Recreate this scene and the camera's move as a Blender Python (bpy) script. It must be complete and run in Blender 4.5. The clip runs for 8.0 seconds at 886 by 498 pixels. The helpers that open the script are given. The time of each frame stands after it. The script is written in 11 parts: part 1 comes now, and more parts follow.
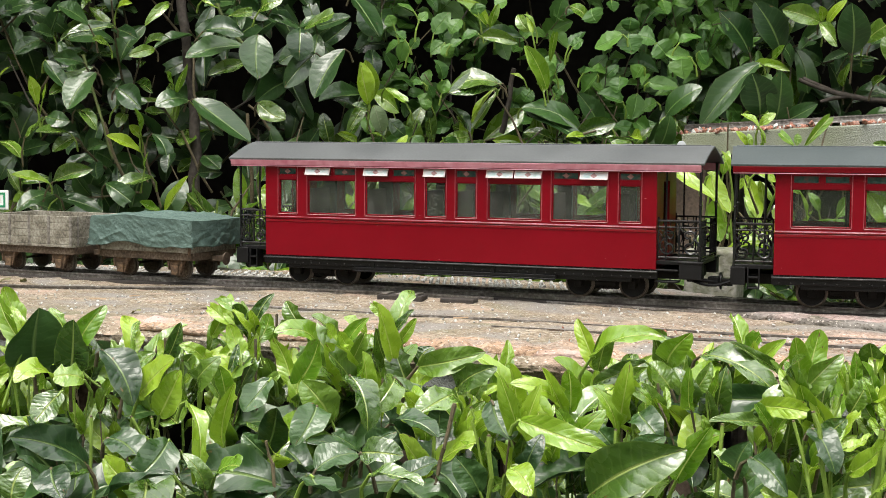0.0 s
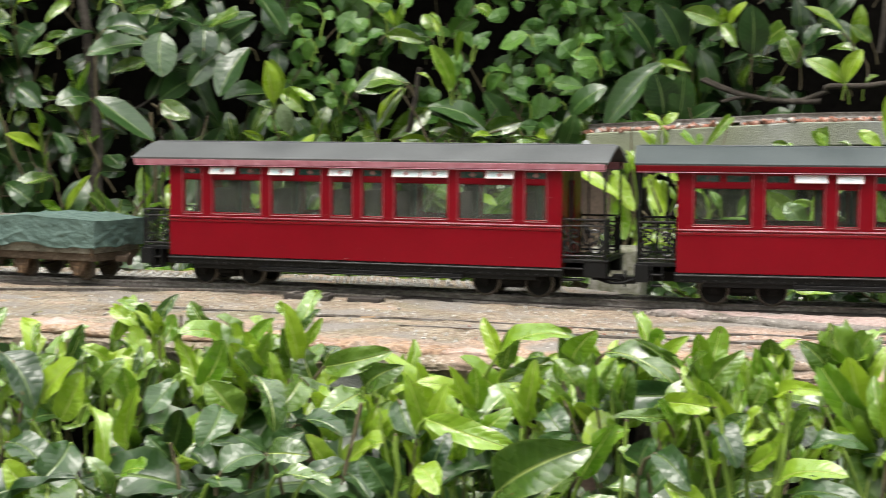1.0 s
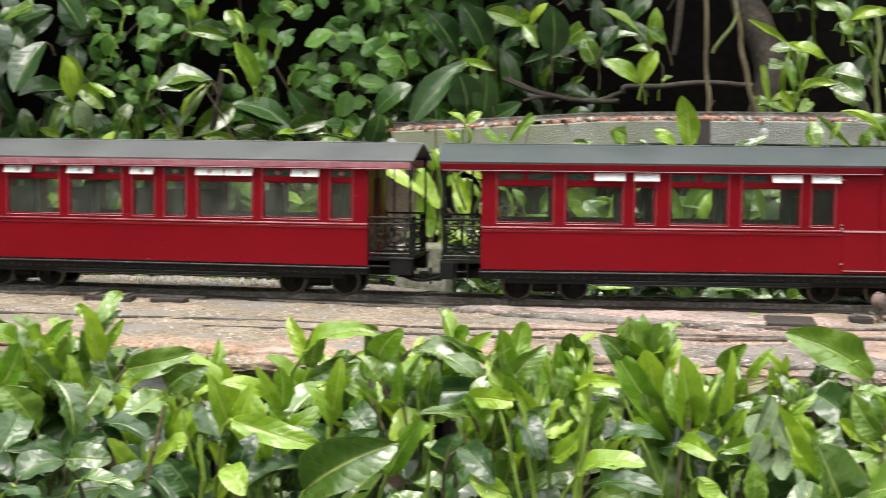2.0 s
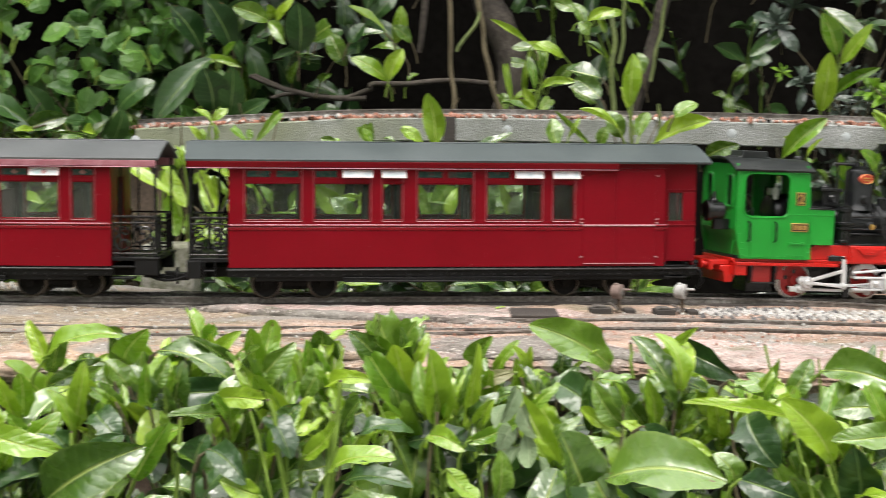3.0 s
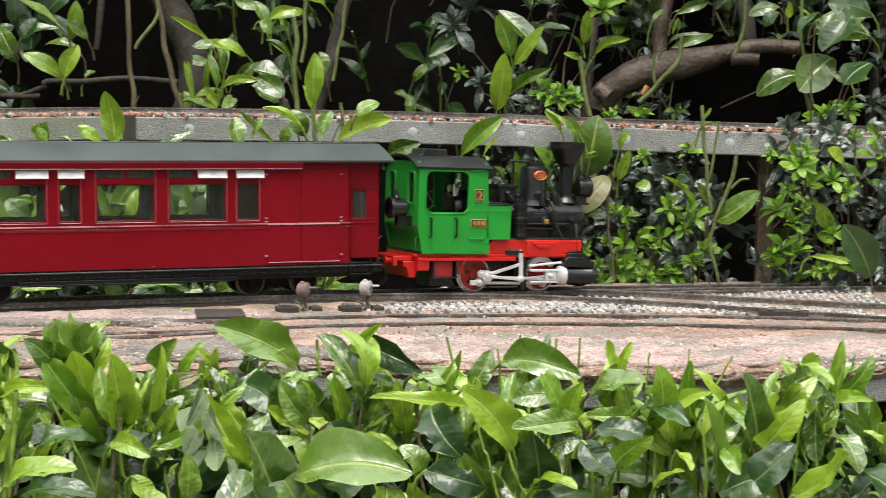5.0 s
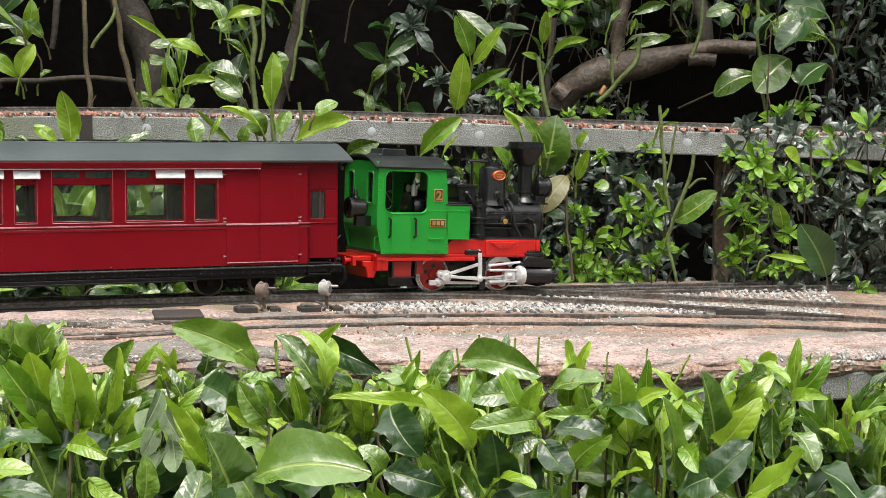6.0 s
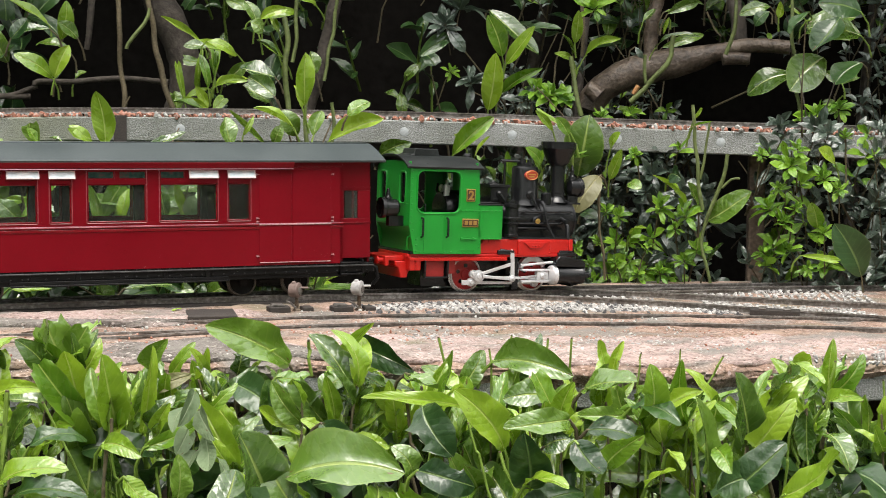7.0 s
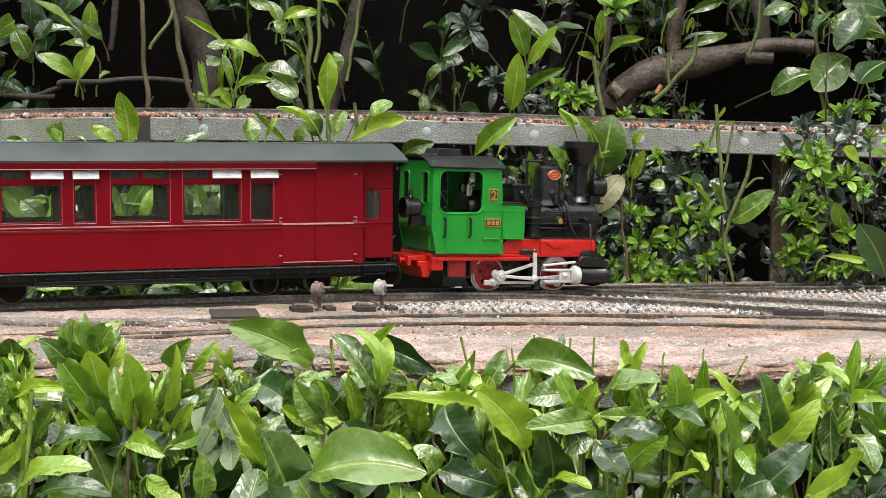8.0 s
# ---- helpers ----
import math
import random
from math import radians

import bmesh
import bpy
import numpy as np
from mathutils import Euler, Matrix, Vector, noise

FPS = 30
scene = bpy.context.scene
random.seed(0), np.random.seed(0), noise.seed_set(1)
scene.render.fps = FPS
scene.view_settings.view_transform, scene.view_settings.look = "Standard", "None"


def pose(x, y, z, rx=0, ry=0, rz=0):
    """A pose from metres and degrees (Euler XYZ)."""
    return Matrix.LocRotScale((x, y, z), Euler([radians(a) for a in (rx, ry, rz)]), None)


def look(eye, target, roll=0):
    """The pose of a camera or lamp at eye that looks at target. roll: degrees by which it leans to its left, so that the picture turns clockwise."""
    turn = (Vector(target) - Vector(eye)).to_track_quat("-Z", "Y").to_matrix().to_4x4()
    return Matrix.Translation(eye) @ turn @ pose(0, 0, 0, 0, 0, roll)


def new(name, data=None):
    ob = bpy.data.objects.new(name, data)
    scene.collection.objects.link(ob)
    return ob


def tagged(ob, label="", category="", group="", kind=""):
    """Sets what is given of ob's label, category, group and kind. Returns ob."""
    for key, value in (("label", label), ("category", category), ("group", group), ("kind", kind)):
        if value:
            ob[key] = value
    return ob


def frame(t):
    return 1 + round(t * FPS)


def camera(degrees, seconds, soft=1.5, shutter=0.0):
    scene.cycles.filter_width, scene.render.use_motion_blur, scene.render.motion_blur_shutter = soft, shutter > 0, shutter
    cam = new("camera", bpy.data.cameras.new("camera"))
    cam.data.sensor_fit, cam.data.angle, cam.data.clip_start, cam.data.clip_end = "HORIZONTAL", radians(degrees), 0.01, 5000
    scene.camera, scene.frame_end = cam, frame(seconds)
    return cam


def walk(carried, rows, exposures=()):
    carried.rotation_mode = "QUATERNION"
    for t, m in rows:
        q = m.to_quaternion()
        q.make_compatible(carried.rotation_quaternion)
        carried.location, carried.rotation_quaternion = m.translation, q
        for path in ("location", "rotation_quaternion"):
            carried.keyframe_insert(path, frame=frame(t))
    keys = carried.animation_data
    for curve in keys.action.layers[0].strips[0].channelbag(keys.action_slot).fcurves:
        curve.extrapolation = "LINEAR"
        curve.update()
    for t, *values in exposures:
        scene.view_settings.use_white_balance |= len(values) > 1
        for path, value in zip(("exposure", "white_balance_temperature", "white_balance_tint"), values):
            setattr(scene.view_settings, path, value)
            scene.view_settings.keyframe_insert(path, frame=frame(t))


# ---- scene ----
# ---- camera: a slow pan on a tripod ----
cam = camera(34.92, 8.0, 0.8, 0.5)
EYE = 0.193
PAN = [
    (0.0, 0.082, -4.613, 0.332), (0.5, 0.513, -4.625, 0.376), (1.0, 3.865, -4.624, 0.401),
    (1.2, 5.66, -4.622, 0.43), (2.3, 14.525, -4.644, 0.60), (2.5, 16.799, -4.648, 0.589),
    (3.0, 21.847, -4.655, 0.55), (3.5, 25.413, -4.631, 0.504), (4.0, 28.882, -4.628, 0.444),
    (4.5, 31.848, -4.63, 0.418), (5.0, 34.534, -4.60, 0.407), (5.2, 35.274, -4.59, 0.43),
    (5.8, 36.22, -4.59, 0.43), (6.3, 35.98, -4.59, 0.43), (6.5, 35.704, -4.59, 0.428),
    (7.0, 34.878, -4.604, 0.35), (7.5, 34.153, -4.61, 0.29), (8.0, 33.969, -4.613, 0.309),
]
walk(cam, [(t, pose(-0.0008, -0.0018, EYE, 0, 0, -yaw) @ pose(0, 0.012, 0, 90 + pitch, 0, 0) @ pose(0, 0, 0, 0, 0, roll))
           for t, yaw, pitch, roll in PAN],
     exposures=[(0.0, 1.4), (2.3, 1.4), (3.5, 1.32), (4.5, 1.24), (8.0, 1.22)])

# ---- overcast daylight ----
world = bpy.data.worlds.new("overcast")
scene.world = world
world.use_nodes = True
sky = world.node_tree.nodes.new("ShaderNodeTexSky")
sky.sky_type = 'NISHITA'
sky.sun_disc = False
sky.sun_elevation, sky.sun_rotation = radians(70), radians(215)
sky.air_density, sky.dust_density, sky.ozone_density = 1.0, 4.0, 0.6
back = world.node_tree.nodes["Background"]
back.inputs["Strength"].default_value = 0.14
cloud = world.node_tree.nodes.new("ShaderNodeMix")
cloud.data_type = 'RGBA'
cloud.inputs["Factor"].default_value = 0.75
cloud.inputs["B"].default_value = (8.8, 8.6, 8.1, 1)      # even cloud cover
world.node_tree.links.new(sky.outputs["Color"], cloud.inputs["A"])
world.node_tree.links.new(cloud.outputs["Result"], back.inputs["Color"])
sun_data = bpy.data.lights.new("sun", 'SUN')
sun_data.energy, sun_data.angle, sun_data.color = 1.5, radians(34), (1.0, 0.96, 0.9)
sun = new("sun", sun_data)
sun.matrix_world = look((-0.3, 0.4, 3.4), (0.4, 1.4, 0.0))

# ---- mesh helpers ----
def box(bm, x0, x1, y0, y1, z0, z1):
    vs = [bm.verts.new((x, y, z)) for x in (x0, x1) for y in (y0, y1) for z in (z0, z1)]
    for f in ((0, 1, 3, 2), (4, 6, 7, 5), (0, 4, 5, 1), (2, 3, 7, 6), (0, 2, 6, 4), (1, 5, 7, 3)):
        bm.faces.new([vs[i] for i in f])
    return vs


def prism(bm, outline, a, b, axis="y"):
    """A closed outline of (u, w) pairs pushed from a to b along an axis."""
    put = {"x": lambda u, w, k: (k, u, w), "y": lambda u, w, k: (u, k, w), "z": lambda u, w, k: (u, w, k)}[axis]
    lo = [bm.verts.new(put(u, w, a)) for u, w in outline]
    hi = [bm.verts.new(put(u, w, b)) for u, w in outline]
    n = len(outline)
    bm.faces.new(lo), bm.faces.new(hi[::-1])
    for i in range(n):
        bm.faces.new((lo[i], hi[i], hi[(i + 1) % n], lo[(i + 1) % n]))


def tube(bm, points, radius, seg=8, caps=True):
    """A round tube along points; radius is a number or one for each point."""
    pts = [Vector(p) for p in points]
    radii = radius if isinstance(radius, (list, tuple)) else [radius] * len(pts)
    rings, side = [], None
    for i, p in enumerate(pts):
        d = (pts[min(i + 1, len(pts) - 1)] - pts[max(i - 1, 0)]).normalized()
        side = d.orthogonal().normalized() if side is None else (side - d * side.dot(d)).normalized()
        up = d.cross(side)
        rings.append([bm.verts.new(p + radii[i] * (math.cos(a) * side + math.sin(a) * up))
                      for a in (2 * math.pi * k / seg for k in range(seg))])
    for r, s in zip(rings, rings[1:]):
        for k in range(seg):
            bm.faces.new((r[k], r[(k + 1) % seg], s[(k + 1) % seg], s[k]))
    if caps:
        bm.faces.new(rings[0][::-1]), bm.faces.new(rings[-1])


def lathe(bm, base, axis, profile, seg=24, caps=True):
    """A body turned round an axis from base; profile holds (radius, height) pairs."""
    axis = Vector(axis).normalized()
    side = axis.orthogonal().normalized()
    up = axis.cross(side)
    rings = [[bm.verts.new(Vector(base) + axis * h + max(r, 0.00005) * (math.cos(a) * side + math.sin(a) * up))
              for a in (2 * math.pi * k / seg for k in range(seg))] for r, h in profile]
    for p, q in zip(rings, rings[1:]):
        for k in range(seg):
            bm.faces.new((p[k], p[(k + 1) % seg], q[(k + 1) % seg], q[k]))
    if caps:
        bm.faces.new(rings[0][::-1]), bm.faces.new(rings[-1])


def frame_ring(bm, x0, x1, z0, z1, w, y0, y1):
    """A rectangular frame of bar width w in the x-z plane."""
    box(bm, x0, x1, y0, y1, z1 - w, z1)
    box(bm, x0, x1, y0, y1, z0, z0 + w)
    box(bm, x0, x0 + w, y0, y1, z0 + w, z1 - w)
    box(bm, x1 - w, x1, y0, y1, z0 + w, z1 - w)


def part(name, bm, material, parent, label="", bevel=0.0, smooth=True):
    bmesh.ops.recalc_face_normals(bm, faces=bm.faces)
    me = bpy.data.meshes.new(name)
    bm.to_mesh(me)
    bm.free()
    me.materials.append(material)
    if smooth:
        me.shade_smooth()
        me.set_sharp_from_angle(angle=radians(38))
    ob = new(name, me)
    ob.parent = parent
    if bevel:
        m = ob.modifiers.new("bevel", 'BEVEL')
        m.width, m.segments, m.limit_method, m.angle_limit = bevel, 2, 'ANGLE', radians(40)
    if label:
        tagged(ob, label)
    return ob


def thing(name, at, heading, label, category, group="", kind=""):
    ob = new(name)
    ob.empty_display_size = 0.05
    ob.matrix_world = pose(*at, 0, 0, heading)
    return tagged(ob, label, category, group, kind)


def spline(points, step=0.02):
    """Evenly spaced points on a Catmull-Rom curve through the given ones."""
    ps = [Vector(p) for p in points]
    ps = [2 * ps[0] - ps[1]] + ps + [2 * ps[-1] - ps[-2]]
    out = []
    for a, b, c, d in zip(ps, ps[1:], ps[2:], ps[3:]):
        n = max(2, int((c - b).length / step))
        for k in range(n):
            t = k / n
            out.append(0.5 * (2 * b + (c - a) * t + (2 * a - 5 * b + 4 * c - d) * t * t + (3 * b - a - 3 * c + d) * t ** 3))
    return out + [ps[-2]]


# ---- materials ----
def material(name, colours, rough=0.5, metal=0.0, grain=300.0, blotch=20.0, bump=0.1, rough_var=0.1, coat=0.0, depth=0.001, spec=0.5):
    """Two colours mixed by grain and blotches, with fine relief; coordinates are the object's own metres."""
    m = bpy.data.materials.new(name)
    m.use_nodes = True
    nt = m.node_tree
    n, link = nt.nodes, nt.links.new
    b = n["Principled BSDF"]
    co = n.new("ShaderNodeTexCoord")
    fine, large = n.new("ShaderNodeTexNoise"), n.new("ShaderNodeTexNoise")
    fine.inputs["Scale"].default_value, fine.inputs["Detail"].default_value = grain, 6.0
    large.inputs["Scale"].default_value, large.inputs["Detail"].default_value = blotch, 4.0
    link(co.outputs["Object"], fine.inputs["Vector"]), link(co.outputs["Object"], large.inputs["Vector"])
    mix = n.new("ShaderNodeMath")
    mix.operation = 'MULTIPLY_ADD'
    link(fine.outputs["Fac"], mix.inputs[0])
    mix.inputs[1].default_value = 0.6
    half = n.new("ShaderNodeMath")
    half.operation = 'MULTIPLY'
    link(large.outputs["Fac"], half.inputs[0])
    half.inputs[1].default_value = 0.5
    link(half.outputs[0], mix.inputs[2])
    ramp = n.new("ShaderNodeValToRGB")
    el = ramp.color_ramp.elements
    el[0].position, el[1].position = 0.36, 0.74
    el[0].color, el[1].color = (*colours[0], 1), (*colours[-1], 1)
    for i, c in enumerate(colours[1:-1]):
        e = el.new(0.36 + 0.38 * (i + 1) / (len(colours) - 1))
        e.color = (*c, 1)
    link(mix.outputs[0], ramp.inputs["Fac"])
    link(ramp.outputs["Color"], b.inputs["Base Color"])
    rr = n.new("ShaderNodeMapRange")
    rr.inputs["To Min"].default_value, rr.inputs["To Max"].default_value = max(0.03, rough - rough_var), min(1.0, rough + rough_var)
    link(mix.outputs[0], rr.inputs["Value"])
    link(rr.outputs["Result"], b.inputs["Roughness"])
    b.inputs["Metallic"].default_value = metal
    b.inputs["Coat Weight"].default_value = coat
    b.inputs["Specular IOR Level"].default_value = spec
    if bump:
        bp = n.new("ShaderNodeBump")
        bp.inputs["Strength"].default_value, bp.inputs["Distance"].default_value = bump, depth
        link(fine.outputs["Fac"], bp.inputs["Height"])
        link(bp.outputs["Normal"], b.inputs["Normal"])
    return m


def leaf_material(name, dark, light, vein, rough=0.32, see_through=0.25, spec=0.5, wax=0.0, veined=0.16):
    """A glossy leaf with a pale midrib, side veins and a hue of its own for every leaf."""
    m = bpy.data.materials.new(name)
    m.use_nodes = True
    nt = m.node_tree
    n, link = nt.nodes, nt.links.new
    b, out = n["Principled BSDF"], n["Material Output"]

    def op(kind, a, c=None, d=None):
        k = n.new("ShaderNodeMath")
        k.operation = kind
        for i, v in enumerate((a, c, d)):
            if v is None:
                continue
            if isinstance(v, (int, float)):
                k.inputs[i].default_value = v
            else:
                link(v, k.inputs[i])
        return k.outputs[0]

    uv = n.new("ShaderNodeUVMap")
    xyz = n.new("ShaderNodeSeparateXYZ")
    link(uv.outputs["UV"], xyz.inputs["Vector"])
    x = op('ABSOLUTE', op('SUBTRACT', xyz.outputs["X"], 0.5))
    y = xyz.outputs["Y"]
    wob = n.new("ShaderNodeTexNoise")
    wob.inputs["Scale"].default_value = 9.0
    link(uv.outputs["UV"], wob.inputs["Vector"])
    flat = n.new("ShaderNodeMapping")
    flat.inputs["Scale"].default_value = (0.45, 1.0, 1.0)
    link(uv.outputs["UV"], flat.inputs["Vector"])
    swell = n.new("ShaderNodeTexNoise")
    swell.inputs["Scale"].default_value, swell.inputs["Detail"].default_value = 4.2, 1.0
    link(flat.outputs["Vector"], swell.inputs["Vector"])
    pucker = n.new("ShaderNodeTexNoise")
    pucker.inputs["Scale"].default_value, pucker.inputs["Detail"].default_value = 13.0, 2.0
    link(flat.outputs["Vector"], pucker.inputs["Vector"])
    info, geo = n.new("ShaderNodeObjectInfo"), n.new("ShaderNodeNewGeometry")
    rnd = op('FRACT', op('ADD', info.outputs["Random"], geo.outputs["Random Per Island"]))
    side = op('FRACT', op('ADD', op('MULTIPLY', op('SUBTRACT', y, op('MULTIPLY', x, 0.42)), 10.0), op('MULTIPLY', wob.outputs["Fac"], 0.5)))
    quilt = op('MULTIPLY', op('ABSOLUTE', op('SUBTRACT', side, 0.5)), 2.0)
    quilt = op('MULTIPLY', op('MULTIPLY', quilt, op('SUBTRACT', 2.0, quilt)), op('MINIMUM', op('MULTIPLY', x, 9.0), 1.0))
    side = op('MAXIMUM', op('SUBTRACT', 1.0, op('MULTIPLY', op('ABSOLUTE', op('SUBTRACT', side, 0.5)), 7.0)), 0.0)
    rib = op('MAXIMUM', op('SUBTRACT', 1.0, op('DIVIDE', x, op('MULTIPLY_ADD', y, -0.024, 0.05))), 0.0)
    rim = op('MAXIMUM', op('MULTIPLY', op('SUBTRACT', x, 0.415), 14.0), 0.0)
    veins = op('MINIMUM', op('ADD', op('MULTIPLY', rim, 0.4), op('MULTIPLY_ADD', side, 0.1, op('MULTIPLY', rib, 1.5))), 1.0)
    tone = n.new("ShaderNodeMix")
    tone.data_type = 'RGBA'
    tone.inputs["A"].default_value, tone.inputs["B"].default_value = (*dark, 1), (*light, 1)
    blot = n.new("ShaderNodeTexNoise")
    blot.inputs["Scale"].default_value = 3.5
    blot.inputs["Detail"].default_value = 3.0
    link(flat.outputs["Vector"], blot.inputs["Vector"])
    link(op('MULTIPLY_ADD', blot.outputs["Fac"], 0.6, op('MULTIPLY_ADD', rnd, 0.9, -0.25)), tone.inputs["Factor"])
    col = n.new("ShaderNodeMix")
    col.data_type = 'RGBA'
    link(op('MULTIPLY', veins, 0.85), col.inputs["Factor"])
    link(tone.outputs["Result"], col.inputs["A"])
    col.inputs["B"].default_value = (*vein, 1)
    # brown scorched spots and tips on some of the leaves
    fleck = n.new("ShaderNodeTexNoise")
    fleck.inputs["Scale"].default_value, fleck.inputs["Detail"].default_value = 6.0, 4.0
    shift = n.new("ShaderNodeVectorMath")
    shift.operation = 'ADD'
    link(uv.outputs["UV"], shift.inputs[0])
    apart = n.new("ShaderNodeCombineXYZ")
    link(op('MULTIPLY', rnd, 37.0), apart.inputs["X"])
    link(apart.outputs["Vector"], shift.inputs[1]), link(shift.outputs["Vector"], fleck.inputs["Vector"])
    sore = op('MULTIPLY_ADD', op('ABSOLUTE', op('SUBTRACT', y, 0.45)), 0.22, fleck.outputs["Fac"])
    spot = n.new("ShaderNodeMapRange")
    spot.inputs["From Min"].default_value, spot.inputs["From Max"].default_value = 0.735, 0.775
    link(sore, spot.inputs["Value"])
    worn = n.new("ShaderNodeMix")
    worn.data_type = 'RGBA'
    link(spot.outputs["Result"], worn.inputs["Factor"])
    link(col.outputs["Result"], worn.inputs["A"])
    worn.inputs["B"].default_value = (0.13, 0.075, 0.03, 1)
    col = worn
    link(col.outputs["Result"], b.inputs["Base Color"])
    link(op('MULTIPLY_ADD', blot.outputs["Fac"], 0.14, rough - 0.04), b.inputs["Roughness"])
    b.inputs["Specular IOR Level"].default_value = spec
    b.inputs["Coat Weight"].default_value, b.inputs["Coat Roughness"].default_value = wax, 0.22
    bp = n.new("ShaderNodeBump")
    bp.inputs["Strength"].default_value, bp.inputs["Distance"].default_value = 0.6, 0.0014
    link(bp.outputs["Normal"], b.inputs["Coat Normal"])
    link(op('ADD', op('MULTIPLY', quilt, veined), op('ADD', op('MULTIPLY', rib, -0.9), op('MULTIPLY_ADD', pucker.outputs["Fac"], 0.45, op('MULTIPLY', swell.outputs["Fac"], 2.6)))), bp.inputs["Height"])
    link(bp.outputs["Normal"], b.inputs["Normal"])
    tr = n.new("ShaderNodeBsdfTranslucent")
    link(col.outputs["Result"], tr.inputs["Color"])
    mx = n.new("ShaderNodeMixShader")
    mx.inputs["Fac"].default_value = see_through
    link(b.outputs["BSDF"], mx.inputs[1]), link(tr.outputs["BSDF"], mx.inputs[2])
    link(mx.outputs["Shader"], out.inputs["Surface"])
    return m


def glass_material(name, tint=(0.88, 0.91, 0.88), rough=0.03, haze=0.02):
    m = bpy.data.materials.new(name)
    m.use_nodes = True
    nt = m.node_tree
    n, link = nt.nodes, nt.links.new
    b, out = n["Principled BSDF"], n["Material Output"]
    n.remove(b)
    thin = n.new("ShaderNodeBsdfTransparent")
    thin.inputs["Color"].default_value = (*tint, 1)
    gloss = n.new("ShaderNodeBsdfGlossy")
    gloss.inputs["Roughness"].default_value = rough
    fres = n.new("ShaderNodeFresnel")
    fres.inputs["IOR"].default_value = 1.6
    mx = n.new("ShaderNodeMixShader")
    link(fres.outputs["Fac"], mx.inputs["Fac"])
    # pale diffuse veil: a dust film plus grey reflections painted on the pane
    dust_haze = n.new("ShaderNodeBsdfDiffuse")
    dust_haze.inputs["Color"].default_value = (0.5, 0.52, 0.46, 1)
    film = n.new("ShaderNodeTexNoise")
    film.inputs["Scale"].default_value, film.inputs["Detail"].default_value = 60.0, 5.0
    co = n.new("ShaderNodeTexCoord")
    link(co.outputs["Object"], film.inputs["Vector"])
    amount = n.new("ShaderNodeMapRange")
    amount.inputs["From Min"].default_value, amount.inputs["From Max"].default_value = 0.3, 0.75
    amount.inputs["To Min"].default_value, amount.inputs["To Max"].default_value = 0.012, 0.012 + haze
    link(film.outputs["Fac"], amount.inputs["Value"])
    veil = n.new("ShaderNodeMixShader")
    link(amount.outputs["Result"], veil.inputs["Fac"])
    link(thin.outputs["BSDF"], veil.inputs[1]), link(dust_haze.outputs["BSDF"], veil.inputs[2])
    link(veil.outputs["Shader"], mx.inputs[1]), link(gloss.outputs["BSDF"], mx.inputs[2])
    link(mx.outputs["Shader"], out.inputs["Surface"])
    return m


RED = material("crimson_paint", [(0.135, 0.0014, 0.006), (0.19, 0.0024, 0.009)], 0.3, grain=900, blotch=14, bump=0.06, rough_var=0.1, spec=0.18)
# crimson lightened to pink: the sky's reflection is in the colour
SKYLIT_RED = material("skylit_crimson_paint", [(0.4, 0.12, 0.17), (0.58, 0.28, 0.34)], 0.24, grain=90, blotch=14, bump=0.03, spec=0.6)
RED_GLOSS = material("glossy_crimson_paint", [(0.145, 0.0016, 0.0066), (0.2, 0.0028, 0.0098)], 0.2, grain=700, blotch=20, bump=0.05, spec=0.55)
BLACK = material("black_paint", [(0.003, 0.003, 0.0033), (0.01, 0.01, 0.0108)], 0.4, grain=700, blotch=40, bump=0.15, rough_var=0.14, spec=0.22)
ROOF_GREY = material("faded_roof_grey", [(0.055, 0.06, 0.063), (0.12, 0.127, 0.13)], 0.42, grain=500, blotch=12, bump=0.12, rough_var=0.14)
ROOF = material("roof_grey_black", [(0.034, 0.045, 0.047), (0.078, 0.092, 0.094)], 0.42, grain=500, blotch=12, bump=0.12, rough_var=0.14, spec=0.35)
BEAD = material("worn_crimson_bead", [(0.22, 0.02, 0.03), (0.42, 0.14, 0.16)], 0.35, grain=500, blotch=160, bump=0.08, spec=0.4)
# frame of the open top lights, pale with painted sky light
PALE_FRAME = material("skylit_pale_frame", [(0.5, 0.36, 0.37), (0.78, 0.7, 0.7)], 0.45, grain=500, bump=0.1)
TRIM = material("pale_worn_edge", [(0.26, 0.08, 0.085), (0.52, 0.36, 0.36)], 0.5, grain=600, bump=0.1)
GLOSS = material("gloss_black", [(0.0045, 0.0047, 0.0052), (0.0125, 0.013, 0.0142)], 0.22, grain=900, blotch=60, bump=0.015, rough_var=0.08, spec=0.5)
UNDER = material("dusty_black", [(0.003, 0.0029, 0.0027), (0.013, 0.012, 0.011)], 0.62, grain=500, blotch=70, bump=0.25, spec=0.15)
# black greyed by wear and by the painted highlight on footboards and rivets
WORN_LIT = material("worn_lit_black", [(0.008, 0.0082, 0.0085), (0.022, 0.0225, 0.023), (0.065, 0.065, 0.066)], 0.45, grain=260, blotch=90, bump=0.15)
GREEN = material("loco_green", [(0.008, 0.215, 0.021), (0.014, 0.285, 0.03)], 0.3, grain=900, blotch=25, bump=0.05)
ORANGE = material("loco_red", [(0.42, 0.007, 0.004), (0.56, 0.013, 0.008)], 0.38, grain=900, blotch=25, bump=0.06)
STEEL = material("bright_metal", [(0.5, 0.5, 0.5), (0.75, 0.75, 0.74)], 0.28, metal=0.9, grain=900, bump=0.1)
TYRE = material("tyre_metal", [(0.05, 0.042, 0.035), (0.17, 0.145, 0.12)], 0.4, metal=0.45, grain=700, bump=0.1)
WHEEL_RED = material("wheel_red", [(0.25, 0.01, 0.01), (0.36, 0.02, 0.015)], 0.5, grain=500, bump=0.1)
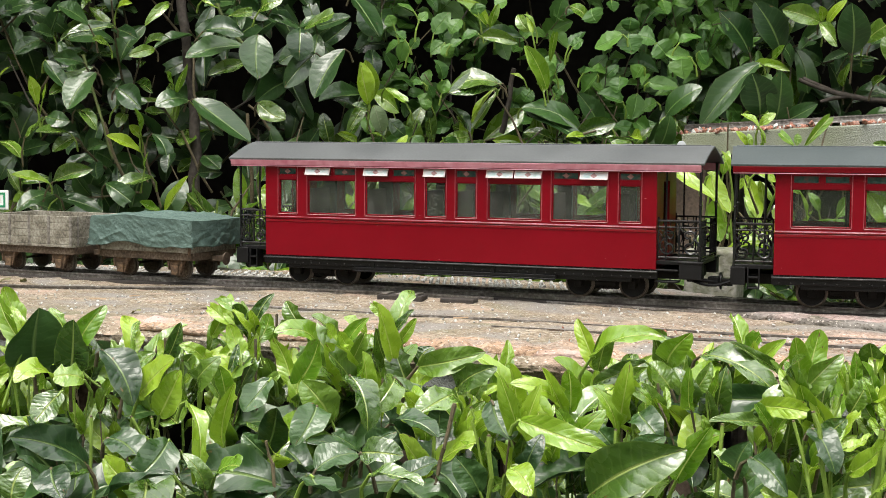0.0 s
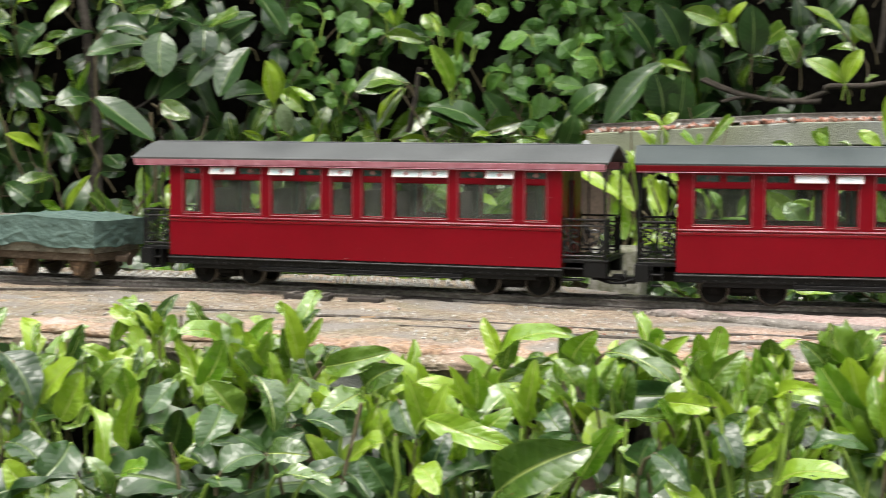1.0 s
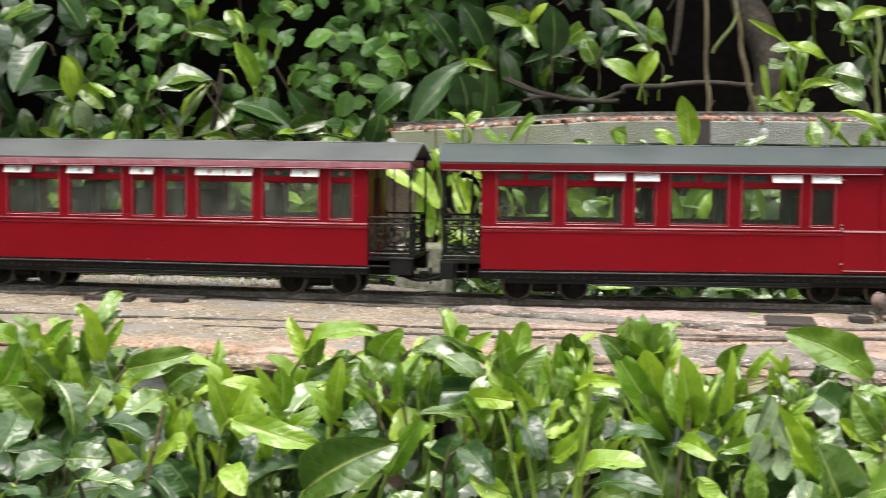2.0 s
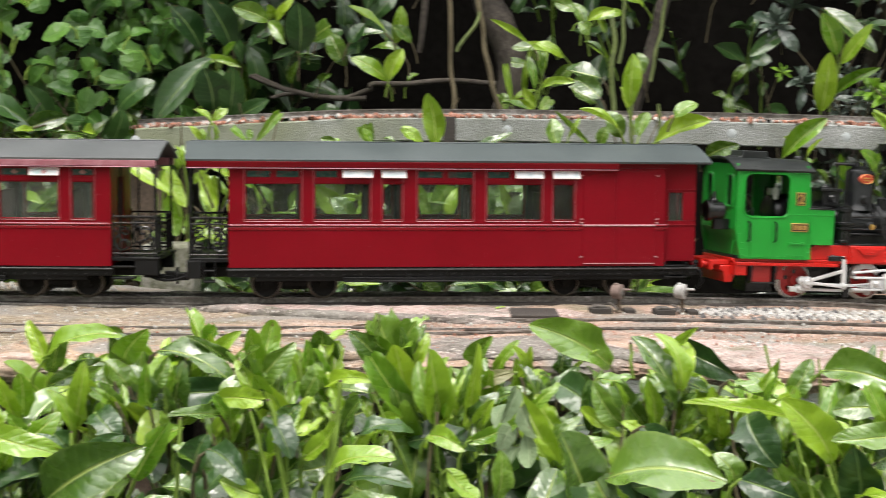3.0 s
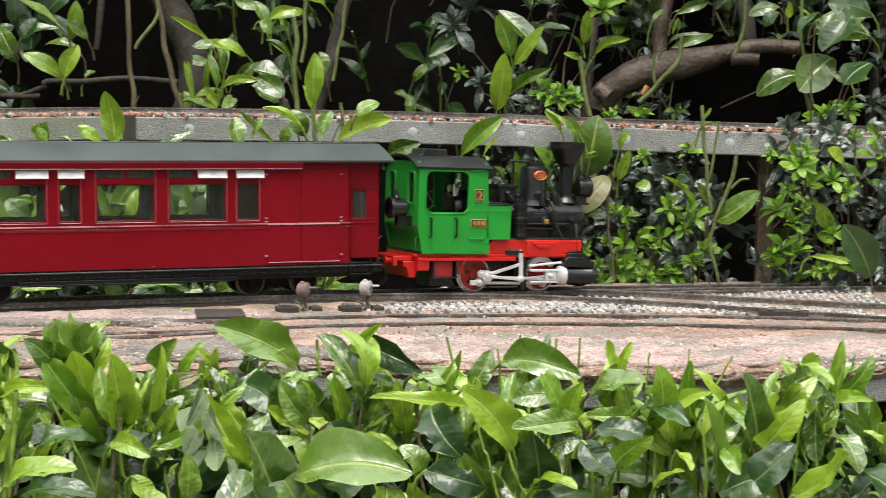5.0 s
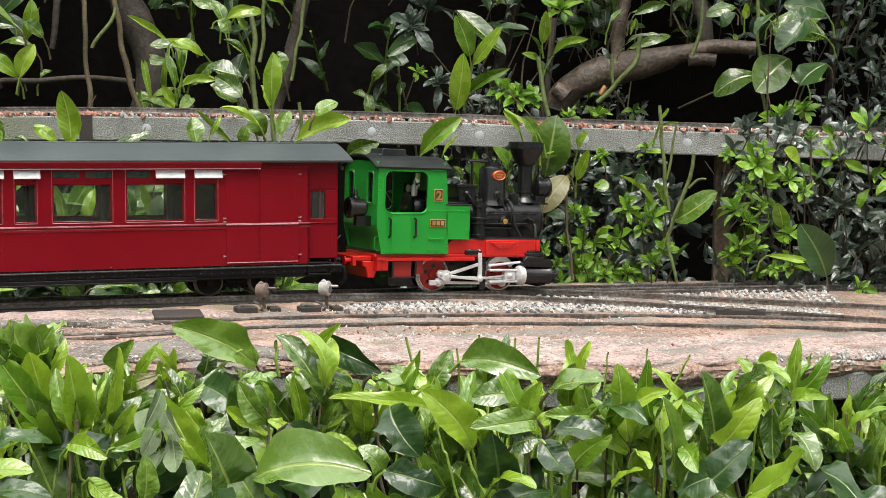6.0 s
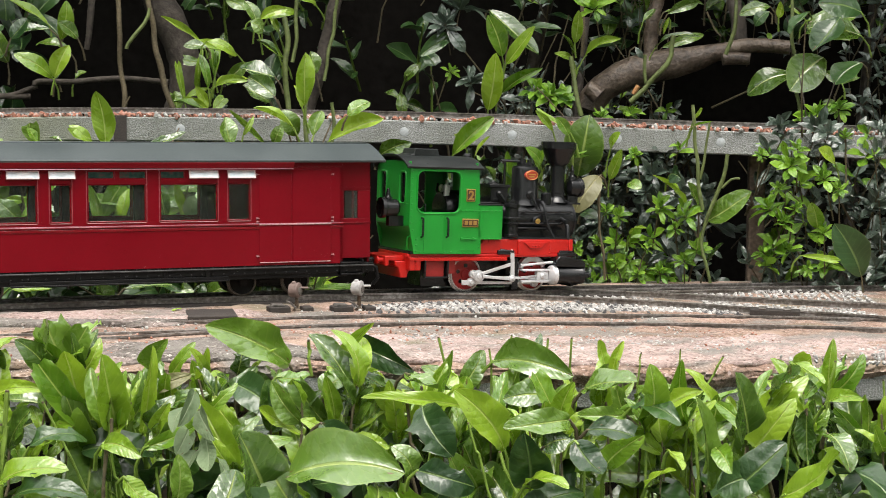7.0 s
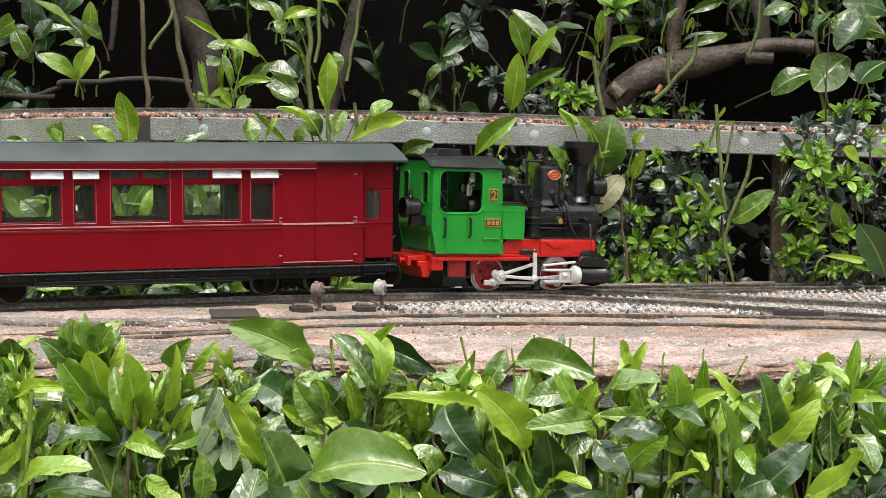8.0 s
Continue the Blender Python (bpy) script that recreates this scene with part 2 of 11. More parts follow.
RAIL = material("weathered_rail", [(0.055, 0.047, 0.042), (0.15, 0.135, 0.122), (0.36, 0.34, 0.325)], 0.42, metal=0.3, grain=250, blotch=30, bump=0.2)
SLEEPER = material("dark_sleeper", [(0.012, 0.011, 0.01), (0.05, 0.04, 0.034)], 0.8, grain=400, bump=0.4)
BRASS = material("brass", [(0.5, 0.3, 0.08), (0.7, 0.48, 0.16)], 0.35, metal=0.9, grain=500, bump=0.05)
BADGE = material("badge_red", [(0.4, 0.035, 0.02), (0.5, 0.06, 0.03)], 0.5, grain=600, bump=0.0)
FELT = material("mineral_felt", [(0.1, 0.106, 0.1), (0.19, 0.2, 0.178), (0.28, 0.288, 0.28), (0.46, 0.47, 0.465)], 0.9, grain=600, blotch=9, bump=0.9, depth=0.002)
TIMBER = material("brown_timber", [(0.05, 0.035, 0.025), (0.11, 0.078, 0.056), (0.2, 0.155, 0.115)], 0.85, grain=180, blotch=12, bump=0.4, depth=0.002)
OLDWOOD = material("weathered_planks", [(0.06, 0.05, 0.036), (0.2, 0.185, 0.145), (0.36, 0.35, 0.3)], 0.8, grain=300, blotch=60, bump=0.4)
STRAP = material("worn_strap", [(0.06, 0.05, 0.042), (0.17, 0.155, 0.135), (0.3, 0.285, 0.26)], 0.6, grain=300, blotch=60, bump=0.3)
RUST_ORANGE = material("orange_rust", [(0.03, 0.02, 0.013), (0.095, 0.058, 0.033), (0.21, 0.135, 0.075)], 0.8, grain=260, blotch=80, bump=0.5)
IRON = material("dark_iron", [(0.03, 0.026, 0.022), (0.1, 0.09, 0.08), (0.22, 0.21, 0.2)], 0.6, grain=300, blotch=30, bump=0.3)
RUST = material("rusty_brown", [(0.026, 0.018, 0.012), (0.075, 0.049, 0.03), (0.19, 0.155, 0.115)], 0.75, grain=300, blotch=30, bump=0.4)
CANVAS = material("green_tarpaulin", [(0.042, 0.078, 0.066), (0.095, 0.15, 0.13)], 0.62, grain=900, blotch=40, bump=0.35)
BARK = material("bark", [(0.014, 0.011, 0.008), (0.045, 0.036, 0.028), (0.085, 0.072, 0.06)], 0.85, grain=120, blotch=16, bump=0.7, depth=0.003)
SMOOTH_BARK = material("smooth_bark", [(0.026, 0.018, 0.013), (0.08, 0.058, 0.042), (0.16, 0.125, 0.095)], 0.5, grain=160, blotch=30, bump=0.8, depth=0.003)
STALK = material("green_stalk", [(0.1, 0.16, 0.02), (0.25, 0.37, 0.06)], 0.5, grain=120, bump=0.15)
SHOOT = material("weathered_green_shoot", [(0.055, 0.075, 0.02), (0.15, 0.19, 0.055)], 0.6, grain=160, blotch=50, bump=0.3)
TWIG = material("brown_twig", [(0.045, 0.035, 0.017), (0.15, 0.12, 0.068)], 0.8, grain=300, bump=0.4)
SOIL = material("dark_soil", [(0.014, 0.01, 0.007), (0.045, 0.033, 0.022)], 0.95, grain=90, blotch=6, bump=0.9, depth=0.01)
# almost black, so the hedge's inner shade is in the colour
HEDGE_SHADE = material("hedge_shade_black", [(0.0045, 0.004, 0.0034), (0.013, 0.0115, 0.01)], 0.95, spec=0.05, grain=60, blotch=5, bump=0.4, depth=0.003)
WHITE_STONE = material("white_chippings", [(0.13, 0.125, 0.12), (0.36, 0.35, 0.335), (0.6, 0.59, 0.57)], 0.85, grain=140, blotch=130, bump=0.3)
RED_STONE = material("red_chippings", [(0.12, 0.07, 0.055), (0.34, 0.14, 0.09), (0.45, 0.38, 0.34)], 0.85, grain=110, blotch=130, bump=0.3)
DARK_STONE = material("dark_chippings", [(0.03, 0.03, 0.032), (0.085, 0.083, 0.085), (0.16, 0.155, 0.155)], 0.8, grain=140, blotch=130, bump=0.3)
GREY_STONE = material("grey_chippings", [(0.17, 0.17, 0.16), (0.4, 0.4, 0.38), (0.66, 0.66, 0.63)], 0.85, grain=120, blotch=130, bump=0.3)
GLASS = glass_material("window_glass")
# stronger veil, with the panes' greyish reflection painted in
HAZY_GLASS = glass_material("hazy_window_glass", haze=0.075)
WHITE = material("white_card", [(0.7, 0.71, 0.7), (0.82, 0.82, 0.81)], 0.6, grain=400, bump=0.02)
SIGN_GREEN = material("sign_green", [(0.02, 0.22, 0.1), (0.03, 0.28, 0.13)], 0.5, grain=400, bump=0.02)



def chipped(m, amount, colour):
    """Small chips and short scratches through a coat of paint."""
    nt = m.node_tree
    n, link = nt.nodes, nt.links.new
    b = n["Principled BSDF"]
    base = b.inputs["Base Color"].links[0].from_socket
    co = n.new("ShaderNodeTexCoord")
    mp = n.new("ShaderNodeMapping")
    mp.inputs["Scale"].default_value = (1.0, 1.0, 1.7)
    link(co.outputs["Object"], mp.inputs["Vector"])
    spots, where = n.new("ShaderNodeTexNoise"), n.new("ShaderNodeTexNoise")
    spots.inputs["Scale"].default_value, spots.inputs["Detail"].default_value = 420.0, 3.0
    where.inputs["Scale"].default_value, where.inputs["Detail"].default_value = 75.0, 2.0
    link(mp.outputs["Vector"], spots.inputs["Vector"]), link(co.outputs["Object"], where.inputs["Vector"])
    mul = n.new("ShaderNodeMath")
    mul.operation = 'MULTIPLY'
    link(spots.outputs["Fac"], mul.inputs[0]), link(where.outputs["Fac"], mul.inputs[1])
    rng = n.new("ShaderNodeMapRange")
    rng.inputs["From Min"].default_value, rng.inputs["From Max"].default_value = amount, amount + 0.025
    link(mul.outputs[0], rng.inputs["Value"])
    k = n.new("ShaderNodeMix")
    k.data_type = 'RGBA'
    link(rng.outputs["Result"], k.inputs["Factor"]), link(base, k.inputs["A"])
    k.inputs["B"].default_value = (*colour, 1)
    link(k.outputs["Result"], b.inputs["Base Color"])


def creased(m, scale, depth):
    """Sharp irregular creases, as in stiff old canvas."""
    nt = m.node_tree
    n, link = nt.nodes, nt.links.new
    b = n["Principled BSDF"]
    co = n.new("ShaderNodeTexCoord")
    last = b.inputs["Normal"].links[0].from_socket
    for k, (s, turn) in enumerate(((scale, 35), (scale * 1.9, -50))):
        mp = n.new("ShaderNodeMapping")
        mp.inputs["Rotation"].default_value = (radians(turn), radians(turn), radians(turn))
        mp.inputs["Scale"].default_value = (1.0, 0.3, 1.0)
        link(co.outputs["Object"], mp.inputs["Vector"])
        tex = n.new("ShaderNodeTexNoise")
        tex.noise_type = 'RIDGED_MULTIFRACTAL'
        tex.inputs["Scale"].default_value, tex.inputs["Detail"].default_value = s, 2.0
        link(mp.outputs["Vector"], tex.inputs["Vector"])
        bp = n.new("ShaderNodeBump")
        bp.inputs["Strength"].default_value, bp.inputs["Distance"].default_value = 0.8, depth / (k + 1)
        link(tex.outputs["Fac"], bp.inputs["Height"]), link(last, bp.inputs["Normal"])
        last = bp.outputs["Normal"]
    link(last, b.inputs["Normal"])


chipped(RED, 0.465, (0.4, 0.24, 0.24))
chipped(BLACK, 0.42, (0.1, 0.1, 0.1))
creased(CANVAS, 130.0, 0.002)

def mossy(m, edge, soft, colour):
    """Green algae that thins out along the board."""
    nt = m.node_tree
    n, link = nt.nodes, nt.links.new
    b = n["Principled BSDF"]
    base = b.inputs["Base Color"].links[0].from_socket
    co = n.new("ShaderNodeTexCoord")
    sep = n.new("ShaderNodeSeparateXYZ")
    link(co.outputs["Object"], sep.inputs["Vector"])
    tex = n.new("ShaderNodeTexNoise")
    tex.inputs["Scale"].default_value, tex.inputs["Detail"].default_value = 16.0, 6.0
    link(co.outputs["Object"], tex.inputs["Vector"])
    add = n.new("ShaderNodeMath")
    add.operation = 'MULTIPLY_ADD'
    link(tex.outputs["Fac"], add.inputs[0])
    add.inputs[1].default_value = 0.7
    link(sep.outputs["X"], add.inputs[2])
    rng = n.new("ShaderNodeMapRange")
    rng.inputs["From Min"].default_value, rng.inputs["From Max"].default_value = edge + soft, edge - soft
    rng.inputs["To Max"].default_value = 0.75
    link(add.outputs[0], rng.inputs["Value"])
    k = n.new("ShaderNodeMix")
    k.data_type = 'RGBA'
    link(rng.outputs["Result"], k.inputs["Factor"]), link(base, k.inputs["A"])
    k.inputs["B"].default_value = (*colour, 1)
    link(k.outputs["Result"], b.inputs["Base Color"])


BOARD_FELT = FELT.copy()
BOARD_FELT.name = "mossy_mineral_felt"
mossy(BOARD_FELT, 0.95, 0.25, (0.2, 0.22, 0.12))

YOUNG = leaf_material("young_laurel_leaf", (0.1, 0.235, 0.011), (0.32, 0.48, 0.03), (0.52, 0.62, 0.17), 0.25, 0.3, 0.65, 0.75, 0.2)
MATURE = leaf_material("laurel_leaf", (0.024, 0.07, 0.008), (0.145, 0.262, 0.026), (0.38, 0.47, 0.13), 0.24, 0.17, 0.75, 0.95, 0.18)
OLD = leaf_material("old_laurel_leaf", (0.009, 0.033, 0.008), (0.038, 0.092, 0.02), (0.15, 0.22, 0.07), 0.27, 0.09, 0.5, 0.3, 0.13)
ROSE = leaf_material("rose_leaf", (0.028, 0.095, 0.013), (0.1, 0.22, 0.03), (0.12, 0.24, 0.05), 0.4, 0.22, veined=0.1)
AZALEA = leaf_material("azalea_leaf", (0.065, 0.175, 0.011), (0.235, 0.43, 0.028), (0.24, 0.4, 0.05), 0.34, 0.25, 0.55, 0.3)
# older leaf; its grey light tone also carries painted glints
AZALEA_OLD_SHADED = leaf_material("dark_azalea_leaf", (0.015, 0.033, 0.018), (0.07, 0.105, 0.075), (0.1, 0.14, 0.1), 0.36, 0.06, 0.9, 0.8, 0.1)
WILTED = leaf_material("wilted_leaf", (0.09, 0.14, 0.06), (0.2, 0.27, 0.14), (0.27, 0.32, 0.19), 0.6, 0.2)
ORANGE_LEAF = leaf_material("orange_leaf", (0.55, 0.13, 0.01), (0.7, 0.22, 0.02), (0.6, 0.25, 0.05), 0.5, 0.25)
DRY = leaf_material("dry_leaf", (0.1, 0.09, 0.033), (0.2, 0.2, 0.085), (0.3, 0.28, 0.14), 0.5, 0.15, 0.45, 0.2)


def deck_material(name="rough_mortar", tones=((0.125, 0.095, 0.062), (0.245, 0.19, 0.138), (0.41, 0.34, 0.268)), stains=True):
    """Lime mortar in two batches, tan and pink, with aggregate specks, moss and dark damp patches."""
    m = material(name, list(tones), 0.94, grain=150, blotch=14, bump=0.9, depth=0.006)
    nt = m.node_tree
    n, link = nt.nodes, nt.links.new
    b = n["Principled BSDF"]
    base = b.inputs["Base Color"].links[0].from_socket
    co = n.new("ShaderNodeTexCoord")
    sep = n.new("ShaderNodeSeparateXYZ")
    link(co.outputs["Object"], sep.inputs["Vector"])
    big = n.new("ShaderNodeTexNoise")
    big.inputs["Scale"].default_value, big.inputs["Detail"].default_value = 5.0, 5.0
    link(co.outputs["Object"], big.inputs["Vector"])

    def ramp(src, a, c):
        r = n.new("ShaderNodeMapRange")
        r.inputs["From Min"].default_value, r.inputs["From Max"].default_value = a, c
        link(src, r.inputs["Value"])
        return r.outputs["Result"]

    def over(fac, below, kind, colour):
        k = n.new("ShaderNodeMix")
        k.data_type, k.blend_type = 'RGBA', kind
        link(fac, k.inputs["Factor"]), link(below, k.inputs["A"])
        k.inputs["B"].default_value = (*colour, 1)
        return k.outputs["Result"]

    add = n.new("ShaderNodeMath")
    add.operation = 'MULTIPLY_ADD'
    link(big.outputs["Fac"], add.inputs[0])
    add.inputs[1].default_value = 0.5
    link(sep.outputs["X"], add.inputs[2])
    col = base
    sand = n.new("ShaderNodeTexVoronoi")
    sand.inputs["Scale"].default_value = 420.0
    link(co.outputs["Object"], sand.inputs["Vector"])
    grey = n.new("ShaderNodeSeparateColor")
    link(sand.outputs["Color"], grey.inputs["Color"])
    col = over(ramp(grey.outputs["Red"], 0.55, 1.0), col, 'MULTIPLY', (0.55, 0.53, 0.5))
    col = over(ramp(grey.outputs["Green"], 0.86, 1.0), col, 'MIX', (0.43, 0.39, 0.35))
    base = col
    col = over(ramp(add.outputs[0], 0.65, 0.3), base, 'MULTIPLY', (0.9, 0.94, 0.9))
    col = over(ramp(add.outputs[0], 0.45, 0.8), col, 'MULTIPLY', (1.1, 0.93, 0.96))
    if not stains:
        col = base
    moss = n.new("ShaderNodeTexNoise")
    moss.inputs["Scale"].default_value, moss.inputs["Detail"].default_value = 9.0, 8.0
    link(co.outputs["Object"], moss.inputs["Vector"])
    col = over(ramp(moss.outputs["Fac"], 0.54 if stains else 0.64, 0.72), col, 'MIX', (0.14, 0.135, 0.08))
    wash = n.new("ShaderNodeTexNoise")
    wash.inputs["Scale"].default_value, wash.inputs["Detail"].default_value = 13.0, 7.0
    stretch = n.new("ShaderNodeMapping")
    stretch.inputs["Rotation"].default_value = (0, 0, radians(22))
    stretch.inputs["Scale"].default_value = (0.8, 1.25, 1.0)
    link(co.outputs["Object"], stretch.inputs["Vector"]), link(stretch.outputs["Vector"], wash.inputs["Vector"])
    col = over(ramp(wash.outputs["Fac"], 0.5, 0.64), col, 'MIX', (0.2, 0.185, 0.165))
    col = over(ramp(wash.outputs["Fac"], 0.44, 0.3), col, 'MIX', (0.38, 0.275, 0.215) if stains else (0.44, 0.33, 0.3))
    damp = n.new("ShaderNodeTexNoise")
    damp.inputs["Scale"].default_value, damp.inputs["Detail"].default_value = 22.0, 9.0
    link(co.outputs["Object"], damp.inputs["Vector"])
    col = over(ramp(damp.outputs["Fac"], 0.58, 0.8), col, 'MULTIPLY', (0.55, 0.5, 0.46))
    vor = n.new("ShaderNodeTexVoronoi")
    vor.inputs["Scale"].default_value = 130.0
    link(co.outputs["Object"], vor.inputs["Vector"])
    col = over(ramp(vor.outputs["Distance"], 0.15, 0.09), col, 'MIX', (0.5, 0.46, 0.43))
    chips = n.new("ShaderNodeTexVoronoi")
    chips.inputs["Scale"].default_value = 300.0
    link(co.outputs["Object"], chips.inputs["Vector"])
    col = over(ramp(chips.outputs["Distance"], 0.16, 0.08), col, 'MIX', (0.55, 0.51, 0.48))
    pits = n.new("ShaderNodeTexVoronoi")
    pits.inputs["Scale"].default_value = 190.0
    link(co.outputs["Object"], pits.inputs["Vector"])
    col = over(ramp(pits.outputs["Distance"], 0.26, 0.12), col, 'MULTIPLY', (0.45, 0.4, 0.36))
    link(col, b.inputs["Base Color"])
    return m


MORTAR = deck_material()
PINK_MORTAR = deck_material("pink_mortar", ((0.22, 0.155, 0.14), (0.38, 0.285, 0.26), (0.54, 0.44, 0.41)), False)
# near-black bed colour that paints the shade under the train
TRAIN_SHADE = material("under_train_shade", [(0.006, 0.0055, 0.005), (0.02, 0.018, 0.016), (0.06, 0.055, 0.05)], 0.95, grain=420, blotch=60, bump=0.9, depth=0.003, spec=0.2)
LIP_MORTAR = deck_material("orange_mortar", ((0.19, 0.115, 0.07), (0.35, 0.235, 0.155), (0.48, 0.365, 0.27)), False)
GREY_MORTAR = deck_material("grey_mortar", ((0.08, 0.07, 0.062), (0.15, 0.132, 0.118), (0.26, 0.235, 0.215)), False)

# ---- ground and the mortar-topped trackbed ----
def ground_sheet():
    bm = bmesh.new()
    bmesh.ops.create_grid(bm, x_segments=60, y_segments=60, size=60.0)
    for v in bm.verts:
        v.co.z = -0.8 + (0.03 * noise.noise(v.co * 0.9) if v.co.length < 20 else 0)
    ob = part("ground", bm, SOIL, None)
    tagged(ob, "dark bare soil under the shrubs", "ground", kind="structure")


ground_sheet()

def bed_level(x):
    """Height of the trackbed: level under the coaches, then falling gently past the locomotive."""
    t = max(0.0, x - 0.72)
    return 0.004 - 0.028 * t * t / (t + 0.06)


FRONT = [(-1.25, 1.80), (-0.75, 1.56), (-0.3, 1.38), (0.05, 1.235), (0.28, 1.165), (0.50, 1.098), (0.60, 1.055), (0.68, 0.99), (0.78, 0.905), (0.87, 0.856), (1.03, 0.822), (1.25, 0.775), (1.55, 0.66)]
BACK = [(-1.25, 2.36), (-0.75, 2.10), (-0.3, 1.99), (0.05, 1.87), (0.24, 1.78), (0.36, 1.66), (0.45, 1.60), (0.57, 1.56), (0.76, 1.507), (0.93, 1.472), (1.1, 1.485), (1.29, 1.495), (1.49, 1.455), (1.737, 1.393), (2.0, 1.29)]


def deck_edges(n):
    f = spline([(x, y, 0) for x, y in FRONT], 0.004)
    b = spline([(x, y, 0) for x, y in BACK], 0.004)
    return [(f[round(i / n * (len(f) - 1))], b[round(i / n * (len(b) - 1))]) for i in range(n + 1)]


def trackbed():
    """Mortar slab: uneven top, a broken rounded lip in front, squared at the back."""
    bm = bmesh.new()
    rows = []
    cols = [-0.026, -0.022, -0.014, -0.006] + [0.0, 0.004, 0.009, 0.015, 0.022] + [0.03 + 0.0105 * k for k in range(52)]
    n = 420
    edges = deck_edges(n)
    for i, (f, b) in enumerate(edges):
        d = (b - f).normalized()
        wide = (b - f).length
        wob = 0.012 * noise.noise(Vector((f.x * 9, f.y * 9, 1))) + 0.007 * noise.noise(Vector((f.x * 31, f.y * 31, 4)))
        ring = []
        for k, c in enumerate(cols):
            if c < 0:
                q = f + d * (wob + 0.004 * noise.noise(Vector((f.x * 60, f.y * 60, k))))
                z = -0.009 + (c + 0.006) * 0.3
            else:
                s = c if k < len(cols) - 1 else wide
                s = min(s, wide)
                q = f + d * (wob * max(0, 1 - s / 0.1) + s)
                z = -0.009 * math.exp(-s / 0.012)
                z += 0.0022 * noise.noise(q * 14) + 0.0016 * noise.noise(q * 45) + 0.0009 * noise.noise(q * 130)
                z -= 0.006 * max(0.0, 1 - abs(s - 0.035 - 0.02 * noise.noise(q * 7)) / 0.02) * max(0, noise.noise(q * 5 + Vector((3, 1, 0))))
            ring.append(bm.verts.new((q.x, q.y, z + bed_level(q.x))))
        q = f + d * wide
        ring.append(bm.verts.new((q.x, q.y, -0.05)))
        q = f + d * 0.03
        ring.insert(0, bm.verts.new((q.x, q.y, -0.05)))
        rows.append(ring)
    for r, s in zip(rows, rows[1:]):
        for k in range(len(r) - 1):
            bm.faces.new((r[k], s[k], s[k + 1], r[k + 1]))
        bm.faces.new((r[-1], s[-1], s[0], r[0]))
    bm.faces.new(rows[0]), bm.faces.new(rows[-1][::-1])
    ob = part("trackbed", bm, MORTAR, None)
    tagged(ob, "rough tan and pink mortar trackbed with a broken edge", "trackbed", kind="structure")


trackbed()


def strip_along(edge, y0, y1, z0, z1, wobble=0.0):
    """A bar that follows an edge of the trackbed; y is the distance inward."""
    bm = bmesh.new()
    rows = []
    for f, b in edge:
        d = (b - f).normalized()
        w = wobble * noise.noise(f * 12)
        rows.append([bm.verts.new((f + d * (y + w)).to_tuple()[:2] + (z + bed_level(f.x),)) for y, z in ((y0, z0), (y1, z0), (y1, z1), (y0, z1))])
    for r, s in zip(rows, rows[1:]):
        for k in range(4):
            bm.faces.new((r[k], s[k], s[(k + 1) % 4], r[(k + 1) % 4]))
    bm.faces.new(rows[0]), bm.faces.new(rows[-1][::-1])
    return bm


fascia = part("fascia", strip_along(deck_edges(160), 0.007, 0.0295, -0.042, -0.0165, 0.003), FELT, None, bevel=0.002)
tagged(fascia, "grey mineral felt edging board under the mortar lip", "edging", kind="structure")
bearer_edges = deck_edges(40)
for i, q in enumerate((3, 10, 17, 24, 31, 37)):
    f, b = bearer_edges[q]
    d = (b - f).normalized()
    for s in (0.1, (b - f).length - 0.08):
        c = f + d * s
        bm = bmesh.new()
        box(bm, c.x - 0.035, c.x + 0.035, c.y - 0.035, c.y + 0.035, -0.83, -0.062)
        tagged(part("trackbed_post", bm, TIMBER, None, bevel=0.003), "brown timber post under the trackbed", "post", "posts under the trackbed", "structure")

# ---- rails ----
def rail_bm(points, foot=0.0, tall=0.0083):
    """A flat-bottomed rail swept along points on the trackbed."""
    prof = [(-0.0035, 0), (0.0035, 0), (0.0032, 0.0012), (0.0009, 0.0018), (0.0009, tall - 0.0024), (0.0019, tall - 0.0018), (0.0019, tall),
            (-0.0019, tall), (-0.0019, tall - 0.0018), (-0.0009, tall - 0.0024), (-0.0009, 0.0018), (-0.0032, 0.0012)]
    bm = bmesh.new()
    rows = []
    for i, p in enumerate(points):
        d = points[min(i + 1, len(points) - 1)] - points[max(i - 1, 0)]
        n = Vector((-d.y, d.x, 0)).normalized()
        low = foot(p.x) if callable(foot) else foot
        rows.append([bm.verts.new((p.x + n.x * a, p.y + n.y * a, p.z + low + h)) for a, h in prof])
    m = len(prof)
    for r, s in zip(rows, rows[1:]):
        for k in range(m):
            bm.faces.new((r[k], s[k], s[(k + 1) % m], r[(k + 1) % m]))
    bm.faces.new(rows[0]), bm.faces.new(rows[-1][::-1])
    return bm


def shifted(points, off):
    out = []
    for i, p in enumerate(points):
        d = points[min(i + 1, len(points) - 1)] - points[max(i - 1, 0)]
        n = Vector((-d.y, d.x, 0)).normalized()
        out.append(p + n * off)
    return out


GAUGE = 0.045


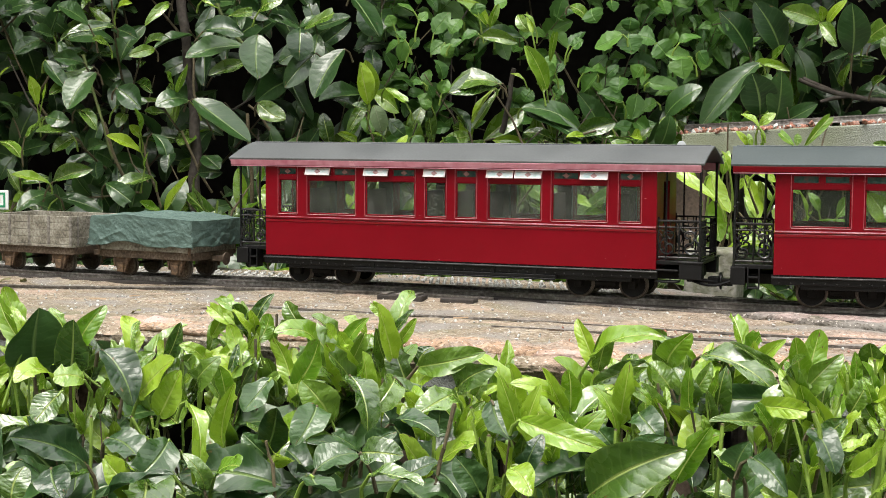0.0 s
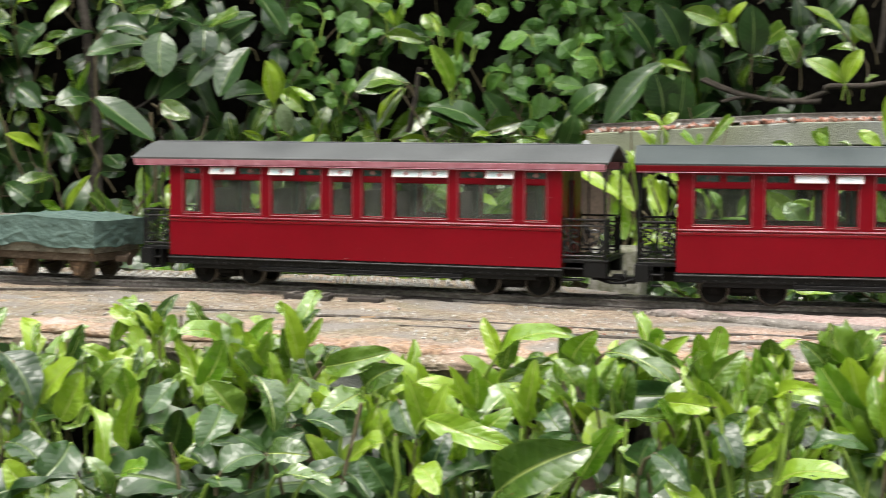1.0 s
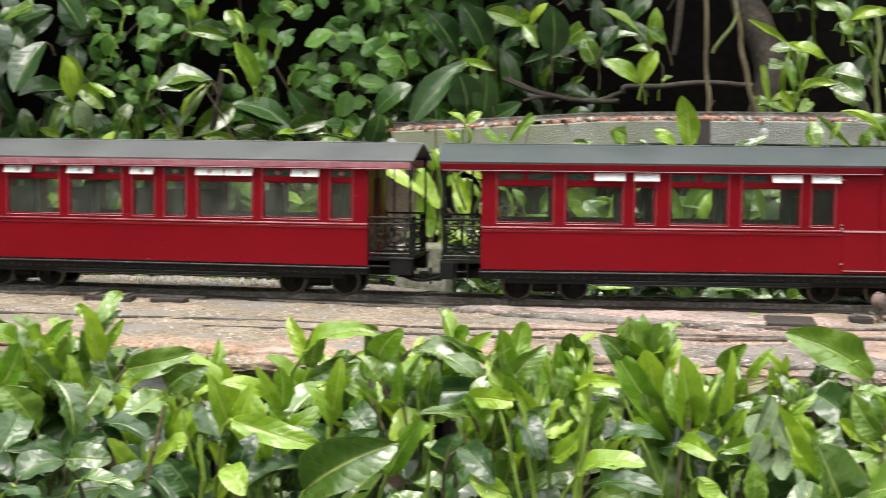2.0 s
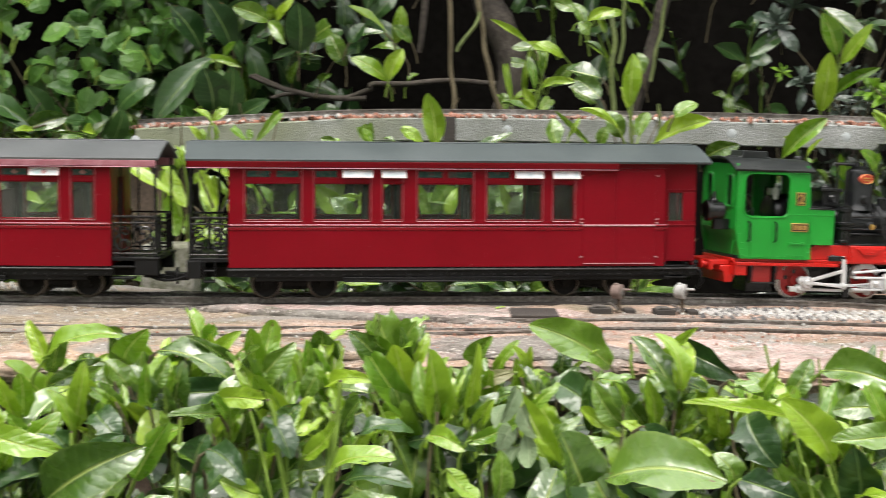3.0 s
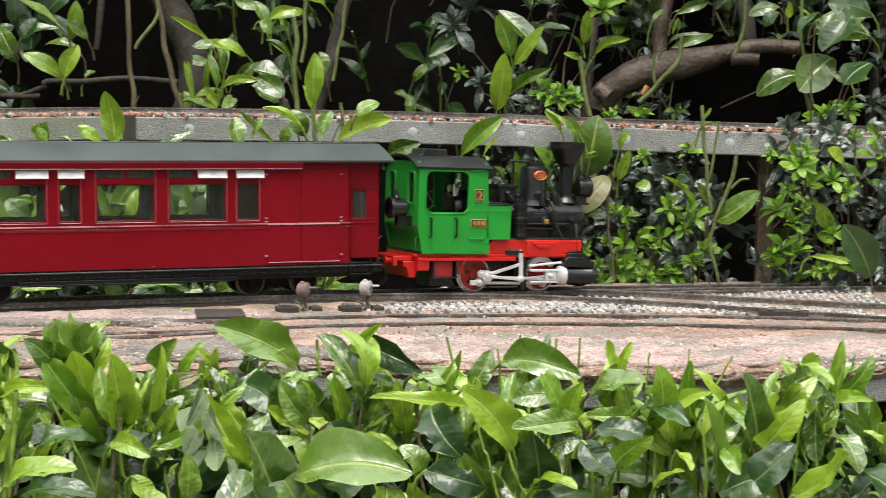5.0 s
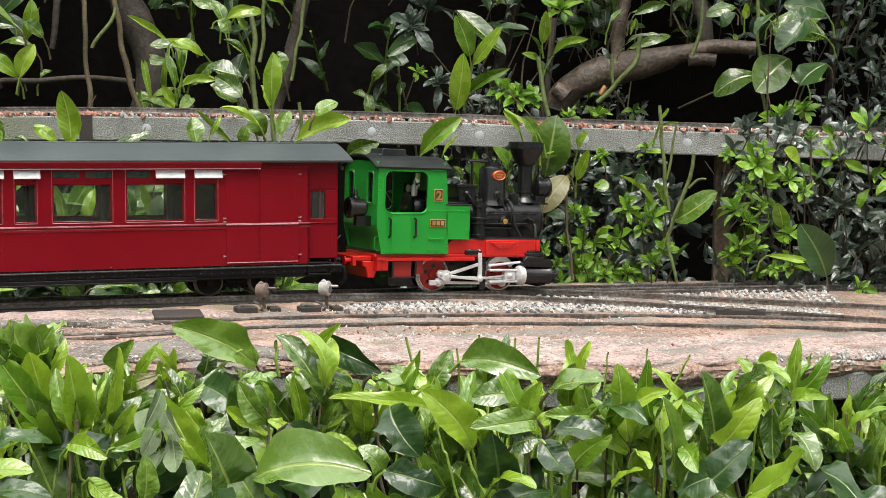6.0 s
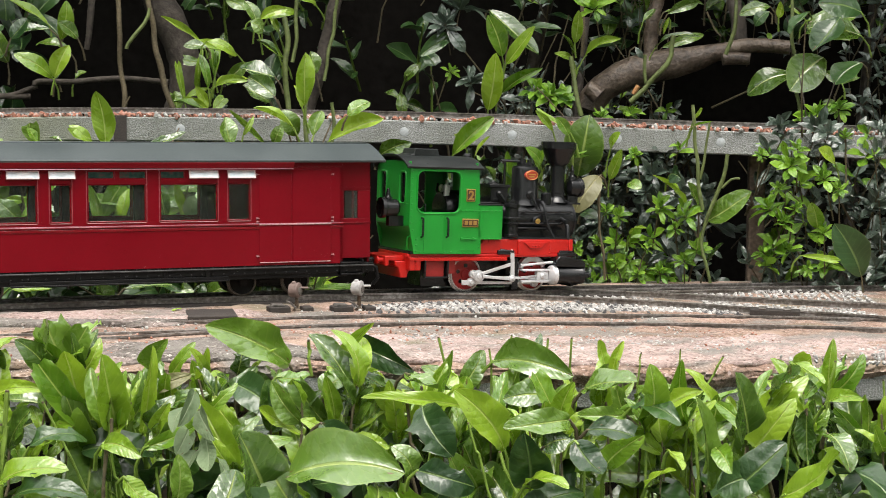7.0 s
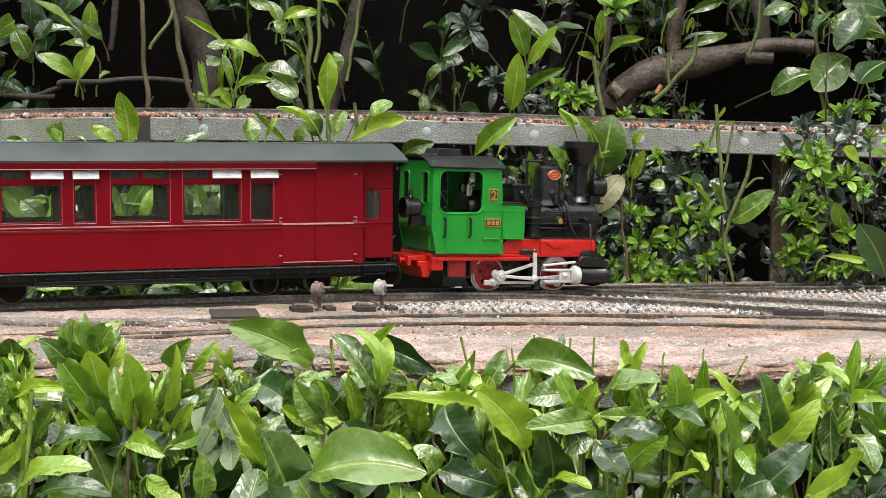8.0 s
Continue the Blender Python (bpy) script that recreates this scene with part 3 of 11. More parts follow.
def track(name, near, label, foot=0.0006, sleepers=True, spacing=0.04, far=True):
    """A track whose near rail follows the given points; sleepers sunk in the bed."""
    root = thing(name, (0, 0, 0), 0, label, "railway track", kind="structure")
    line = [Vector((p.x, p.y, bed_level(p.x))) for p in spline([(x, y, 0) for x, y in near], 0.015)]
    part("rail", rail_bm(line, foot), RAIL, root)
    if far:
        part("rail", rail_bm(shifted(line, GAUGE), foot), RAIL, root)
    if sleepers:
        me = None
        mid = spline([p.to_tuple() for p in shifted(line, GAUGE / 2)], spacing)
        for i in range(1, len(mid) - 1):
            d = mid[i + 1] - mid[i - 1]
            if me is None:
                bm = bmesh.new()
                box(bm, -0.006, 0.006, -0.038, 0.038, -0.006, 0.0)
                bmesh.ops.bevel(bm, geom=bm.edges[:], offset=0.0008, segments=1, affect='EDGES')
                me = bpy.data.meshes.new("sleeper")
                bm.to_mesh(me), bm.free()
                me.materials.append(SLEEPER)
            ob = new("sleeper", me)
            ob.parent = root
            up = 0.0015 * noise.noise(mid[i] * 8)
            ob.matrix_basis = pose(mid[i].x, mid[i].y, mid[i].z + 0.0018 + up, 0, 0, math.degrees(math.atan2(d.y, d.x)))
    return root


def sunk(x):
    """How deep a rail's foot lies in the mortar along the bed."""
    t = min(1.0, max(0.0, (x - 0.25) / 0.5))
    return -0.0064 + 0.0020 * t * t * (3 - 2 * t)


MAIN = [(-1.15, 2.16), (-0.8, 1.99), (-0.53, 1.86), (-0.36, 1.79), (-0.156, 1.725), (0.012, 1.661), (0.2, 1.589), (0.394, 1.517), (0.56, 1.472), (0.72, 1.428),
        (0.872, 1.395), (0.99, 1.3755), (1.08, 1.3625), (1.19, 1.3475), (1.37, 1.319), (1.62, 1.268), (1.9, 1.19)]
track("main_track", MAIN, "dark weathered rails carrying the train, set in mortar", foot=-0.0002)


def loose_rails(name, lines, label, foot):
    """Single rails let into the mortar, each along its own line."""
    root = thing(name, (0, 0, 0), 0, label, "railway track", kind="structure")
    for pts in lines:
        line = [Vector((p.x, p.y, bed_level(p.x))) for p in spline([(x, y, 0) for x, y in pts], 0.015)]
        part("rail", rail_bm(line, foot), RAIL, root)


loose_rails("siding_track", [
    [(-0.226, 1.56), (-0.109, 1.507), (0.011, 1.465), (0.125, 1.42), (0.23, 1.37), (0.331, 1.333), (0.41, 1.31), (0.49, 1.268), (0.57, 1.235), (0.65, 1.214), (0.741, 1.184), (0.80, 1.163), (0.908, 1.122), (1.017, 1.072), (1.12, 1.012), (1.2, 0.961), (1.42, 0.80)],
    [(0.05, 1.392), (0.13, 1.363), (0.24, 1.315), (0.33, 1.28), (0.43, 1.25), (0.53, 1.228), (0.585, 1.222)],
    [(0.63, 1.287), (0.666, 1.277), (0.779, 1.243), (0.839, 1.225), (0.957, 1.182), (1.074, 1.131), (1.188, 1.073), (1.275, 1.018), (1.5, 0.85)]],
    "rusty brown rails half sunk in pink mortar", sunk)
loose_rails("crossover_track", [
    [(0.12, 1.605), (0.199, 1.562), (0.257, 1.531), (0.313, 1.5), (0.363, 1.456), (0.42, 1.404), (0.511, 1.343), (0.605, 1.296), (0.63, 1.287)],
    [(0.27, 1.54), (0.34, 1.489), (0.41, 1.426), (0.50, 1.362), (0.60, 1.309)]],
    "grey rails curving from one track to the other", sunk)
loose_rails("turnout_rails", [
    [(0.93, 1.386), (1.009, 1.357), (1.067, 1.319), (1.113, 1.272), (1.158, 1.22), (1.193, 1.166), (1.235, 1.10), (1.32, 0.96)],
    [(1.12, 1.392), (1.162, 1.367), (1.208, 1.325), (1.255, 1.28), (1.30, 1.228), (1.346, 1.174), (1.398, 1.118), (1.5, 1.0)]],
    "dark rails of the turnout branching off beside white chippings", -0.0012)
loose_rails("check_rails", [[(1.235, 1.285), (1.285, 1.232), (1.335, 1.172), (1.39, 1.108)], [(1.20, 1.318), (1.30, 1.305), (1.40, 1.292)]], "dark check rails beside the turnout's crossing", -0.0008)
loose_rails("run_round_track", [[(-0.72, 1.80), (-0.535, 1.73), (-0.398, 1.712), (-0.27, 1.715), (-0.16, 1.70), (-0.05, 1.667), (0.06, 1.622)]], "dull rail running in front of the wagons", -0.0045)


def mortar_patch(label, near, far, mat, rise, seed, rough=0.0):
    """A ragged skim of newer mortar laid on the bed between two lines."""
    a, b = (spline([(x, y, 0) for x, y in side], 0.006) for side in (near, far))
    n, m = min(len(a), len(b)), 9
    bm = bmesh.new()
    rows = []
    for i in range(n):
        p, q = a[i * (len(a) - 1) // (n - 1)], b[i * (len(b) - 1) // (n - 1)]
        end = min(1.0, min(i, n - 1 - i) / 5)
        row = []
        for k in range(m + 1):
            t = k / m
            v = p.lerp(q, t + (0.05 * noise.noise(Vector((i * 0.21, k, seed))) if k in (0, m) else 0))
            edge = min(1.0, min(k, m - k) / 1.0) * end
            z = bed_level(v.x) + rise * edge + 0.0022 * noise.noise(v * 14) + 0.0016 * noise.noise(v * 45) + (0.0012 + rough * 0.35) * noise.noise(v * 110) * edge + rough * (noise.noise(v * 38) - 0.3) * edge - 0.0025 * (1 - edge)
            row.append(bm.verts.new((v.x, v.y, z)))
        rows.append(row)
    for r, s in zip(rows, rows[1:]):
        for k in range(m):
            bm.faces.new((r[k], s[k], s[k + 1], r[k + 1]))
    ob = part("mortar_patch", bm, mat, None)
    sol = ob.modifiers.new("thickness", 'SOLIDIFY')
    sol.thickness, sol.offset = 0.004, -1
    tagged(ob, label, "mortar", kind="structure")


mortar_patch("patch of newer pink mortar between the tracks", [(0.355, 1.478), (0.42, 1.43), (0.471, 1.395), (0.601, 1.326), (0.65, 1.312), (0.70, 1.304)], [(0.36, 1.512), (0.42, 1.494), (0.48, 1.47), (0.573, 1.438), (0.66, 1.39), (0.722, 1.35)], PINK_MORTAR, 0.0026, 2)
# the train's shade, laid on the bed as a black strip
mortar_patch("black strip between the rails painted as the train's shade", [(0.235, 1.58), (0.396, 1.521), (0.56, 1.476), (0.72, 1.432), (0.872, 1.399), (1.05, 1.371)], [(0.27, 1.685), (0.43, 1.625), (0.59, 1.58), (0.75, 1.535), (0.9, 1.5), (1.07, 1.47)], TRAIN_SHADE, 0.0026, 9)
mortar_patch("patch of damp grey mortar along the front edge", [(0.36, 1.155), (0.46, 1.122), (0.56, 1.085), (0.63, 1.045)], [(0.36, 1.245), (0.46, 1.22), (0.56, 1.2), (0.64, 1.175)], GREY_MORTAR, 0.0018, 6)
mortar_patch("dark damp mortar between the rails of the crossover", [(0.30, 1.497), (0.40, 1.405), (0.50, 1.335), (0.58, 1.29)], [(0.33, 1.503), (0.43, 1.412), (0.52, 1.347), (0.60, 1.303)], GREY_MORTAR, 0.0014, 12)
mortar_patch("broken orange-pink mortar along the front lip", [(-0.32, 1.395), (-0.1, 1.302), (0.05, 1.242), (0.28, 1.172), (0.40, 1.135)], [(-0.32, 1.46), (-0.1, 1.362), (0.05, 1.305), (0.28, 1.235), (0.40, 1.198)], LIP_MORTAR, 0.0026, 14, 0.0045)
mortar_patch("rough pink mortar along the front lip", [(0.62, 1.048), (0.68, 0.998), (0.78, 0.914), (0.87, 0.865), (1.03, 0.831), (1.25, 0.785)], [(0.66, 1.18), (0.76, 1.115), (0.87, 1.045), (0.97, 1.005), (1.10, 0.965), (1.30, 0.90)], PINK_MORTAR, 0.0020, 15, 0.0030)


def chippings(name, zone, count, size, mat, label, seed, z=0.0, lift=0.6):
    """Loose stones scattered between two lines on the bed."""
    rng = random.Random(seed)
    base = bmesh.new()
    bmesh.ops.create_icosphere(base, subdivisions=1, radius=1.0)
    tv = np.array([v.co[:] for v in base.verts])
    tf = np.array([[v.index for v in f.verts] for f in base.faces])
    base.free()
    a, b = (spline([(x, y, 0) for x, y in side], 0.01) for side in zone)
    vs, fs = [], []
    for i in range(count):
        s, w = rng.random(), rng.random()
        p = a[int(s * (len(a) - 1))].lerp(b[int(s * (len(b) - 1))], w)
        if noise.noise(p * 11 + Vector((seed, 0, 0))) < -0.28:
            continue
        r = size * rng.uniform(0.5, 1.25)
        jit = np.array([rng.uniform(0.72, 1.3) for k in range(len(tv))])[:, None]
        m = np.array(Euler((rng.uniform(0, 6), rng.uniform(0, 6), rng.uniform(0, 6))).to_matrix())
        v = (tv * jit * np.array((1.2, 0.95, 0.65))) @ m.T * r + np.array((p.x, p.y, z + bed_level(p.x) + r * lift * rng.uniform(0.2, 1.0)))
        fs.append(tf + len(vs) * len(tv))
        vs.append(v)
    me = bpy.data.meshes.new(name)
    me.from_pydata(np.concatenate(vs).tolist(), [], np.concatenate(fs).tolist())
    me.materials.append(mat)
    return tagged(new(name, me), label, "ballast", kind="stuff")


chippings("white_chippings", ([(0.80, 1.305), (0.93, 1.25), (1.04, 1.21), (1.13, 1.165), (1.20, 1.115)], [(0.815, 1.335), (0.93, 1.338), (1.04, 1.312), (1.13, 1.225), (1.20, 1.14)]), 3000, 0.0027, WHITE_STONE, "loose white stone chippings between the tracks", 3, z=-0.001, lift=0.35)
chippings("white_chippings", ([(1.11, 1.31), (1.18, 1.235), (1.25, 1.13), (1.33, 1.0)], [(1.13, 1.345), (1.19, 1.295), (1.26, 1.21), (1.36, 1.09)]), 700, 0.0023, WHITE_STONE, "loose white stone chippings inside the turnout rails", 4, z=0.001, lift=0.3)
chippings("white_chippings", ([(1.20, 1.352), (1.3, 1.275), (1.45, 1.12)], [(1.22, 1.378), (1.4, 1.345), (1.62, 1.295)]), 1300, 0.0025, WHITE_STONE, "loose white stone chippings between the branching rails", 8, z=0.001, lift=0.3)
chippings("dark_chippings", ([(0.78, 1.29), (0.93, 1.235), (1.05, 1.185), (1.2, 1.11)], [(0.80, 1.355), (0.93, 1.352), (1.05, 1.315), (1.2, 1.15)]), 500, 0.0032, DARK_STONE, "dark grey stones among the white chippings", 18, z=-0.0012, lift=0.3)
chippings("grey_chippings", ([(-0.9, 2.06), (-0.3, 1.80), (0.1, 1.665), (0.27, 1.605)], [(-0.9, 2.14), (-0.3, 1.95), (0.1, 1.835), (0.27, 1.775)]), 9000, 0.0021, GREY_STONE, "grey gravel behind the train's track", 5)
chippings("stone_grit", ([(-0.5, 1.52), (0.05, 1.3), (0.6, 1.1), (1.0, 0.82)], [(-0.5, 1.78), (0.05, 1.6), (0.6, 1.42), (1.1, 1.24)]), 900, 0.0015, GREY_STONE, "small pale grit on the mortar", 6)
chippings("pale_aggregate", ([(0.62, 1.06), (0.8, 0.955), (1.0, 0.8), (1.2, 0.62)], [(0.64, 1.17), (0.83, 1.08), (1.03, 0.95), (1.25, 0.77)]), 1500, 0.0022, WHITE_STONE, "pale pebbles set in the pink mortar", 9, z=-0.0012, lift=0.3)
chippings("red_grit", ([(0.1, 1.27), (0.6, 1.09), (1.0, 0.83)], [(0.1, 1.4), (0.6, 1.27), (1.1, 1.0)]), 420, 0.0015, RED_STONE, "small reddish grit on the mortar", 7)

# ---- coaches ----
RIDE = 0.004      # rail level above the datum under the coaches
HALF = 0.052      # half the width of a coach body
Z_BOT, Z_WAIST, Z_TOP = 0.048, 0.0935, 0.157


def coach_side(bm, u0, u1, holes, y0, y1):
    """A side wall of a coach with window holes (u0, u1, z0, z1) cut through it."""
    us = sorted({u0, u1, *[h[0] for h in holes], *[h[1] for h in holes]})
    zs = sorted({Z_BOT, Z_TOP, *[h[2] for h in holes], *[h[3] for h in holes]})
    for a, b in zip(us, us[1:]):
        for c, d in zip(zs, zs[1:]):
            m, n = (a + b) / 2, (c + d) / 2
            if not any(h[0] < m < h[1] and h[2] < n < h[3] for h in holes):
                box(bm, a, b, y0, y1, c, d)
    bmesh.ops.remove_doubles(bm, verts=bm.verts[:], dist=1e-6)
    bm.verts.index_update()
    seen = {}
    for f in bm.faces[:]:
        seen.setdefault(tuple(sorted(v.index for v in f.verts)), []).append(f)
    bmesh.ops.delete(bm, geom=[f for fs in seen.values() if len(fs) > 1 for f in fs], context='FACES')


def scroll(bm, cx, cz, size, turn, y, flip=1, thick=0.001):
    """A wrought spiral in the x-z plane."""
    pts = []
    for k in range(22):
        a = turn + flip * k * 0.36
        r = size * (1 - k / 25)
        pts.append((cx + r * math.cos(a), y, cz + r * math.sin(a)))
    tube(bm, pts, thick, 5)


def railing(root, u0, u1, y, z0=0.0595, z1=0.1015):
    """An ornamental balcony railing along x."""
    bm = bmesh.new()
    for z, r in ((z1, 0.0012), (z1 - 0.007, 0.0009), (z0 + 0.002, 0.0011)):
        tube(bm, [(u0, y, z), (u1, y, z)], r, 6)
    n = 7
    for k in range(n + 1):
        u = u0 + (u1 - u0) * k / n
        tube(bm, [(u, y, z1 - 0.007), (u, y, z1)], 0.0005, 5)
    for u in (u0, (u0 + u1) / 2, u1):
        tube(bm, [(u, y, z0), (u, y, z1 + (0.004 if u == u0 else 0))], 0.0011, 6)
    half, mid = (u1 - u0) / 2, (u0 + u1) / 2
    low, high = min(half * 0.46, 0.0105), min(half * 0.36, 0.008)
    for f in (-1, 1):
        scroll(bm, mid + f * half * 0.52, z0 + 0.0028 + low, low, 1.57 - f * 0.3, y, -f, 0.0013)
        scroll(bm, mid + f * half * 0.46, z1 - 0.0085 - high, high, -1.57 + f * 0.3, y, f, 0.0011)
        tube(bm, [(mid + f * half * (0.05 + 0.9 * k / 8), y, z1 - 0.008 - 0.006 * math.sin(math.pi * k / 8)) for k in range(9)], 0.0006, 5)
        tube(bm, [(mid + f * half * (0.98 - 0.3 * math.sin(math.pi * k / 8)), y, z0 + 0.004 + 0.026 * k / 8) for k in range(9)], 0.0006, 5)
    part("railing", bm, GLOSS, root, "black ornamental scrollwork railing")


def railing_end(root, u, y0, y1, z0=0.0595, z1=0.1015):
    bm = bmesh.new()
    for z, r in ((z1, 0.0012), (z1 - 0.007, 0.0009), (z0 + 0.002, 0.0011)):
        tube(bm, [(u, y0, z), (u, y1, z)], r, 6)
    for y in (y0, y1):
        tube(bm, [(u, y, z0), (u, y, z1)], 0.0007, 5)
    frame_part = part("end_railing", bm, GLOSS, root)
    for k in range(1, 8):
        y = y0 + (y1 - y0) * k / 8
        bm = bmesh.new()
        tube(bm, [(u, y, z0), (u, y, z1)], 0.0007, 5)
        part("railing_bar", bm, GLOSS, frame_part)


def wheel_part(root, u, y, z, r, name="wheel", disc=None, rim=None, face=-1):
    """A flanged wheel on its axle line along y."""
    bm = bmesh.new()
    lathe(bm, (u, y, z), (0, face, 0), [(0.001, -0.0022), (r * 0.89, -0.0022), (r * 0.89, 0.0016), (r * 0.8, 0.0008), (r * 0.32, 0.0008), (r * 0.28, 0.003), (0.001, 0.0032)], 24)
    w = part(name, bm, disc or UNDER, root)
    bm = bmesh.new()
    lathe(bm, (u, y, z), (0, face, 0), [(r * 0.86, -0.0028), (r * 1.1, -0.0026), (r * 1.1, -0.0016), (r, -0.001), (r * 0.99, 0.0022), (r * 0.93, 0.0024), (r * 0.86, -0.0012), (r * 0.86, -0.0028)], 28, False)
    part("tyre", bm, rim or TYRE, w)
    return w


def bogie(root, u, r=0.0155, base=0.062):
    bm = bmesh.new()
    for s in (-1, 1):
        y = s * 0.0205
        prism(bm, [(u - base / 2 - 0.012, 0.027), (u - base / 2 - 0.01, 0.033), (u - 0.016, 0.034), (u + 0.016, 0.034), (u + base / 2 + 0.01, 0.033), (u + base / 2 + 0.012, 0.027),
                   (u + base / 2 + 0.006, 0.024), (u + 0.018, 0.021), (u + 0.012, 0.017), (u - 0.012, 0.017), (u - 0.018, 0.021), (u - base / 2 - 0.006, 0.024)], y - 0.0018, y + 0.0018)
        for k in (-1, 1):
            box(bm, u + k * base / 2 - 0.0032, u + k * base / 2 + 0.0032, y - 0.003 if s < 0 else y - 0.001, y + 0.001 if s < 0 else y + 0.003, 0.0185, 0.0275)
            tube(bm, [(u + k * base / 2 - 0.009, y + s * 0.001, 0.0315), (u + k * base / 2, y + s * 0.0022, 0.0345), (u + k * base / 2 + 0.009, y + s * 0.001, 0.0315)], 0.0012, 6)
        for k in range(4):
            tube(bm, [(u - 0.006 + 0.004 * k, y + s * 0.003, 0.019), (u - 0.006 + 0.004 * k, y + s * 0.003, 0.032)], 0.0016, 6)
    box(bm, u - 0.01, u + 0.01, -0.03, 0.03, 0.026, 0.037)
    for s in (-1, 1):
        y0, y1 = sorted((s * 0.0305, s * 0.0325))
        box(bm, u - base / 2 - 0.008, u + base / 2 + 0.008, y0, y1, 0.0265, 0.0325)
        box(bm, u - 0.012, u + 0.012, y0, y1, 0.0215, 0.0265)
        for k in (-1, 1):
            y0, y1 = sorted((s * 0.0305, s * 0.034))
            box(bm, u + k * base / 2 - 0.0042, u + k * base / 2 + 0.0042, y0, y1, 0.0195, 0.029)
    bmesh.ops.translate(bm, vec=(0, 0, RIDE), verts=bm.verts)
    frame_ob = part("bogie", bm, UNDER, root, "black bogie frame", 0.0006)
    for k in (-1, 1):
        for s in (-1, 1):
            wheel_part(root, u + k * base / 2, s * 0.0255, 0.0082 + RIDE + r, r, face=s)
    for k in (-1, 1):
        bm = bmesh.new()
        tube(bm, [(u + k * base / 2, -0.0312, 0.0082 + RIDE + r), (u + k * base / 2, 0.0312, 0.0082 + RIDE + r)], 0.0016, 8)
        part("axle", bm, BLACK, root)
    return frame_ob


def roof_part(root, u0, u1, over=0.009, paint=None):
    """A roof of two gently bowed slopes with a folded edge."""
    prof = []
    w = HALF + over
    for k in range(21):
        y = -w + 2 * w * k / 20
        t = abs(y) / w
        prof.append((y, 0.1635 + 0.0185 * (1 - t ** 1.25) + 0.0012))
    under = [(y * 0.985, z - 0.0026) for y, z in prof[::-1]]
    bm = bmesh.new()
    prism(bm, prof + under, u0, u1, "x")
    part("roof", bm, paint, root, "dark grey painted roof", 0.0004)
    bm = bmesh.new()
    box(bm, u0 + 0.004, u1 - 0.004, -0.0022, 0.0022, 0.1822, 0.1842)
    part("ridge", bm, paint, root, bevel=0.0006)


def window_set(root, u0, u1, lights, y, z0=0.0985, z1=0.1395, f0=0.1445, f1=0.1535, glass=None):
    """One window: framed pane below and its top lights; lights: (u0, u1, open)."""
    s = -1 if y < 0 else 1
    inner = y - s * 0.003
    bm = bmesh.new()
    frame_ring(bm, u0, u1, z0, z1, 0.0014, min(y - s * 0.0012, inner), max(y - s * 0.0012, inner))
    win = part("window", bm, RED_GLOSS, root, bevel=0.0004)
    bm = bmesh.new()
    box(bm, u0 + 0.0012, u1 - 0.0012, inner - 0.0002, inner + 0.0002, z0 + 0.0012, z1 - 0.0012)
    g = part("pane", bm, glass or GLASS, win, smooth=False)
    g.visible_shadow = False
    bm = bmesh.new()
    box(bm, u0 - 0.0002, u1 + 0.0002, min(y, y + s * 0.0008), max(y, y + s * 0.0008), z0 - 0.0011, z0 - 0.0004)
    part("sill", bm, TRIM, win, "pale worn window sill", 0.0003)
    for u in (u0 - 0.0012, u1 + 0.0005):
        bm = bmesh.new()
        box(bm, u, u + 0.0007, min(y, y + s * 0.0007), max(y, y + s * 0.0007), z0 - 0.0004, f1 + 0.0005)
        part("edge_bead", bm, BEAD, win, "bright worn bead beside the window", 0.0002)
    for a, b, ajar in lights:
        bm = bmesh.new()
        frame_ring(bm, a, b, f0, f1, 0.0011, -0.0007, 0.0007)
        lens = bmesh.new()
        box(lens, a + 0.001, b - 0.001, -0.0003, 0.0003, f0 + 0.001, f1 - 0.001)
        deco = bmesh.new()
        m, h = (a + b) / 2, (f0 + f1) / 2
        prism(deco, [(m - 0.004, h), (m, h + 0.0031), (m + 0.004, h), (m, h - 0.0031)], -0.0006, 0.0006)
        tilt = Matrix.Translation((0, y + s * (0.0012 if ajar else -0.0016), f1)) @ Matrix.Rotation(radians(s * 24 if ajar else 0), 4, 'X') @ Matrix.Translation((0, 0, -f1))
        for q in (bm, lens, deco):
            bmesh.ops.transform(q, matrix=tilt, verts=q.verts)
        lt = part("top_light", bm, PALE_FRAME if ajar else RED, win, "hinged top light propped open" if ajar else "")
        part("pane", lens, (STAINED_OPEN if glass else CLEAR_OPEN) if ajar else STAINED, lt, smooth=False)
        if not glass:
            deco.free()
            continue
        part("diamond", deco, DIAMOND, lt, "small leaded diamond", smooth=False)
    return win


STAINED = material("stained_glass", [(0.01, 0.03, 0.026), (0.03, 0.07, 0.06), (0.12, 0.05, 0.05)], 0.12, grain=90, blotch=260, bump=0.02)
# panes of open top lights: sky reflection painted as pale glass
STAINED_OPEN = material("skylit_stained_glass", [(0.26, 0.42, 0.42), (0.5, 0.58, 0.58), (0.56, 0.5, 0.51)], 0.2, grain=120, blotch=260, bump=0.02)
CLEAR_OPEN = material("skylit_clear_glass", [(0.44, 0.55, 0.58), (0.62, 0.69, 0.72), (0.74, 0.78, 0.79)], 0.15, grain=60, blotch=120, bump=0.02)
DIAMOND = material("ruby_glass", [(0.14, 0.06, 0.055), (0.36, 0.2, 0.19)], 0.2, grain=300, bump=0.0)
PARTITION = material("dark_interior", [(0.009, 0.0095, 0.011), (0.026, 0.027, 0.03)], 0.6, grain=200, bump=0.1)


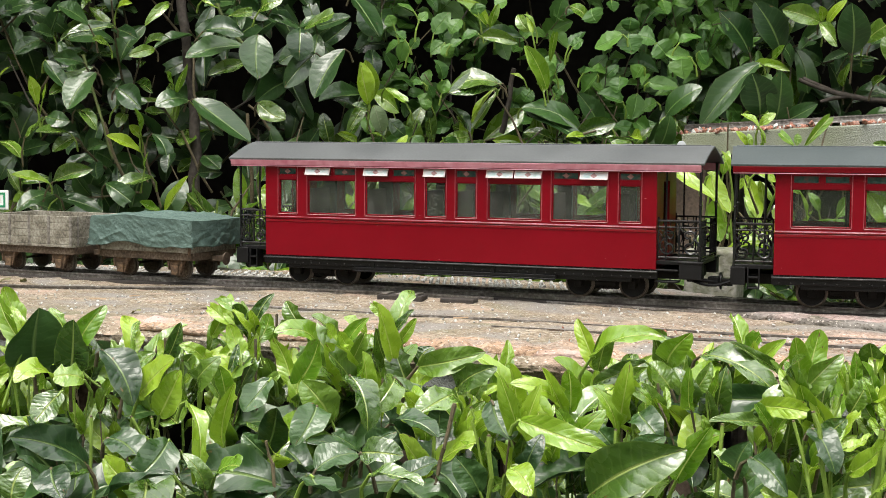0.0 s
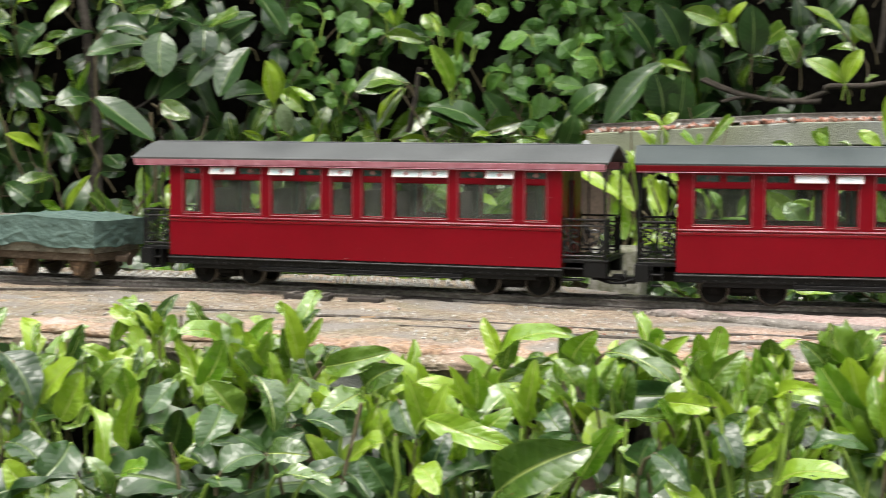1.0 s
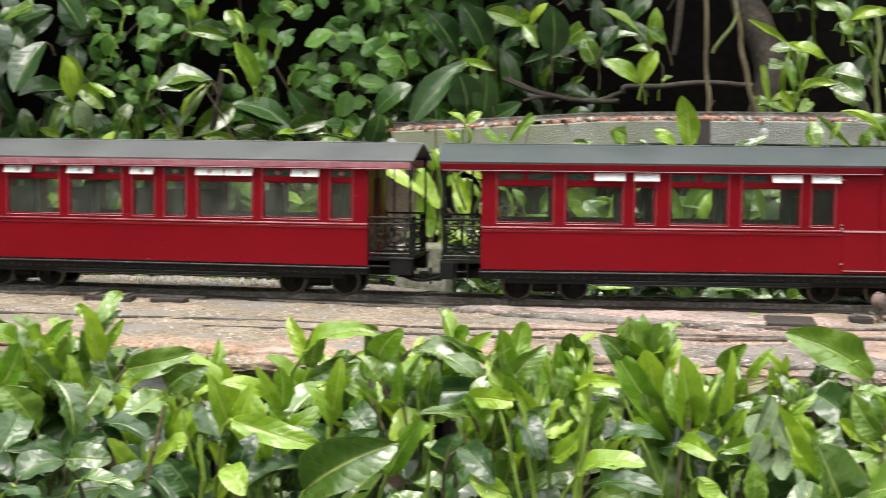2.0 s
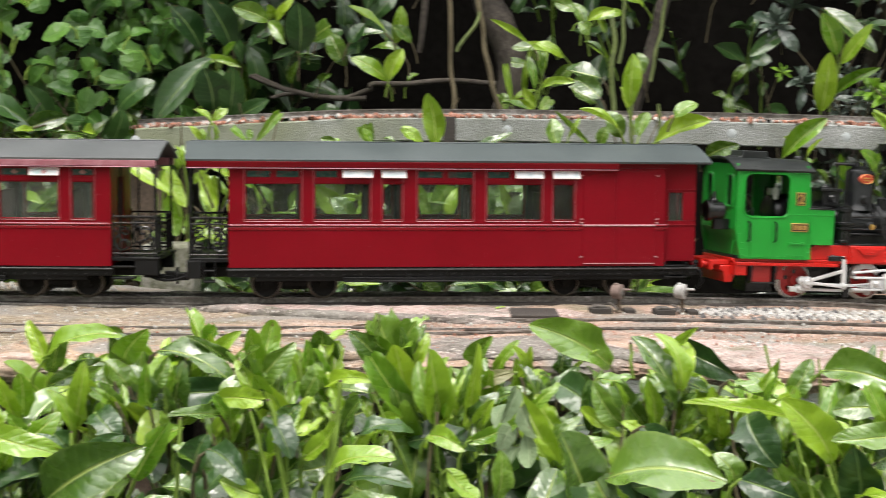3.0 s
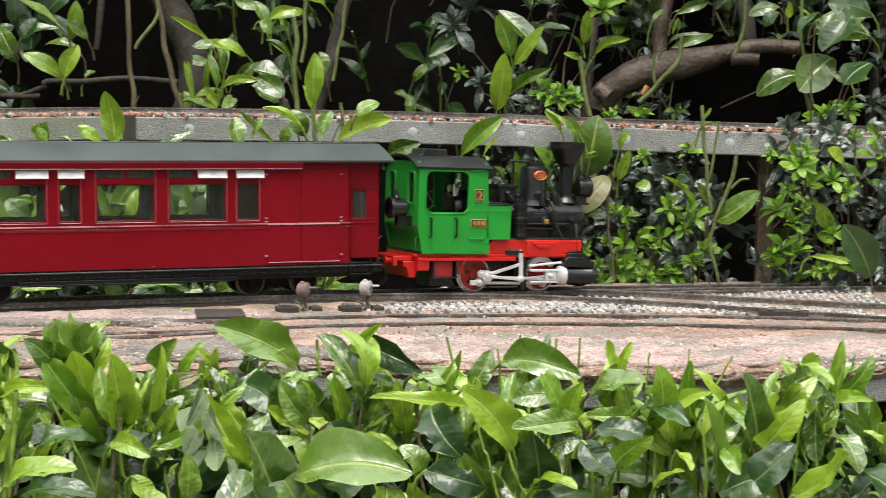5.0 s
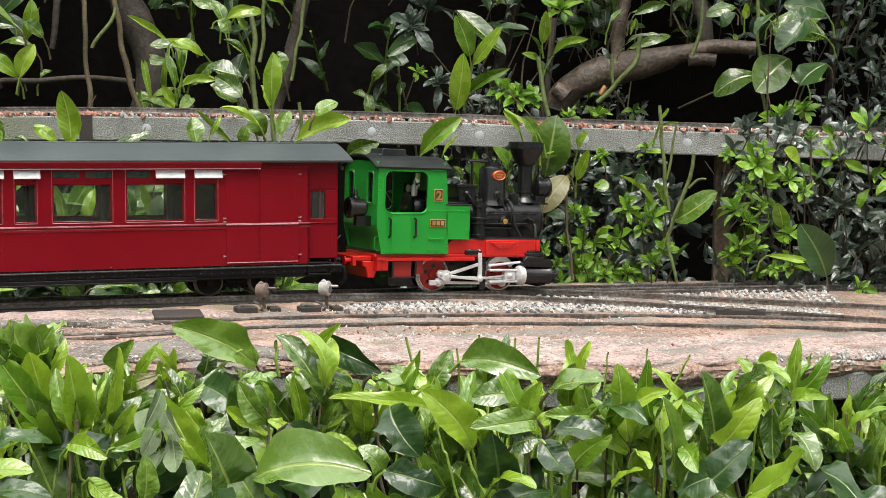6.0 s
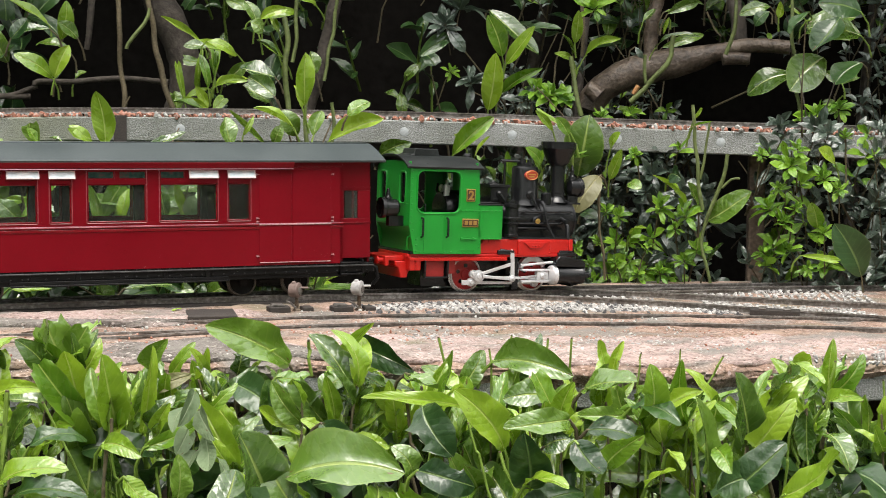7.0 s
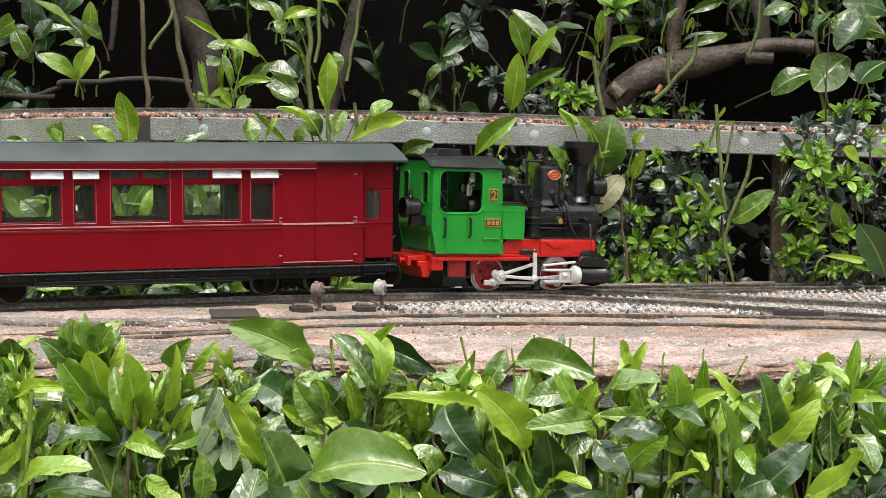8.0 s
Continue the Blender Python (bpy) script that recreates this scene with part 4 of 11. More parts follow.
def coach(name, at, heading, u0, u1, roof0, roof1, wins, label, bogies, platforms, guard=None, fascia_paint=RED, glass=None, roof_paint=None):
    root = thing(name, at, heading, label, "railway coach", "coaches of the train")
    wf = -HALF
    holes = []
    for a, b, lights in wins:
        holes.append((a, b, 0.0985, 0.1395))
        holes += [(c, d, 0.1445, 0.1535) for c, d, ajar in lights]
    body_end = guard[0] if guard else u1
    for s, nm in ((-1, "side"), (1, "side")):
        bm = bmesh.new()
        coach_side(bm, u0, body_end, holes, min(s * HALF, s * (HALF - 0.003)), max(s * HALF, s * (HALF - 0.003)))
        part(nm, bm, RED, root, "deep crimson painted panelled side", smooth=False)
        for a, b, lights in wins:
            window_set(root, a, b, lights, s * HALF, glass=glass)
        bm = bmesh.new()
        box(bm, u0, body_end, min(s * HALF, s * (HALF + 0.0016)), max(s * HALF, s * (HALF + 0.0016)), 0.0925, 0.0942)
        part("waist_rail", bm, RED_GLOSS, root, bevel=0.0007)
        # thin pale strip that paints the rail's top highlight
        bm = bmesh.new()
        box(bm, u0, body_end, min(s * (HALF + 0.0002), s * (HALF + 0.0013)), max(s * (HALF + 0.0002), s * (HALF + 0.0013)), 0.0943, 0.0948)
        part("waist_edge", bm, SKYLIT_RED, root, "pale strip painted as the highlight along the waist rail", 0.0002)
        bm = bmesh.new()
        box(bm, u0, body_end, min(s * HALF, s * (HALF + 0.0008)), max(s * HALF, s * (HALF + 0.0008)), 0.0885, 0.0915)
        part("moulding", bm, RED_GLOSS, root, bevel=0.0005)
        fbm = bmesh.new()
        prism(fbm, [(s * (HALF + 0.001), 0.1555), (s * (HALF + 0.0065), 0.1563), (s * (HALF + 0.0085), 0.1625), (s * (HALF + 0.001), 0.1635)], roof0 + 0.002, (guard[0] - 0.058 if guard else roof1 - 0.004), "x")
        f0, f1 = sorted((s * (HALF + 0.0012), s * (HALF + 0.0069)))
        # pale strip that paints the highlight on the fascia's lower edge
        tb = bmesh.new()
        box(tb, roof0 + 0.0025, (guard[0] - 0.0585 if guard else roof1 - 0.0045), f0, f1, 0.1548, 0.1556)
        part("fascia_edge", tb, SKYLIT_RED, root, "pale pink strip painted as the highlight under the fascia", 0.0003)
        if guard:
            tb = bmesh.new()
            f0, f1 = sorted((s * (HALF - 0.0025), s * (HALF + 0.0006)))
            box(tb, guard[0] - 0.058, guard[0], f0, f1, 0.1572, 0.1632)
            part("cornice", tb, RED, root, "", 0.0004)
        part("fascia_board", fbm, fascia_paint, root, "crimson fascia under the roof edge", 0.0004)
        for nm, lo, hi, za, zb, inset in (("solebar", HALF - 0.005, HALF - 0.001, 0.0375, 0.0478, 0), ("footboard", HALF - 0.0012, HALF + 0.003, 0.0445, 0.0462, 0), ("truss", HALF - 0.007, HALF - 0.0048, 0.0325, 0.0377, 0.03)):
            sb = bmesh.new()
            box(sb, u0 - 0.002 + inset, u1 + 0.002 - inset, min(s * lo, s * hi), max(s * lo, s * hi), za, zb)
            part(nm, sb, WORN_LIT if nm == "footboard" else BLACK, root, "", 0.0005)
        rv = bmesh.new()
        nr = 44
        for k in range(nr):
            u = u0 + 0.006 + (u1 - u0 - 0.012) * k / (nr - 1)
            for z in (0.0402, 0.0474):
                lathe(rv, (u, s * (HALF - 0.001), z - 0.0005), (0, s, 0), [(0.0009, -0.0002), (0.0008, 0.0004), (0.0001, 0.0007)], 6)
        tagged(part("riveting", rv, WORN_LIT, root), kind="stuff")
        b0, b1 = bogies[0] + 0.052, bogies[1] - 0.052
        lb = bmesh.new()
        y0, y1 = sorted((s * (HALF - 0.003), s * (HALF + 0.001)))
        box(lb, b0, b1, y0, y1, 0.0335, 0.0372)
        box(lb, b0, b1, min(y0, y0 + s * 0.002), max(y0, y0 + s * 0.002), 0.0318, 0.0335)
        part("lower_beam", lb, BLACK, root, "worn black angle iron between the bogies", 0.0004)
        for k in range(5):
            u = b0 + (b1 - b0) * (k + 0.5) / 5
            hb = bmesh.new()
            box(hb, u - 0.0022, u + 0.0022, min(y0, y1) + 0.0005, max(y0, y1) - 0.0008, 0.0372, 0.0445)
            part("bracket", hb, BLACK, root, "", 0.0003)
    for u, inside in ((u0, 1), (u1 if not guard else guard[1], -1)):
        bm = bmesh.new()
        a, b = sorted((u, u + inside * 0.003))
        yy = HALF - 0.003 if not (guard and inside < 0) else HALF - 0.010
        for y0, y1 in ((-yy, -0.016), (0.016, yy)):
            box(bm, a, b, y0, y1, Z_BOT, Z_TOP + 0.006)
        box(bm, a, b, -0.016, 0.016, 0.143, Z_TOP + 0.006)
        box(bm, a + 0.0007, b - 0.0007, -0.016, 0.016, Z_BOT, 0.095)
        part("end_wall", bm, RED, root, bevel=0.0004)
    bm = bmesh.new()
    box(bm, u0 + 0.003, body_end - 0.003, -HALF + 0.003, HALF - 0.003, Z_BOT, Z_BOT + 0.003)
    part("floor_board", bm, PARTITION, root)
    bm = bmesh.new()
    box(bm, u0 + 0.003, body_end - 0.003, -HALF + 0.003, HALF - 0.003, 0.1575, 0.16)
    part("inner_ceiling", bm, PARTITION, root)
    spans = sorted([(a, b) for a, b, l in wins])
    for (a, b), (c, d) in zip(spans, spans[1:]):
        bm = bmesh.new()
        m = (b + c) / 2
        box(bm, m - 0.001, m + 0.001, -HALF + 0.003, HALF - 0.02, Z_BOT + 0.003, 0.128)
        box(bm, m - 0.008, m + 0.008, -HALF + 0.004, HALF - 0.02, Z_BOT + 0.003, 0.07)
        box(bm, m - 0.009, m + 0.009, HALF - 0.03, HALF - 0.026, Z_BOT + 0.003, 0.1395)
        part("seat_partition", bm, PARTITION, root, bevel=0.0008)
    roof_part(root, roof0, roof1, paint=roof_paint or ROOF)
    bm = bmesh.new()
    box(bm, roof0 + 0.012, roof1 - 0.012, -0.03, 0.03, 0.036, 0.0475)
    part("underframe", bm, UNDER, root, bevel=0.001)
    for u in bogies:
        bogie(root, u)
    for a, b, outer in platforms:
        bm = bmesh.new()
        box(bm, a, b, -HALF + 0.003, HALF - 0.003, 0.0535, 0.058)
        part("platform_floor", bm, BLACK, root, bevel=0.0006)
        edge = a if outer < 0 else b
        gate = b if outer < 0 else a
        for s in (-1, 1):
            railing(root, min(edge, gate) + 0.0015, max(edge, gate) - 0.0015, s * (HALF - 0.004))
            bm = bmesh.new()
            tube(bm, [(edge - outer * 0.002, s * (HALF - 0.004), 0.056), (edge - outer * 0.002, s * (HALF - 0.004), 0.163)], 0.0015, 8)
            lathe(bm, (edge - outer * 0.002, s * (HALF - 0.004), 0.118), (0, 0, 1), [(0.0015, 0), (0.0024, 0.001), (0.0015, 0.002)], 8)
            part("post", bm, GLOSS, root)
            bm = bmesh.new()
            tube(bm, [(gate + outer * 0.010, s * (HALF - 0.004), 0.056), (gate + outer * 0.010, s * (HALF - 0.004), 0.163)], 0.0011, 6)
            part("grab_rail", bm, BLACK, root)
            mid = gate + outer * (abs(b - a) * 0.5)
            st = bmesh.new()
            p, q = sorted((mid, edge))
            y0, y1 = sorted((s * (HALF + 0.001), s * (HALF - 0.014)))
            if outer > 0:
                box(st, p + 0.001, q + 0.0015, y0, y1, 0.0385, 0.0555)
                box(st, p - 0.001, q + 0.003, min(y0, y0 - 0.001), y1 + 0.001, 0.0555, 0.0575)
                box(st, gate, p, y0, y1, 0.034, 0.036), box(st, gate, p, y0, y1, 0.0465, 0.0485)
            else:
                box(st, p - 0.0015, p + 0.014, y0, y1, 0.0365, 0.0555)
                box(st, p + 0.016, p + 0.0175, y0, y1, 0.032, 0.055), box(st, q + 0.006, q + 0.0075, y0, y1, 0.032, 0.055)
                box(st, p + 0.016, q + 0.0075, y0, y1, 0.0435, 0.0455), box(st, p + 0.016, q + 0.0075, y0, y1, 0.032, 0.034)
            part("step", st, BLACK, root, "black footstep below the balcony", 0.0005)
        railing_end(root, edge - outer * 0.002, -HALF + 0.004, -0.014)
        railing_end(root, edge - outer * 0.002, 0.014, HALF - 0.004)
        bm = bmesh.new()
        c, d = sorted((edge, edge + outer * 0.012))
        box(bm, c, d, -0.007, 0.007, 0.030, 0.038)
        lathe(bm, (edge + outer * 0.012, 0, 0.034), (outer, 0, 0), [(0.009, 0), (0.009, 0.002), (0.004, 0.0032)], 14)
        part("coupler", bm, BLACK, root, bevel=0.0005)
    return root


C1_WINS = [(-0.212, -0.1877, [(-0.2125, -0.1885, 0)]),
           (-0.1733, -0.111, [(-0.1750, -0.143, 1), (-0.1395, -0.111, 0)]),
           (-0.0979, -0.0354, [(-0.099, -0.068, 1), (-0.0635, -0.035, 0)]),
           (-0.022, 0.0032, [(-0.0235, 0.0035, 1)]),
           (0.0157, 0.0405, [(0.0157, 0.0405, 0)]),
           (0.0548, 0.1179, [(0.0535, 0.0855, 1), (0.0873, 0.1190, 1)]),
           (0.1304, 0.1939, [(0.1315, 0.1615, 0), (0.1635, 0.195, 1)]),
           (0.2073, 0.2319, [(0.2073, 0.2319, 0)])]


def placed(near_x, near_y, heading, half=HALF):
    """Where a vehicle's centre lies when its near side passes through a point."""
    a = radians(heading)
    return (near_x - half * math.sin(a), near_y + half * math.cos(a), 0)


coach("railway_coach", placed(0.0012, 1.6331, -20.97), -20.97, -0.2296, 0.2494, -0.2755, 0.3022, C1_WINS,
      "crimson balcony coach with dark grey roof and stained top lights", (-0.165, 0.188), [(-0.268, -0.2296, -1), (0.2494, 0.2985, 1)], fascia_paint=SKYLIT_RED, glass=HAZY_GLASS, roof_paint=ROOF_GREY)
C2_WINS = [(-0.2504, -0.1901, [(-0.2495, -0.2225, 0), (-0.2175, -0.1915, 0)]),
           (-0.1763, -0.1154, [(-0.1757, -0.1505, 0), (-0.1460, -0.113, 1)]),
           (-0.102, -0.0805, [(-0.1035, -0.0765, 1)]),
           (-0.0639, -0.0023, [(-0.0639, -0.0355, 0), (-0.031, -0.002, 0)]),
           (0.0128, 0.0751, [(0.0128, 0.0395, 0), (0.0440, 0.0757, 1)]),
           (0.0873, 0.1118, [(0.0862, 0.117, 1)])]
GUARD = coach("railway_coach", placed(0.6108, 1.43, -13.43), -13.43, -0.2674, 0.2534, -0.3135, 0.267, C2_WINS,
              "crimson brake coach with guard's doors and dark grey roof", (-0.196, 0.139), [(-0.3105, -0.2674, -1)], guard=(0.218, 0.2534))


def guard_compartment(root):
    """Double luggage doors, the inset end bay and its small lookout window."""
    for s in (-1, 1):
        for a, b in ((0.1215, 0.1585), (0.1600, 0.2045)):
            bm = bmesh.new()
            box(bm, a, b, min(s * HALF, s * (HALF + 0.0009)), max(s * HALF, s * (HALF + 0.0009)), 0.0505, 0.1545)
            part("door", bm, RED, root, "crimson luggage door", 0.0006)
        for u in (0.1205, 0.2055):
            for z in (0.0585, 0.0965, 0.1005, 0.149):
                bm = bmesh.new()
                box(bm, u - 0.0013, u + 0.0013, min(s * HALF, s * (HALF + 0.0018)), max(s * HALF, s * (HALF + 0.0018)), z - 0.0005, z + 0.0005)
                lathe(bm, (u + math.copysign(0.0016, u - 0.16), s * (HALF + 0.0012), z), (0, 0, 1), [(0.0007, -0.0011), (0.0007, 0.0011)], 8)
                part("hinge", bm, TRIM, root, "pale worn strap hinge", 0.0002)
        bm = bmesh.new()
        box(bm, 0.1215, 0.2045, min(s * (HALF + 0.0009), s * (HALF + 0.002)), max(s * (HALF + 0.0009), s * (HALF + 0.002)), 0.0927, 0.0942)
        box(bm, 0.122, 0.2035, min(s * (HALF + 0.0009), s * (HALF + 0.0018)), max(s * (HALF + 0.0009), s * (HALF + 0.0018)), 0.0506, 0.0516)
        part("door_rail", bm, TRIM, root, "worn pale rail along the doors", 0.0003)
        y1, y0 = s * (HALF - 0.007), s * (HALF - 0.010)
        lo, hi = min(y0, y1), max(y0, y1)
        bm = bmesh.new()
        box(bm, 0.218, 0.2534, lo, hi, 0.053, 0.0985), box(bm, 0.218, 0.2534, lo, hi, 0.1300, 0.163)
        box(bm, 0.218, 0.222, lo, hi, 0.0985, 0.1300), box(bm, 0.2385, 0.2534, lo, hi, 0.0985, 0.1300)
        part("inset_bay", bm, RED, root, "inset crimson end bay", 0.0004)
        bm = bmesh.new()
        box(bm, 0.2155, 0.218, min(y0, s * HALF), max(y0, s * HALF), Z_BOT, 0.1635)
        part("bay_return", bm, RED, root)
        bm = bmesh.new()
        box(bm, 0.222, 0.2385, (lo + hi) / 2 - 0.0002, (lo + hi) / 2 + 0.0002, 0.0985, 0.13)
        part("pane", bm, GLASS, root, smooth=False).visible_shadow = False
        bm = bmesh.new()
        for z in (0.0935, 0.1335):
            box(bm, 0.2185, 0.2534, min(y1, y1 + s * 0.0012), max(y1, y1 + s * 0.0012), z - 0.0006, z + 0.0006)
        part("moulding", bm, RED, root, bevel=0.0003)
        bm = bmesh.new()
        y0, y1 = sorted((s * (HALF + 0.001), s * (HALF - 0.014)))
        for u in (0.2155, 0.2415):
            box(bm, u, u + 0.0016, y0, y1, 0.0345, 0.052)
        box(bm, 0.2155, 0.2431, y0, y1, 0.0345, 0.0365), box(bm, 0.2155, 0.2431, y0, y1, 0.0475, 0.049)
        part("step", bm, BLACK, root, "black open footstep", 0.0004)
    bm = bmesh.new()
    box(bm, 0.2534, 0.263, -0.012, 0.012, 0.032, 0.044)
    lathe(bm, (0.26, 0, 0.036), (1, 0, 0), [(0.010, 0), (0.010, 0.002), (0.004, 0.0035)], 14)
    tube(bm, [(0.258, -0.028, 0.043), (0.266, -0.03, 0.040), (0.268, -0.03, 0.028), (0.262, -0.028, 0.02)], 0.0022, 8)
    part("coupler", bm, BLACK, root, bevel=0.0006)


guard_compartment(GUARD)

# ---- tank locomotive ----
PLATE_BROWN = material("plate_brown", [(0.055, 0.02, 0.01), (0.1, 0.04, 0.02)], 0.5, grain=600, bump=0.02)
SILVER = material("silver_plastic", [(0.56, 0.56, 0.57), (0.74, 0.74, 0.75)], 0.32, metal=0.35, grain=500, blotch=60, bump=0.08, spec=0.6)
LOCO_ROOF = material("loco_roof_black", [(0.01, 0.012, 0.012), (0.028, 0.031, 0.031)], 0.4, grain=500, blotch=30, bump=0.06, spec=0.25)


def locomotive():
    half = 0.047
    at = (1.0285, 1.3962, bed_level(1.0285) + 0.0005)
    root = thing("steam_locomotive", at, -8.0, "green and red model tank locomotive with black boiler", "locomotive")
    root.matrix_world = pose(*at, 0, 1.8, -8.0)

    def both(bm, build):
        for s in (-1, 1):
            build(bm, s)

    def slab(bm, u0, u1, ya, yb, z0, z1):
        box(bm, u0, u1, min(ya, yb), max(ya, yb), z0, z1)

    def stud(bm, u, s, y, z, r=0.0009):
        lathe(bm, (u, s * y, z), (0, s, 0), [(r * 1.3, -0.0002), (r * 1.2, 0.0007), (0.0002, 0.0013)], 7)

    # frames and footplate
    bm = bmesh.new()
    box(bm, -0.1195, 0.100, -0.0415, 0.0415, 0.0505, 0.0545)
    prism(bm, [(-0.024, 0.0545), (-0.0235, 0.064), (-0.0205, 0.0695), (-0.0155, 0.0718), (0.1005, 0.0718), (0.1005, 0.0545)], -0.0405, 0.0405)
    part("footplate", bm, ORANGE, root, "bright red footplate and frame", 0.0008)
    bm = bmesh.new()
    box(bm, -0.118, 0.012, -0.0455, 0.0455, 0.0465, 0.0505)
    part("valance", bm, ORANGE, root, "red valance under the cab", 0.0006)
    for s in (-1, 1):
        bm = bmesh.new()
        slab(bm, 0.028, 0.0745, s * 0.0405, s * 0.0425, 0.052, 0.0712)
        plate = part("frame_plate", bm, ORANGE, root, "riveted red frame plate above the wheel", 0.0006)
        bm = bmesh.new()
        prism(bm, [(0.034, 0.069), (0.038, 0.0665), (0.0445, 0.061), (0.0585, 0.061), (0.065, 0.0665), (0.069, 0.069)], min(s * 0.0425, s * 0.0445), max(s * 0.0425, s * 0.0445))
        part("bracket", bm, ORANGE, plate, bevel=0.0006)
        bm = bmesh.new()
        for u in (0.03, 0.0725):
            for k in range(4):
                stud(bm, u, s, 0.0425, 0.0555 + 0.0045 * k, 0.0007)
        for u in (0.047, 0.0515, 0.056):
            stud(bm, u, s, 0.0445, 0.0645, 0.0008)
        tagged(part("riveting", bm, ORANGE, plate), kind="stuff")
    bm = bmesh.new()
    box(bm, -0.09, 0.098, -0.0175, 0.0175, 0.0135, 0.0463)
    part("inner_frame", bm, GLOSS, root, bevel=0.001)
    bm = bmesh.new()
    box(bm, -0.141, -0.118, -0.030, 0.030, 0.0455, 0.0515)
    box(bm, -0.1445, -0.1395, -0.034, 0.034, 0.040, 0.0515)
    prism(bm, [(-0.131, 0.0455), (-0.104, 0.0455), (-0.104, 0.0365), (-0.113, 0.034), (-0.116, 0.026), (-0.124, 0.026), (-0.127, 0.038), (-0.131, 0.040)], -0.0335, 0.0335)
    box(bm, -0.1175, -0.1025, -0.0435, 0.0435, 0.0350, 0.0505)
    part("rear_beam", bm, ORANGE, root, "bright red stepped rear buffer beam", 0.001)
    bm = bmesh.new()
    for s in (-1, 1):
        for k in range(8):
            stud(bm, -0.112 + 0.0165 * k, s, 0.0455, 0.0485, 0.0006)
        for k in range(3):
            stud(bm, -0.1105, s, 0.0435, 0.038 + 0.004 * k, 0.0006)
    tagged(part("riveting", bm, ORANGE, root), kind="stuff")
    bm = bmesh.new()
    box(bm, -0.160, -0.1445, -0.005, 0.005, 0.031, 0.039)
    lathe(bm, (-0.1445, 0, 0.0445), (-1, 0, 0), [(0.004, 0), (0.004, 0.009), (0.0095, 0.010), (0.0095, 0.012), (0.002, 0.013)], 16)
    tube(bm, [(-0.152, -0.008, 0.036), (-0.166, -0.010, 0.031), (-0.170, 0.0, 0.030), (-0.166, 0.010, 0.031), (-0.152, 0.008, 0.036)], 0.0018, 8)
    part("rear_coupler", bm, GLOSS, root, bevel=0.0005)
    for s in (-1, 1):
        bm = bmesh.new()
        lathe(bm, (-0.1445, s * 0.026, 0.0465), (-1, 0, 0), [(0.0026, 0), (0.0026, 0.005), (0.0046, 0.006), (0.0046, 0.0078), (0.002, 0.0085)], 14)
        part("buffer", bm, ORANGE, root)
        bm = bmesh.new()
        slab(bm, -0.0955, -0.0705, s * 0.0375, s * 0.040, 0.0275, 0.046)
        step = part("cab_step", bm, WHEEL_RED, root, "dark red cab step plate", 0.0006)
        bm = bmesh.new()
        slab(bm, -0.0985, -0.0665, s * 0.0375, s * 0.0465, 0.0262, 0.0280)
        slab(bm, -0.0985, -0.0965, s * 0.0375, s * 0.0455, 0.0280, 0.0470)
        slab(bm, -0.0685, -0.0665, s * 0.0375, s * 0.0455, 0.0280, 0.0470)
        part("step_tread", bm, GLOSS, step, "black tread and hangers", 0.0004)
        bm = bmesh.new()
        slab(bm, -0.0655, -0.0545, s * 0.034, s * 0.038, 0.0305, 0.0465)
        part("hanger", bm, WHEEL_RED, root, bevel=0.0006)

    # cab sides
    for s in (-1, 1):
        bm = bmesh.new()
        hole = []
        x0, x1, z0, z1, r = -0.1115, -0.0562, 0.1035, 0.1515, 0.0085
        for cx, cz, a0 in ((x1 - r, z1 - r, 0), (x0 + r, z1 - r, 90), (x0 + r, z0 + r, 180), (x1 - r, z0 + r, 270)):
            hole += [(cx + r * math.cos(radians(a0 + 18 * k)), cz + r * math.sin(radians(a0 + 18 * k))) for k in range(6)]
        outer = []
        ring = [(-0.0312, 0.1565), (-0.1210, 0.1565), (-0.1210, 0.0875), (-0.1140, 0.0775), (-0.1140, 0.0547), (-0.0256, 0.0547)]
        cx, cz = (x0 + x1) / 2, (z0 + z1) / 2
        for hx, hz in hole:
            dx, dz = hx - cx, hz - cz
            best = 9.0
            for (ax, az), (bx, bz) in zip(ring, ring[1:] + ring[:1]):
                ex, ez = bx - ax, bz - az
                den = dx * ez - dz * ex
                if abs(den) < 1e-12:
                    continue
                t = ((ax - cx) * ez - (az - cz) * ex) / den
                w = ((ax - cx) * dz - (az - cz) * dx) / den
                if t > 0 and -1e-6 <= w <= 1 + 1e-6:
                    best = min(best, t)
            outer.append((cx + dx * best, cz + dz * best))
        for corner in ring:
            k = min(range(len(outer)), key=lambda i: (outer[i][0] - corner[0]) ** 2 + (outer[i][1] - corner[1]) ** 2)
            outer[k] = corner
        n = len(hole)
        y0, y1 = s * half, s * (half - 0.0022)
        rings = [[bm.verts.new((u, y, w)) for u, w in loop] for loop, y in ((outer, y0), (hole, y0), (hole, y1), (outer, y1))]
        for a, b in zip(rings, rings[1:] + rings[:1]):
            for k in range(n):
                bm.faces.new((a[k], a[(k + 1) % n], b[(k + 1) % n], b[k]))
        part("cab_side", bm, GREEN, root, "bright green cab side with a rounded opening")
        bm = bmesh.new()
        rim = [(u + (u - cx) * 0.03, s * (half + 0.0003), w + (w - cz) * 0.03) for u, w in hole]
        tube(bm, rim + [rim[0]], 0.0011, 6, caps=False)
        part("window_rim", bm, GREEN, root)
        bm = bmesh.new()
        slab(bm, -0.1022, -0.0768, s * half, s * (half + 0.0009), 0.0560, 0.1012)
        door = part("cab_door", bm, GREEN, root, bevel=0.0005)
        bm = bmesh.new()
        slab(bm, -0.1035, -0.0755, s * half, s * (half + 0.0016), 0.1010, 0.1026)
